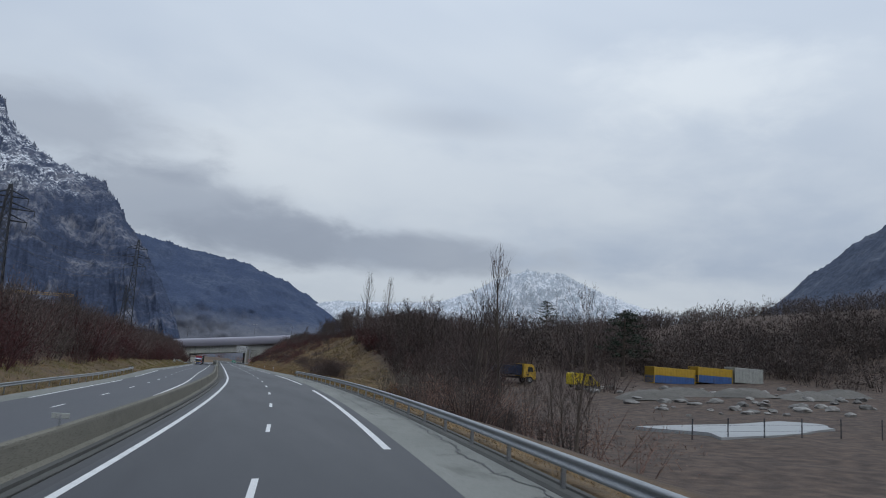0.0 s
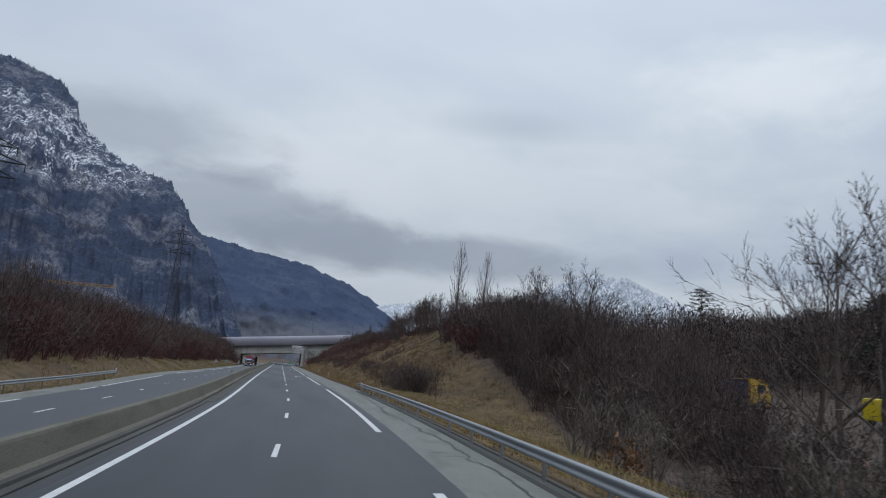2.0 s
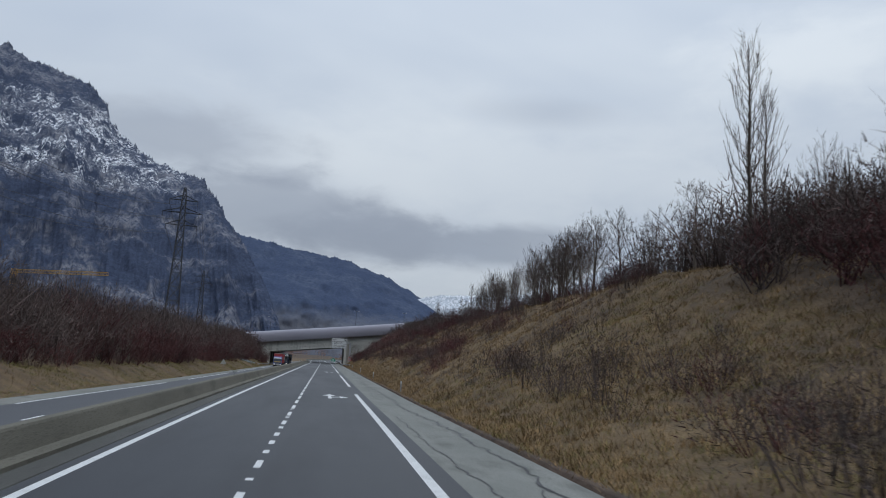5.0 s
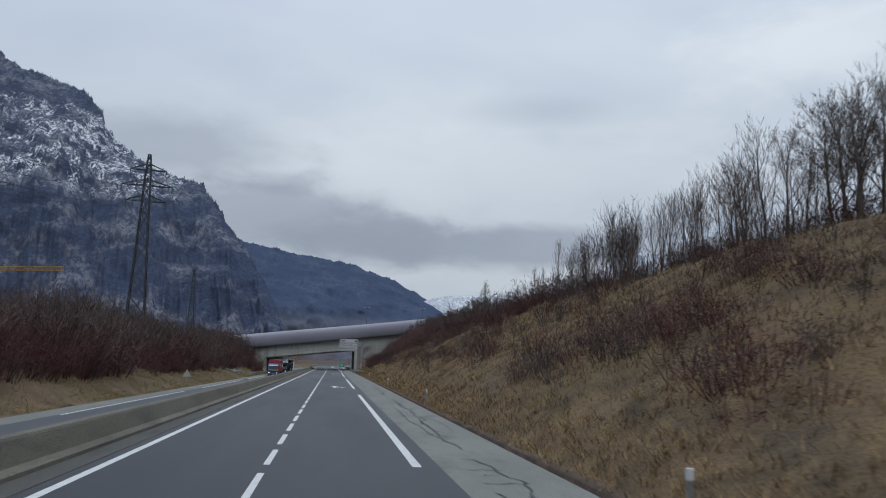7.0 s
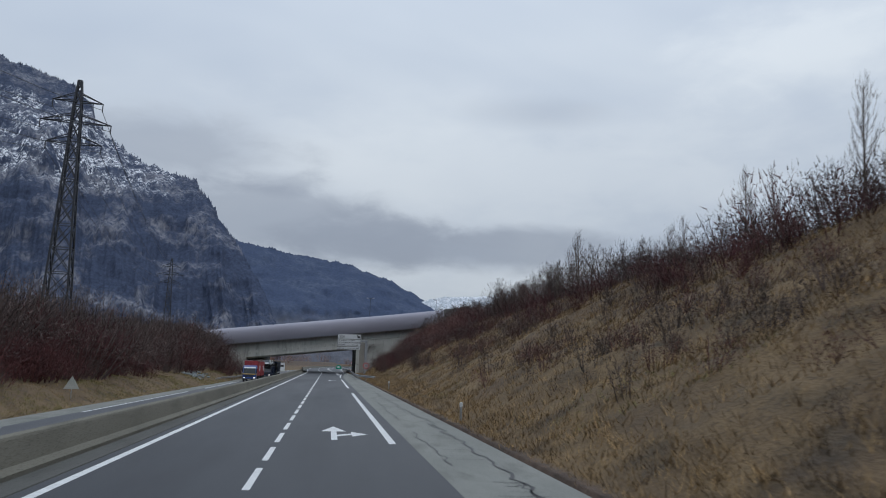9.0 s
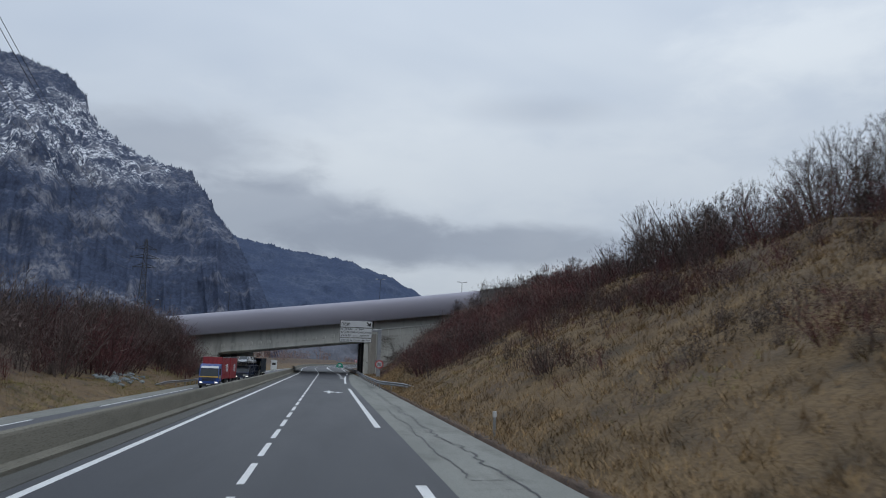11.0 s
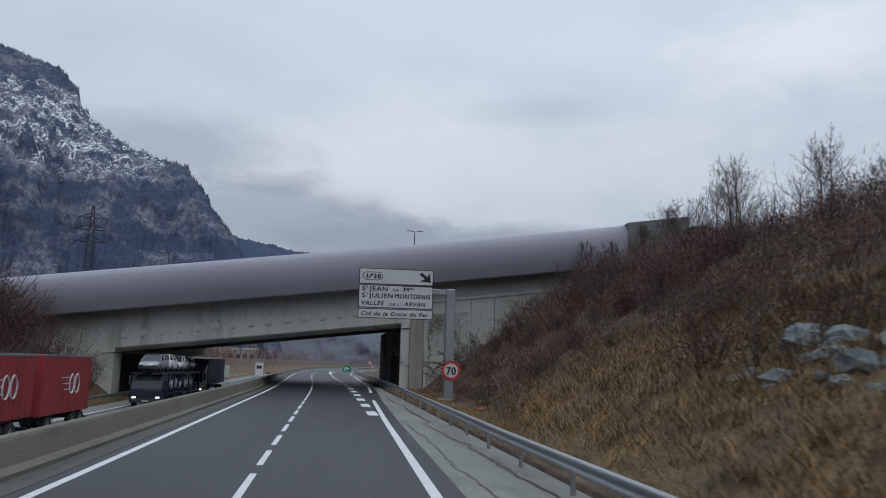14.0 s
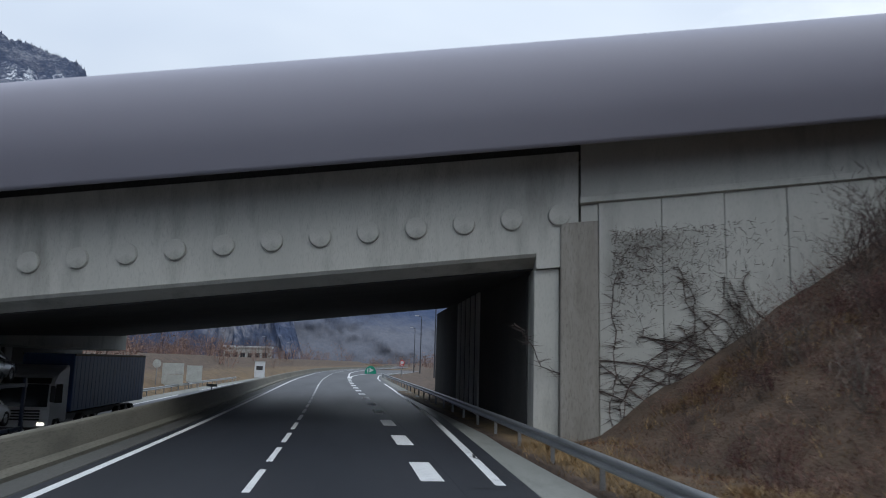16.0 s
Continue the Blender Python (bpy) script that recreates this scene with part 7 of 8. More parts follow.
def cargo(parent, y0, y1, z0, z1, mat, name="cargo_box", logo=False):
    bm = bmesh.new()
    box(bm, (-1.25, y0, z0), (1.25, y1, z1), 0.05)
    b = part(name, bm, mat, parent)
    # upright folds of the tarpaulin, frame rails and lashing straps
    for s in (1, -1):
        for k in range(int((y1 - y0) / 0.6)):
            bm = bmesh.new()
            box(bm, (s * 1.25 - 0.012, y0 + 0.3 + 0.6 * k, z0 + 0.08), (s * 1.25 + 0.012, y0 + 0.34 + 0.6 * k, z1 - 0.1), 0.006)
            part("strap", bm, mat, b)
        bm = bmesh.new()
        box(bm, (s * 1.24 - 0.03, y0, z1 - 0.1), (s * 1.24 + 0.03, y1, z1 + 0.02), 0.01)
        part("top_rail", bm, M_STEEL if logo else M_PLASTIC, b)
        if logo:
            bm = bmesh.new()
            mid_y, mid_z = (y0 + y1) / 2 + 0.6, (z0 + z1) / 2
            for k in range(3):
                box(bm, (s * 1.262 - 0.004, mid_y - 1.7 + 0.25 * k, mid_z + 0.3 - 0.3 * k), (s * 1.262 + 0.004, mid_y - 0.5, mid_z + 0.36 - 0.3 * k))
            part("marking", bm, M_CAB_WHITE, b)
            bm = bmesh.new()
            for c in (-0.15, 0.65):
                for a in np.linspace(0, 2 * math.pi, 20, endpoint=False):
                    p0 = Vector((s * 1.262, mid_y + c + 0.34 * math.cos(a), mid_z + 0.5 * math.sin(a)))
                    p1 = Vector((s * 1.262, mid_y + c + 0.34 * math.cos(a + 0.32), mid_z + 0.5 * math.sin(a + 0.32)))
                    rod(bm, p0, p1, 0.045, 0.045, 4)
            part("marking", bm, M_CAB_WHITE, b)
    return b


def chassis(parent, y0, y1, z=0.85):
    bm = bmesh.new()
    for s in (0.42, -0.42):
        box(bm, (s - 0.06, y0, z - 0.2), (s + 0.06, y1, z + 0.1), 0.01)
    for y in np.arange(y0 + 0.5, y1, 1.4):
        box(bm, (-0.42, y, z - 0.12), (0.42, y + 0.1, z + 0.02), 0.01)
    part("chassis", bm, M_PLASTIC, parent)
    bm = bmesh.new()
    box(bm, (-1.2, y1 - 0.12, 0.5), (1.2, y1, 0.66), 0.02)
    part("underrun_bar", bm, M_PLASTIC, parent)


LANE, CARRIER_Y = -13.2, 389.5


def truck(name, label, y):
    t = thing(name, label, "truck")
    t.location = (LANE, y, float(opposite(y)))
    return t


lorry = truck("lorry_with_trailer", "blue and yellow lorry with red tarpaulin body and trailer", 353)
cab(lorry, M_CAB_BLUE, 2.95, 0.2, M_YELLOW)
chassis(lorry, 2.3, 9.4)
cargo(lorry, 2.35, 9.5, 1.1, 3.95, M_RED_TARP, logo=True)
chassis(lorry, 10.6, 17.6)
cargo(lorry, 10.5, 17.7, 1.0, 3.95, M_RED_TARP, "trailer_box", logo=True)
bm = bmesh.new()
rod(bm, (0, 9.3, 0.75), (0, 10.7, 0.75), 0.07, 0.07, 8)
part("drawbar", bm, M_PLASTIC, lorry)
for y in (1.0, 6.2, 7.5, 11.8, 15.4, 16.6):
    for s in (1, -1):
        wheel(lorry, s * 1.08, y, 0.5, 0.3, s)

curtain = truck("curtain_side_lorry", "white tractor with a blue curtain-sided trailer, headlights lit", 409.5)
cab(curtain, M_CAB_WHITE, 3.0, 0.75)
chassis(curtain, 2.2, 15.4)
cargo(curtain, 2.7, 15.6, 1.15, 4.0, M_BLUE_TARP)
for y in (1.1, 4.6, 10.8, 12.1, 13.4):
    for s in (1, -1):
        wheel(curtain, s * 1.08, y, 0.5, 0.3, s)

carrier = truck("car_transporter", "dark navy car transporter loaded with white cars", CARRIER_Y)
cab(carrier, M_CAB_NAVY, 2.55, 0.0)
chassis(carrier, 2.0, 17.0, 0.7)
for y0, y1, z0, z1 in ((-0.2, 8.6, 2.62, 2.72), (9.0, 17.4, 2.55, 2.75), (2.4, 8.6, 0.9, 1.0), (9.0, 17.4, 0.75, 0.95)):
    for s in (0.72, -0.72):
        bm = bmesh.new()
        box(bm, (s - 0.3, y0, z0), (s + 0.3, y1, z0 + 0.09), 0.02)
        for k in range(int((y1 - y0) / 0.45)):
            box(bm, (s - 0.28, y0 + 0.1 + 0.45 * k, z0 + 0.09), (s + 0.28, y0 + 0.16 + 0.45 * k, z0 + 0.115))
        part("ramp", bm, M_PLASTIC, carrier)
    for s in (1.2, -1.2):
        bm = bmesh.new()
        box(bm, (s - 0.05, y0, z0 - 0.02), (s + 0.05, y1, z0 + 0.14), 0.015)
        part("side_beam", bm, M_CAB_NAVY, carrier)
for y in (2.5, 4.7, 6.6, 8.5, 9.1, 11.6, 14.2, 17.2):
    for s in (1.2, -1.2):
        bm = bmesh.new()
        box(bm, (s - 0.07, y - 0.08, 0.6), (s + 0.07, y + 0.08, 2.9), 0.02)
        part("upright", bm, M_CAB_NAVY, carrier)
for y in (0.9, 5.4, 6.6, 12.4, 13.6):
    for s in (1, -1):
        wheel(carrier, s * 1.08, y, 0.45, 0.3, s)


def car_model(paint_, label):
    """A small hatchback; its front faces -y at y = 0."""
    c = tagged(new("car"), label, "car", "cars on the transporter")
    c.empty_display_size = 0.2
    # outline in (y, z, half width) of the body and of the glasshouse
    rows = [(0.0, 0.35, 0.55, 0.62), (0.12, 0.28, 0.72, 0.78), (0.6, 0.22, 0.84, 0.86), (1.15, 0.2, 0.93, 0.88), (2.2, 0.2, 0.95, 0.88), (3.2, 0.2, 0.98, 0.88), (3.75, 0.25, 0.97, 0.84), (3.98, 0.35, 0.86, 0.74), (4.02, 0.42, 0.7, 0.66)]
    bm = bmesh.new()
    rings = []
    for y, z0, z1, w in rows:
        rings.append([bm.verts.new(p) for p in ((-w * 0.93, y, z0), (-w, y, z0 + 0.16), (-w, y, z1 - 0.18), (-w * 0.9, y, z1), (w * 0.9, y, z1), (w, y, z1 - 0.18), (w, y, z0 + 0.16), (w * 0.93, y, z0))])
    for a, b in zip(rings[:-1], rings[1:]):
        for i in range(8):
            k = (i + 1) % 8
            bm.faces.new((a[i], a[k], b[k], b[i]))
    bm.faces.new(rings[0])
    bm.faces.new(rings[-1][::-1])
    part("body", bm, paint_, c, "", True)
    bm = bmesh.new()
    base = [(0.95, 0.9, 0.78), (3.85, 0.93, 0.74)]
    roof_ = [(1.75, 1.42, 0.6), (2.5, 1.47, 0.62), (3.35, 1.4, 0.58)]
    low_ = [bm.verts.new((s * w, y, z)) for y, z, w in base for s in (-1, 1)]
    top_ = [bm.verts.new((s * w, y, z)) for y, z, w in roof_ for s in (-1, 1)]
    bm.faces.new((low_[0], low_[1], top_[1], top_[0]))
    bm.faces.new((low_[3], low_[2], top_[4], top_[5]))
    bm.faces.new((low_[2], low_[0], top_[0], top_[2], top_[4]))
    bm.faces.new((low_[1], low_[3], top_[5], top_[3], top_[1]))
    part("window", bm, M_GLASS, c, "dark glasshouse")
    bm = bmesh.new()
    upper = [bm.verts.new((s * (w + 0.015), y, z + 0.005)) for y, z, w in ((1.68, 1.42, 0.6), (2.5, 1.475, 0.62), (3.45, 1.4, 0.58)) for s in (-1, 1)]
    bm.faces.new((upper[0], upper[1], upper[3], upper[2]))
    bm.faces.new((upper[2], upper[3], upper[5], upper[4]))
    bmesh.ops.solidify(bm, geom=bm.faces[:], thickness=0.05)
    part("roof", bm, paint_, c)
    for y, s in ((0.95, 0), (2.3, 0), (3.6, 0)):
        for x in (1, -1):
            bm = bmesh.new()
            a = {0.95: (0.79, 0.97, 0.9, 0.61, 1.72, 1.42), 2.3: (0.77, 2.4, 0.92, 0.62, 2.45, 1.46), 3.6: (0.745, 3.8, 0.93, 0.585, 3.38, 1.4)}[y]
            rod(bm, (x * a[0], a[1], a[2]), (x * a[3], a[4], a[5]), 0.04, 0.035, 6)
            part("pillar", bm, paint_, c)
    for x in (1, -1):
        bm = bmesh.new()
        box(bm, (x * 0.52 - 0.17, -0.03, 0.5), (x * 0.52 + 0.17, 0.2, 0.66), 0.05)
        part("headlamp", bm, M_LAMP_GLASS, c)
        bm = bmesh.new()
        box(bm, (x * 0.58 - 0.15, 3.9, 0.68), (x * 0.58 + 0.15, 4.05, 0.86), 0.04)
        part("tail_lamp", bm, M_TAIL, c)
        for y in (0.75, 3.25):
            wheel(c, x * 0.78, y, 0.31, 0.2, x)
    bm = bmesh.new()
    box(bm, (-0.42, -0.04, 0.3), (0.42, 0.05, 0.48), 0.03)
    part("grille", bm, M_PLASTIC, c)
    return c


white_car = car_model(M_CAR_WHITE, "white hatchback standing on the car transporter")
silver_car = car_model(M_CAR_SILVER, "silver hatchback standing on the car transporter")
stand = [(-0.1, 2.81, 0, 1, 0), (8.4, 2.81, 0, 0, 1), (8.95, 2.74, 0, 0, 0), (17.35, 2.74, 0, 1, 1), (4.4, 1.09, 0, 0, 0), (9.2, 0.94, 0, 0, 0), (17.3, 0.94, 0, 0, 1)]
first_of = {}
for y, z, tilt, silver, back in stand:
    model = silver_car if silver else white_car
    m = Matrix.Translation((LANE, CARRIER_Y + y, float(opposite(CARRIER_Y)) + z)) @ Matrix.Rotation(math.pi if back else 0, 4, "Z")
    if model.name in first_of:
        copy_thing(model, m)
    else:
        first_of[model.name] = True
        model.matrix_basis = m

# tipper lorry and a van in the yard
tipper = thing("tipper_lorry", "yellow-cabbed tipper lorry with a grey-blue body", "truck")
tipper.matrix_world = Matrix.Translation((40.2, 104, float(ground_height(40.2, 104)) + 0.02)) @ Matrix.Rotation(radians(97), 4, "Z")
cab(tipper, M_YELLOW, 2.8, 0.0)
chassis(tipper, 2.2, 8.6)
bm = bmesh.new()
for a, b in (((-1.2, 2.5, 1.1), (1.2, 8.8, 1.2)), ((-1.25, 2.5, 1.2), (-1.15, 8.8, 2.4)), ((1.15, 2.5, 1.2), (1.25, 8.8, 2.4)), ((-1.25, 2.4, 1.2), (1.25, 2.5, 2.7)), ((-1.25, 8.8, 1.2), (1.25, 8.9, 2.4))):
    box(bm, a, b, 0.03)
part("tipping_body", bm, M_CAB_NAVY, tipper)
for y in (1.0, 6.0, 7.4):
    for s in (1, -1):
        wheel(tipper, s * 1.08, y, 0.5, 0.3, s)
van = thing("van", "yellow panel van parked in the yard", "van")
van.matrix_world = Matrix.Translation((44.5, 92, float(ground_height(44.5, 92)) + 0.02)) @ Matrix.Rotation(radians(100), 4, "Z")
bm = bmesh.new()
outline = [(0.0, 0.35), (0.02, 0.8), (0.25, 0.98), (0.85, 1.1), (1.45, 1.78), (1.8, 1.92), (4.2, 1.95), (4.4, 1.85), (4.42, 0.4)]
lft = [bm.verts.new((-0.88, y, z)) for y, z in outline]
rgt = [bm.verts.new((0.88, y, z)) for y, z in outline]
bm.faces.new(lft)
bm.faces.new(rgt[::-1])
for i in range(len(outline)):
    k = (i + 1) % len(outline)
    bm.faces.new((lft[i], rgt[i], rgt[k], lft[k]))
bmesh.ops.bevel(bm, geom=bm.edges[:], offset=0.06, segments=2, affect="EDGES")
part("body", bm, M_BRIGHT_YELLOW, van)
for s in (1, -1):
    bm = bmesh.new()
    side = [bm.verts.new((s * 0.885, y, z)) for y, z in ((1.05, 1.12), (1.95, 1.12), (1.95, 1.68), (1.5, 1.68))]
    bmesh.ops.solidify(bm, geom=[bm.faces.new(side)], thickness=0.02)
    part("side_window", bm, M_GLASS, van)
    bm = bmesh.new()
    box(bm, (s * 0.62 - 0.16, -0.02, 0.62), (s * 0.62 + 0.16, 0.12, 0.8), 0.03)
    part("headlamp", bm, M_LAMP_GLASS, van)
    for y in (0.8, 3.5):
        wheel(van, s * 0.8, y, 0.33, 0.2, s)
bm = bmesh.new()
screen = [bm.verts.new(p) for p in ((-0.75, 0.90, 1.18), (0.75, 0.90, 1.18), (0.68, 1.41, 1.76), (-0.68, 1.41, 1.76))]
bmesh.ops.solidify(bm, geom=[bm.faces.new(screen)], thickness=0.02)
part("windscreen", bm, M_GLASS, van)
bm = bmesh.new()
box(bm, (-0.9, -0.05, 0.3), (0.9, 0.15, 0.52), 0.04)
part("bumper", bm, M_PLASTIC, van)


# ---------------------------------------------------------------- small roadside things
def delineator(u, y):
    d = thing("delineator_post", "short grey marker post with a white reflector head", "marker post", "marker posts")
    d.location = place(u, y)
    bm = bmesh.new()
    box(bm, (-0.05, -0.03, -0.2), (0.05, 0.03, 0.66), 0.012)
    part("post", bm, M_STEEL, d)
    bm = bmesh.new()
    box(bm, (-0.065, -0.045, 0.66), (0.065, 0.045, 0.86), 0.02)
    part("reflector_head", bm, M_SIGN_WHITE, d)


for u, y in ((7.2, 172), (7.3, 207), (7.3, 240), (7.3, 280)):
    delineator(u, y)


def barrier_marker(u, y, z, wide):
    d = thing("barrier_marker", "small pale plate on a short post on the barrier", "marker", "barrier markers")
    d.location = (u + float(bend(y)), y, z)
    bm = bmesh.new()
    box(bm, (-0.025, -0.025, -0.05), (0.025, 0.025, 0.28), 0.006)
    part("post", bm, M_STEEL, d)
    bm = bmesh.new()
    box(bm, (-wide / 2, -0.015, 0.18), (wide / 2, 0.012, 0.32), 0.01)
    part("plate", bm, M_LIGHT_BOX, d)


for y in (21, 118, 170, 219, 318):
    barrier_marker(-5.07, y, 0.75, 0.42)
barrier_marker(-5.07, 414, 0.75, 0.55)

warning = thing("warning_sign", "triangular sign seen from behind on a grey post", "road sign")
warning.location = place(-19.0, 272)
bm = bmesh.new()
rod(bm, (0, 0, -0.3), (0, 0, 1.5), 0.035, 0.035, 8)
part("post", bm, M_STEEL, warning)
bm = bmesh.new()
near, back_ = ([bm.verts.new((x, d, z)) for x, z in ((-0.62, 0.75), (0.62, 0.75), (0, 1.8))] for d in (-0.04, -0.06))
bm.faces.new(near[::-1])
bm.faces.new(back_)
for i in range(3):
    bm.faces.new((near[i], near[(i + 1) % 3], back_[(i + 1) % 3], back_[i]))
part("plate", bm, M_LIGHT_BOX, warning)

gore = thing("gore_marker", "green rounded divider marker with a white triangle", "road sign")
gore.location = (6.0, 540, 0.0)
bm = bmesh.new()
prof = [(1.3 * math.cos(a), 1.75 * math.sin(a)) for a in np.linspace(0, math.pi, 16)]
vs = [bm.verts.new((x, 0, z)) for x, z in prof]
f = bm.faces.new(vs)
out = bmesh.ops.extrude_face_region(bm, geom=[f])
for v in out["geom"]:
    if isinstance(v, bmesh.types.BMVert):
        v.co.y += 1.2
        v.co.x *= 0.6
        v.co.z *= 0.85
part("body", bm, M_GREEN_SIGN, gore, "green plastic shell")
bm = bmesh.new()
bm.faces.new([bm.verts.new((x, -0.012, z)) for x, z in ((-0.25, 0.3), (0.75, 0.8), (-0.25, 1.35))])
part("arrow", bm, M_SIGN_WHITE, gore, "white triangle pointing to the exit")
bm = bmesh.new()
bm.faces.new([bm.verts.new((x, -0.012, z)) for x, z in ((-0.75, 0.3), (-0.5, 0.3), (-0.5, 1.25), (-0.75, 1.1))])
part("bar", bm, M_SIGN_WHITE, gore)


def sign_back(x, y, z0, w, h, n, label):
    b = thing("sign_panel", label, "road sign", "panels seen from behind")
    b.location = (x, y, float(opposite(y)) - 0.1)
    for s in (-w * 0.3, w * 0.3):
        bm = bmesh.new()
        rod(bm, (s, 0, -0.3), (s, 0, z0 + h * 0.9), 0.06, 0.06, 8)
        part("post", bm, M_STEEL, b)
    for k in range(n):
        bm = bmesh.new()
        box(bm, (-w / 2, -0.06, z0 + h * k / n + 0.02), (w / 2, -0.02, z0 + h * (k + 1) / n - 0.02), 0.01)
        part("panel", bm, M_LIGHT_BOX, b)


sign_back(-20.3, 470, 0.6, 2.6, 2.8, 2, "grey back of a large road sign")
sign_back(-18.9, 476, 0.9, 2.0, 2.2, 1, "grey back of a road sign")
round_back = thing("round_sign", "round sign seen from behind on a post", "road sign")
round_back.location = (-21.3, 466, float(opposite(466)) - 0.1)
bm = bmesh.new()
rod(bm, (0, 0, -0.3), (0, 0, 3.6), 0.05, 0.05, 8)
part("post", bm, M_STEEL, round_back)
bm = bmesh.new()
rod(bm, (0, -0.07, 3.3), (0, -0.05, 3.3), 0.5, 0.5, 24)
part("disc", bm, M_LIGHT_BOX, round_back)

cabinet = thing("roadside_cabinet", "white roadside cabinet with a dark screen", "cabinet")
cabinet.location = (-18.6, 545, float(ground_height(-18.6, 545)))
bm = bmesh.new()
box(bm, (-1.1, -0.5, -0.2), (1.1, 0.5, 3.3), 0.06)
part("body", bm, M_CAB_WHITE, cabinet)
bm = bmesh.new()
box(bm, (-0.7, -0.53, 1.5), (0.7, -0.49, 2.4), 0.02)
part("screen", bm, M_PLASTIC, cabinet)
bm = bmesh.new()
box(bm, (-1.2, -0.6, 3.3), (1.2, 0.6, 3.42), 0.03)
part("roof", bm, M_LIGHT_BOX, cabinet)

for x, y in ((10.6, 505), (12.2, 530)):
    s70 = thing("speed_sign", "round speed sign with red rim beside the exit", "road sign", "exit speed signs")
    s70.location = (x, y, float(ground_height(x, y)))
    bm = bmesh.new()
    rod(bm, (0, 0.03, -0.3), (0, 0.03, 2.9), 0.04, 0.04, 8)
    part("post", bm, M_STEEL, s70)
    bm = bmesh.new()
    disc(bm, 0, 2.6, 0, 0.42, -0.03)
    part("rim", bm, M_RED_SIGN, s70)
    bm = bmesh.new()
    disc(bm, 0, 2.6, 0, 0.3, -0.05)
    part("face", bm, M_SIGN_WHITE, s70)

shed = thing("flat_roofed_shed", "long low pale building far behind the carriageway", "building")
shed.location = (-62, 840, 0)
bm = bmesh.new()
box(bm, (-14, 0, -2), (14, 14, 9.5), 0.05)
part("wall", bm, M_LIGHT_BOX, shed)
bm = bmesh.new()
box(bm, (-14.6, -0.6, 9.5), (14.6, 14.6, 10.6), 0.05)
part("roof", bm, M_SIGN_WHITE, shed)
for k in range(6):
    bm = bmesh.new()
    box(bm, (-12.5 + 4.4 * k, -0.06, 3.0), (-9.7 + 4.4 * k, -0.01, 6.5), 0.02)
    part("window", bm, M_GLASS, shed)


# stones on the banks
M_STONE = material("grey_bank_stone", (0.13, 0.15, 0.155), (0.25, 0.285, 0.295), 1.2, 0.9, bump=0.6, fine=8, object_random=0.3)


def stones(label, group, count, u0, u1, y0, y1, low, high):
    for k in range(count):
        u, y, s = rnd.uniform(u0, u1), rnd.uniform(y0, y1), rnd.uniform(low, high)
        bm = bmesh.new()
        rock(bm, (0, 0, 0), (s, s * rnd.uniform(0.6, 1.2), s * rnd.uniform(0.45, 0.8)), k + int(u * 7))
        ob = part("stone", bm, M_STONE)
        ob.location = place(u, y, s * 0.02)
        tagged(ob, label, "stone", group)


stones("grey boulder in the bank beside the opposite carriageway", "boulders on the bank", 34, -22.5, -19.6, 336, 352, 0.25, 0.75)
stones("pale blue-grey rock on the bank by the sign", "rocks on the grass bank", 5, 11.6, 14, 368, 381, 0.25, 0.5)
stones("pale rock lying in the grass of the bank", "rocks on the grass bank", 34, 11.0, 13.2, 335, 342, 0.25, 0.65)


# a rag in the grass under the guardrail
M_RAG = material("red_rag_cloth", (0.42, 0.045, 0.03), (0.55, 0.075, 0.05), 3.0, 0.8, bump=0.4, fine=30)
bm = bmesh.new()
cloth = bmesh.ops.create_grid(bm, x_segments=14, y_segments=10, size=0.5)["verts"]
for v in cloth:
    x, y = v.co.x, v.co.y
    v.co = (x * 1.0 + 0.04 * math.sin(9 * y), y * 0.55 + 0.05 * math.sin(7 * x), 0.05 + 0.05 * abs(math.sin(8 * x + 3 * y)) + 0.04 * math.sin(13 * y + 5 * x) * (1 - abs(x)))
rag = part("rag", bm, M_RAG, None, "", True)
rag.location = place(10.0, 366.0, 0.02)
rag.modifiers.new("thickness", "SOLIDIFY").thickness = 0.012
tagged(rag, "crumpled red rag lying in the dry grass by the guardrail", "rag")


# creeper on the wing wall
wood_, twig_ = ([], []), ([], [])
for k in range(30):
    s = 1.3 + rnd.random() * 9
    p = spot(s, -0.02, 0.2 + 0.11 * s, False)
    way = Vector((0, 0, 1))
    for i in range(rnd.randrange(8, 20)):
        way = (way + B_S * rnd.gauss(0, 0.4)).normalized()
        q = p + way * rnd.uniform(0.25, 0.5)
        if q.z > 8.6 + 0.113 * s:
            break
        prism(*wood_, p, q, 0.02, 0.016, 3)
        for _ in range(7):
            side_ = (B_S * rnd.choice((-1, 1)) + Vector((0, 0, rnd.gauss(0.0, 0.35)))).normalized()
            a = p.lerp(q, rnd.random())
            blade(*twig_, a, a + side_ * rnd.uniform(0.2, 0.8) - B_D * rnd.uniform(0, 0.08), 0.011)
        p = q
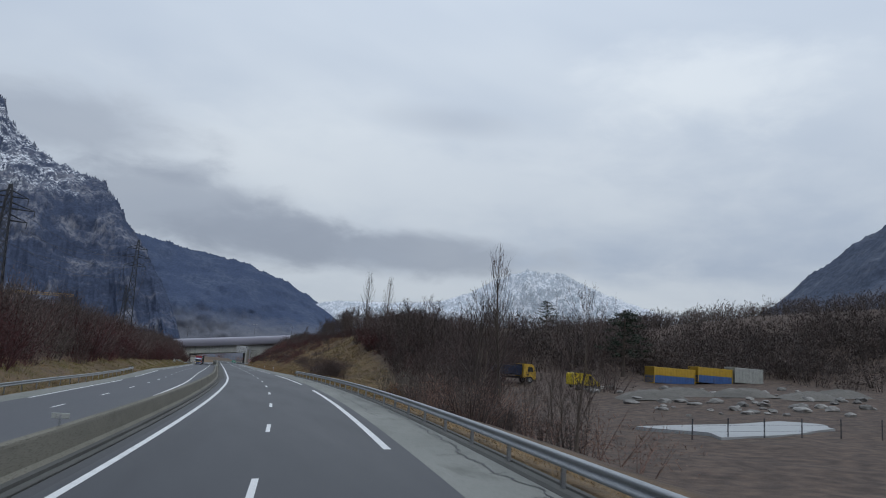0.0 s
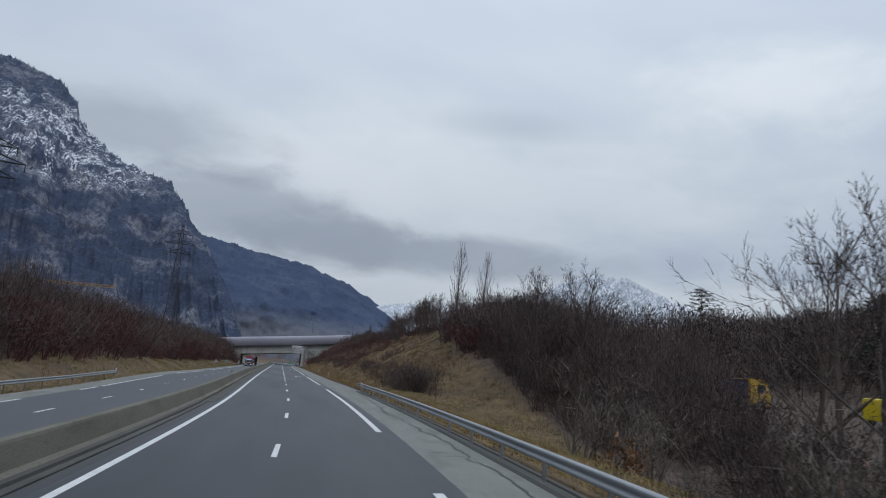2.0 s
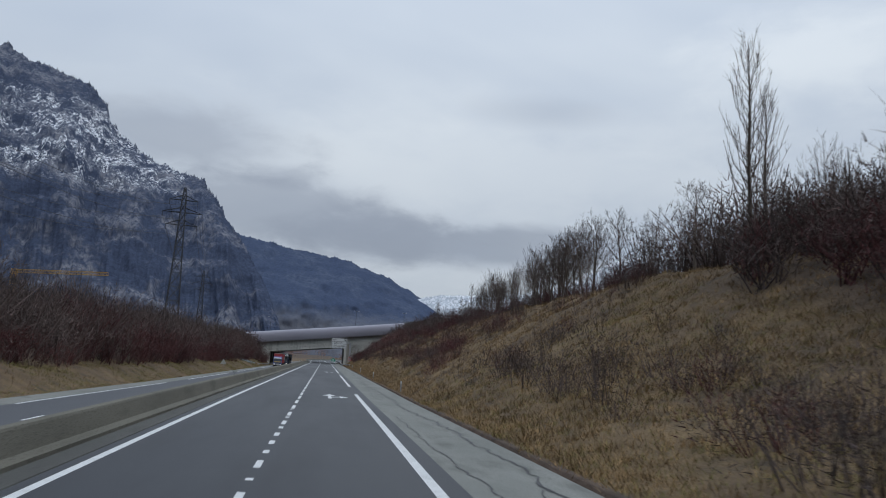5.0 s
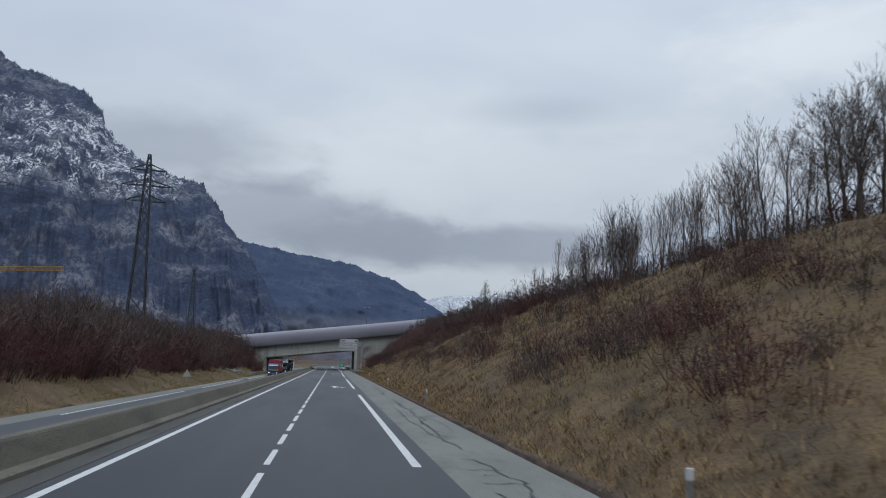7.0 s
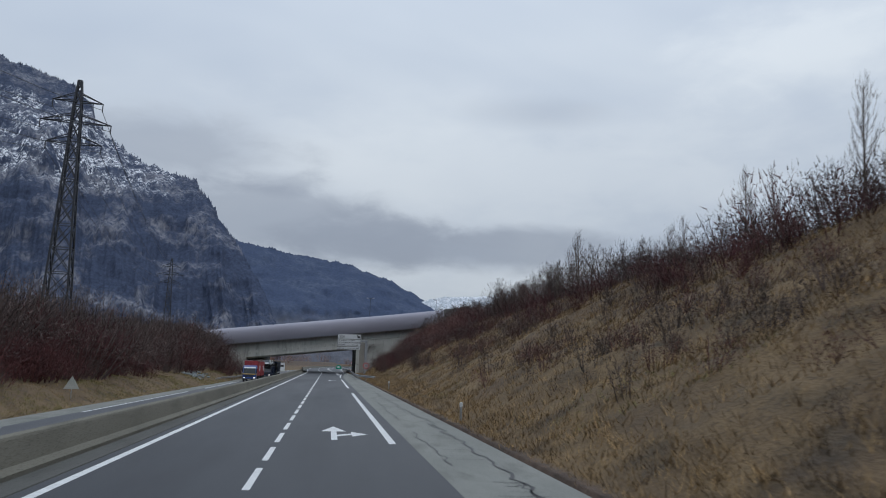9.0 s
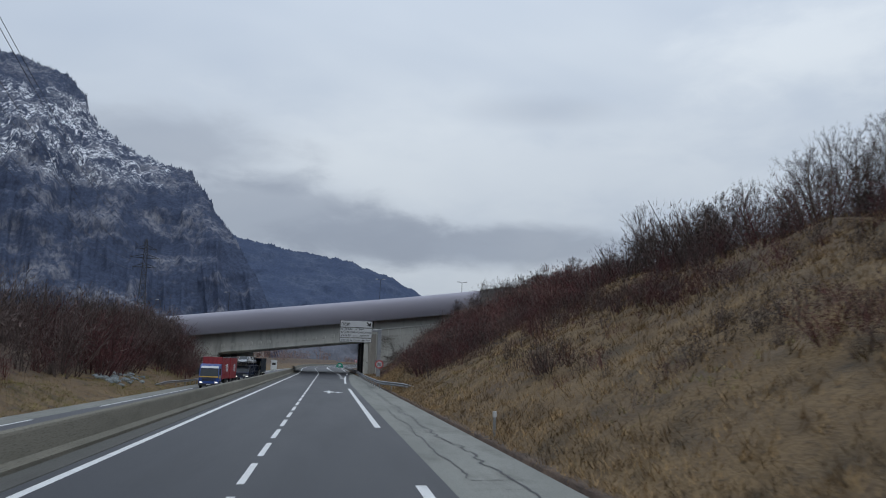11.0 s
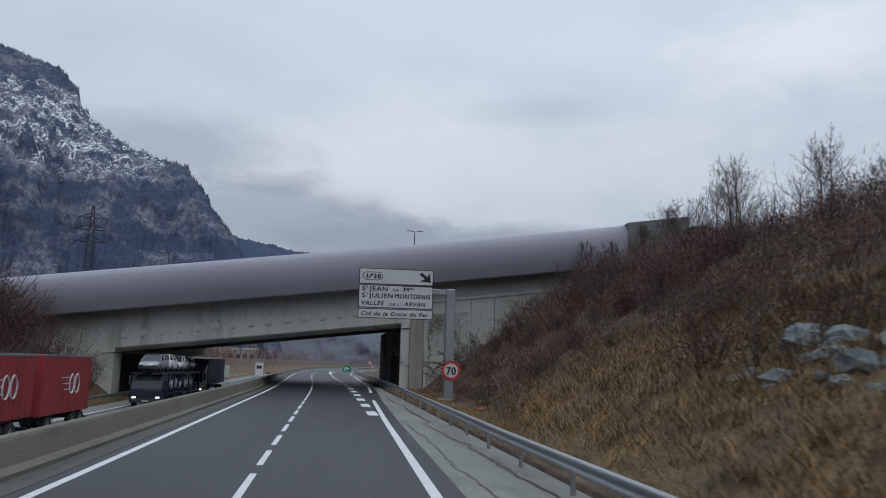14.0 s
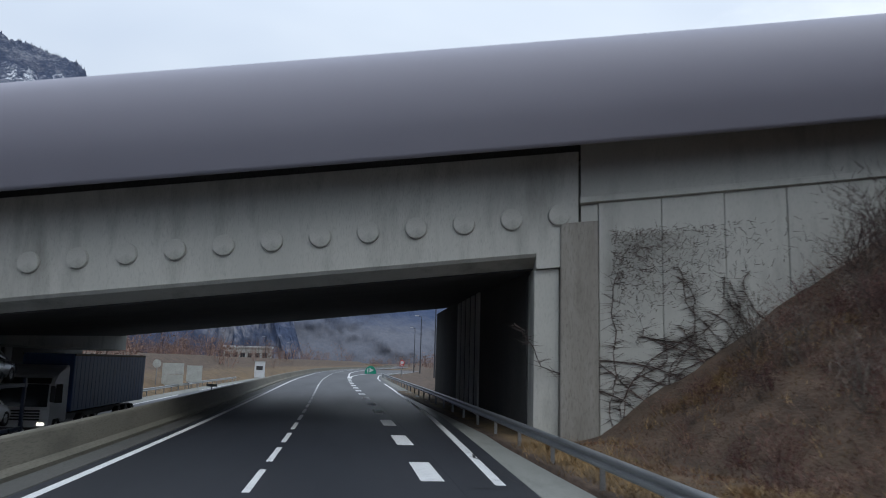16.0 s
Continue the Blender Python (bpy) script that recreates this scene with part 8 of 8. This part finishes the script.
for k in range(1300):
    s = 1.8 + abs(rnd.gauss(0, 2.4))
    a = spot(s, -0.05 - 0.25 * rnd.random(), 7.1 - abs(rnd.gauss(0, 1.7)))
    b = a + Vector((rnd.gauss(0, 1), -abs(rnd.gauss(0, 0.3)), rnd.gauss(-0.4, 0.8))).normalized() * rnd.uniform(0.15, 0.45)
    blade(*twig_, a, b, 0.013)
creeper = tagged(new("creeper", joined("creeper", *wood_, M_TWIG)), "bare brown creeper clinging to the concrete wing wall", "creeper")
mesh_part("twig_mat", joined("twig_mat", *twig_, M_GREY_TWIG), creeper)


# ---------------------------------------------------------------- the bend is banked and climbs a little
CLIMB_Y = np.arange(-60, 161, 1.0)
CLIMB_Z = -np.cumsum(np.interp(CLIMB_Y, [-60, 20, 45, 75, 115, 145], [0.0108, 0.0108, 0.008, 0.004, 0.0035, 0])[::-1])[::-1]


def banking(x, y):
    """Lift of the ground by the road's banking, wider and flatter away from it."""
    u = x - bend(y)
    road_part = np.interp(y, [20, 43, 65, 88, 112, 140, 160], [0.058, 0.056, 0.047, 0.041, 0.033, 0.012, 0])
    yard_part = 0.055 * (1 - ease(y, 150, 340))
    far = ease(u, 20, 45)
    tilt = (road_part * (1 - far) + yard_part * far) * np.clip(u, -45, 190)
    return (tilt + np.interp(y, CLIMB_Y, CLIMB_Z)) * (1 - ease(-u, 120, 500)) * (1 - ease(u, 300, 800))


def lift(ob):
    """Raises one thing, or, for a mesh drawn in world coordinates, each of its points."""
    at = ob.matrix_basis.translation
    if at.length > 1e-6:
        dz = float(banking(at.x, at.y))
        if dz:
            at_new = at.copy()
            at_new.z += dz
            ob.location = at_new
        return
    if ob.type == "MESH" and ob.data.users == 1:
        v = np.empty(len(ob.data.vertices) * 3)
        ob.data.vertices.foreach_get("co", v)
        v = v.reshape(-1, 3)
        v[:, 2] += banking(v[:, 0], v[:, 1])
        ob.data.vertices.foreach_set("co", v.ravel())
        ob.data.update()
    for child in ob.children:
        lift(child)


for ob in [o for o in scene.objects if o.parent is None and o.type in {"MESH", "EMPTY"} and not o.name.startswith(("mountain", "power_line"))]:
    lift(ob)
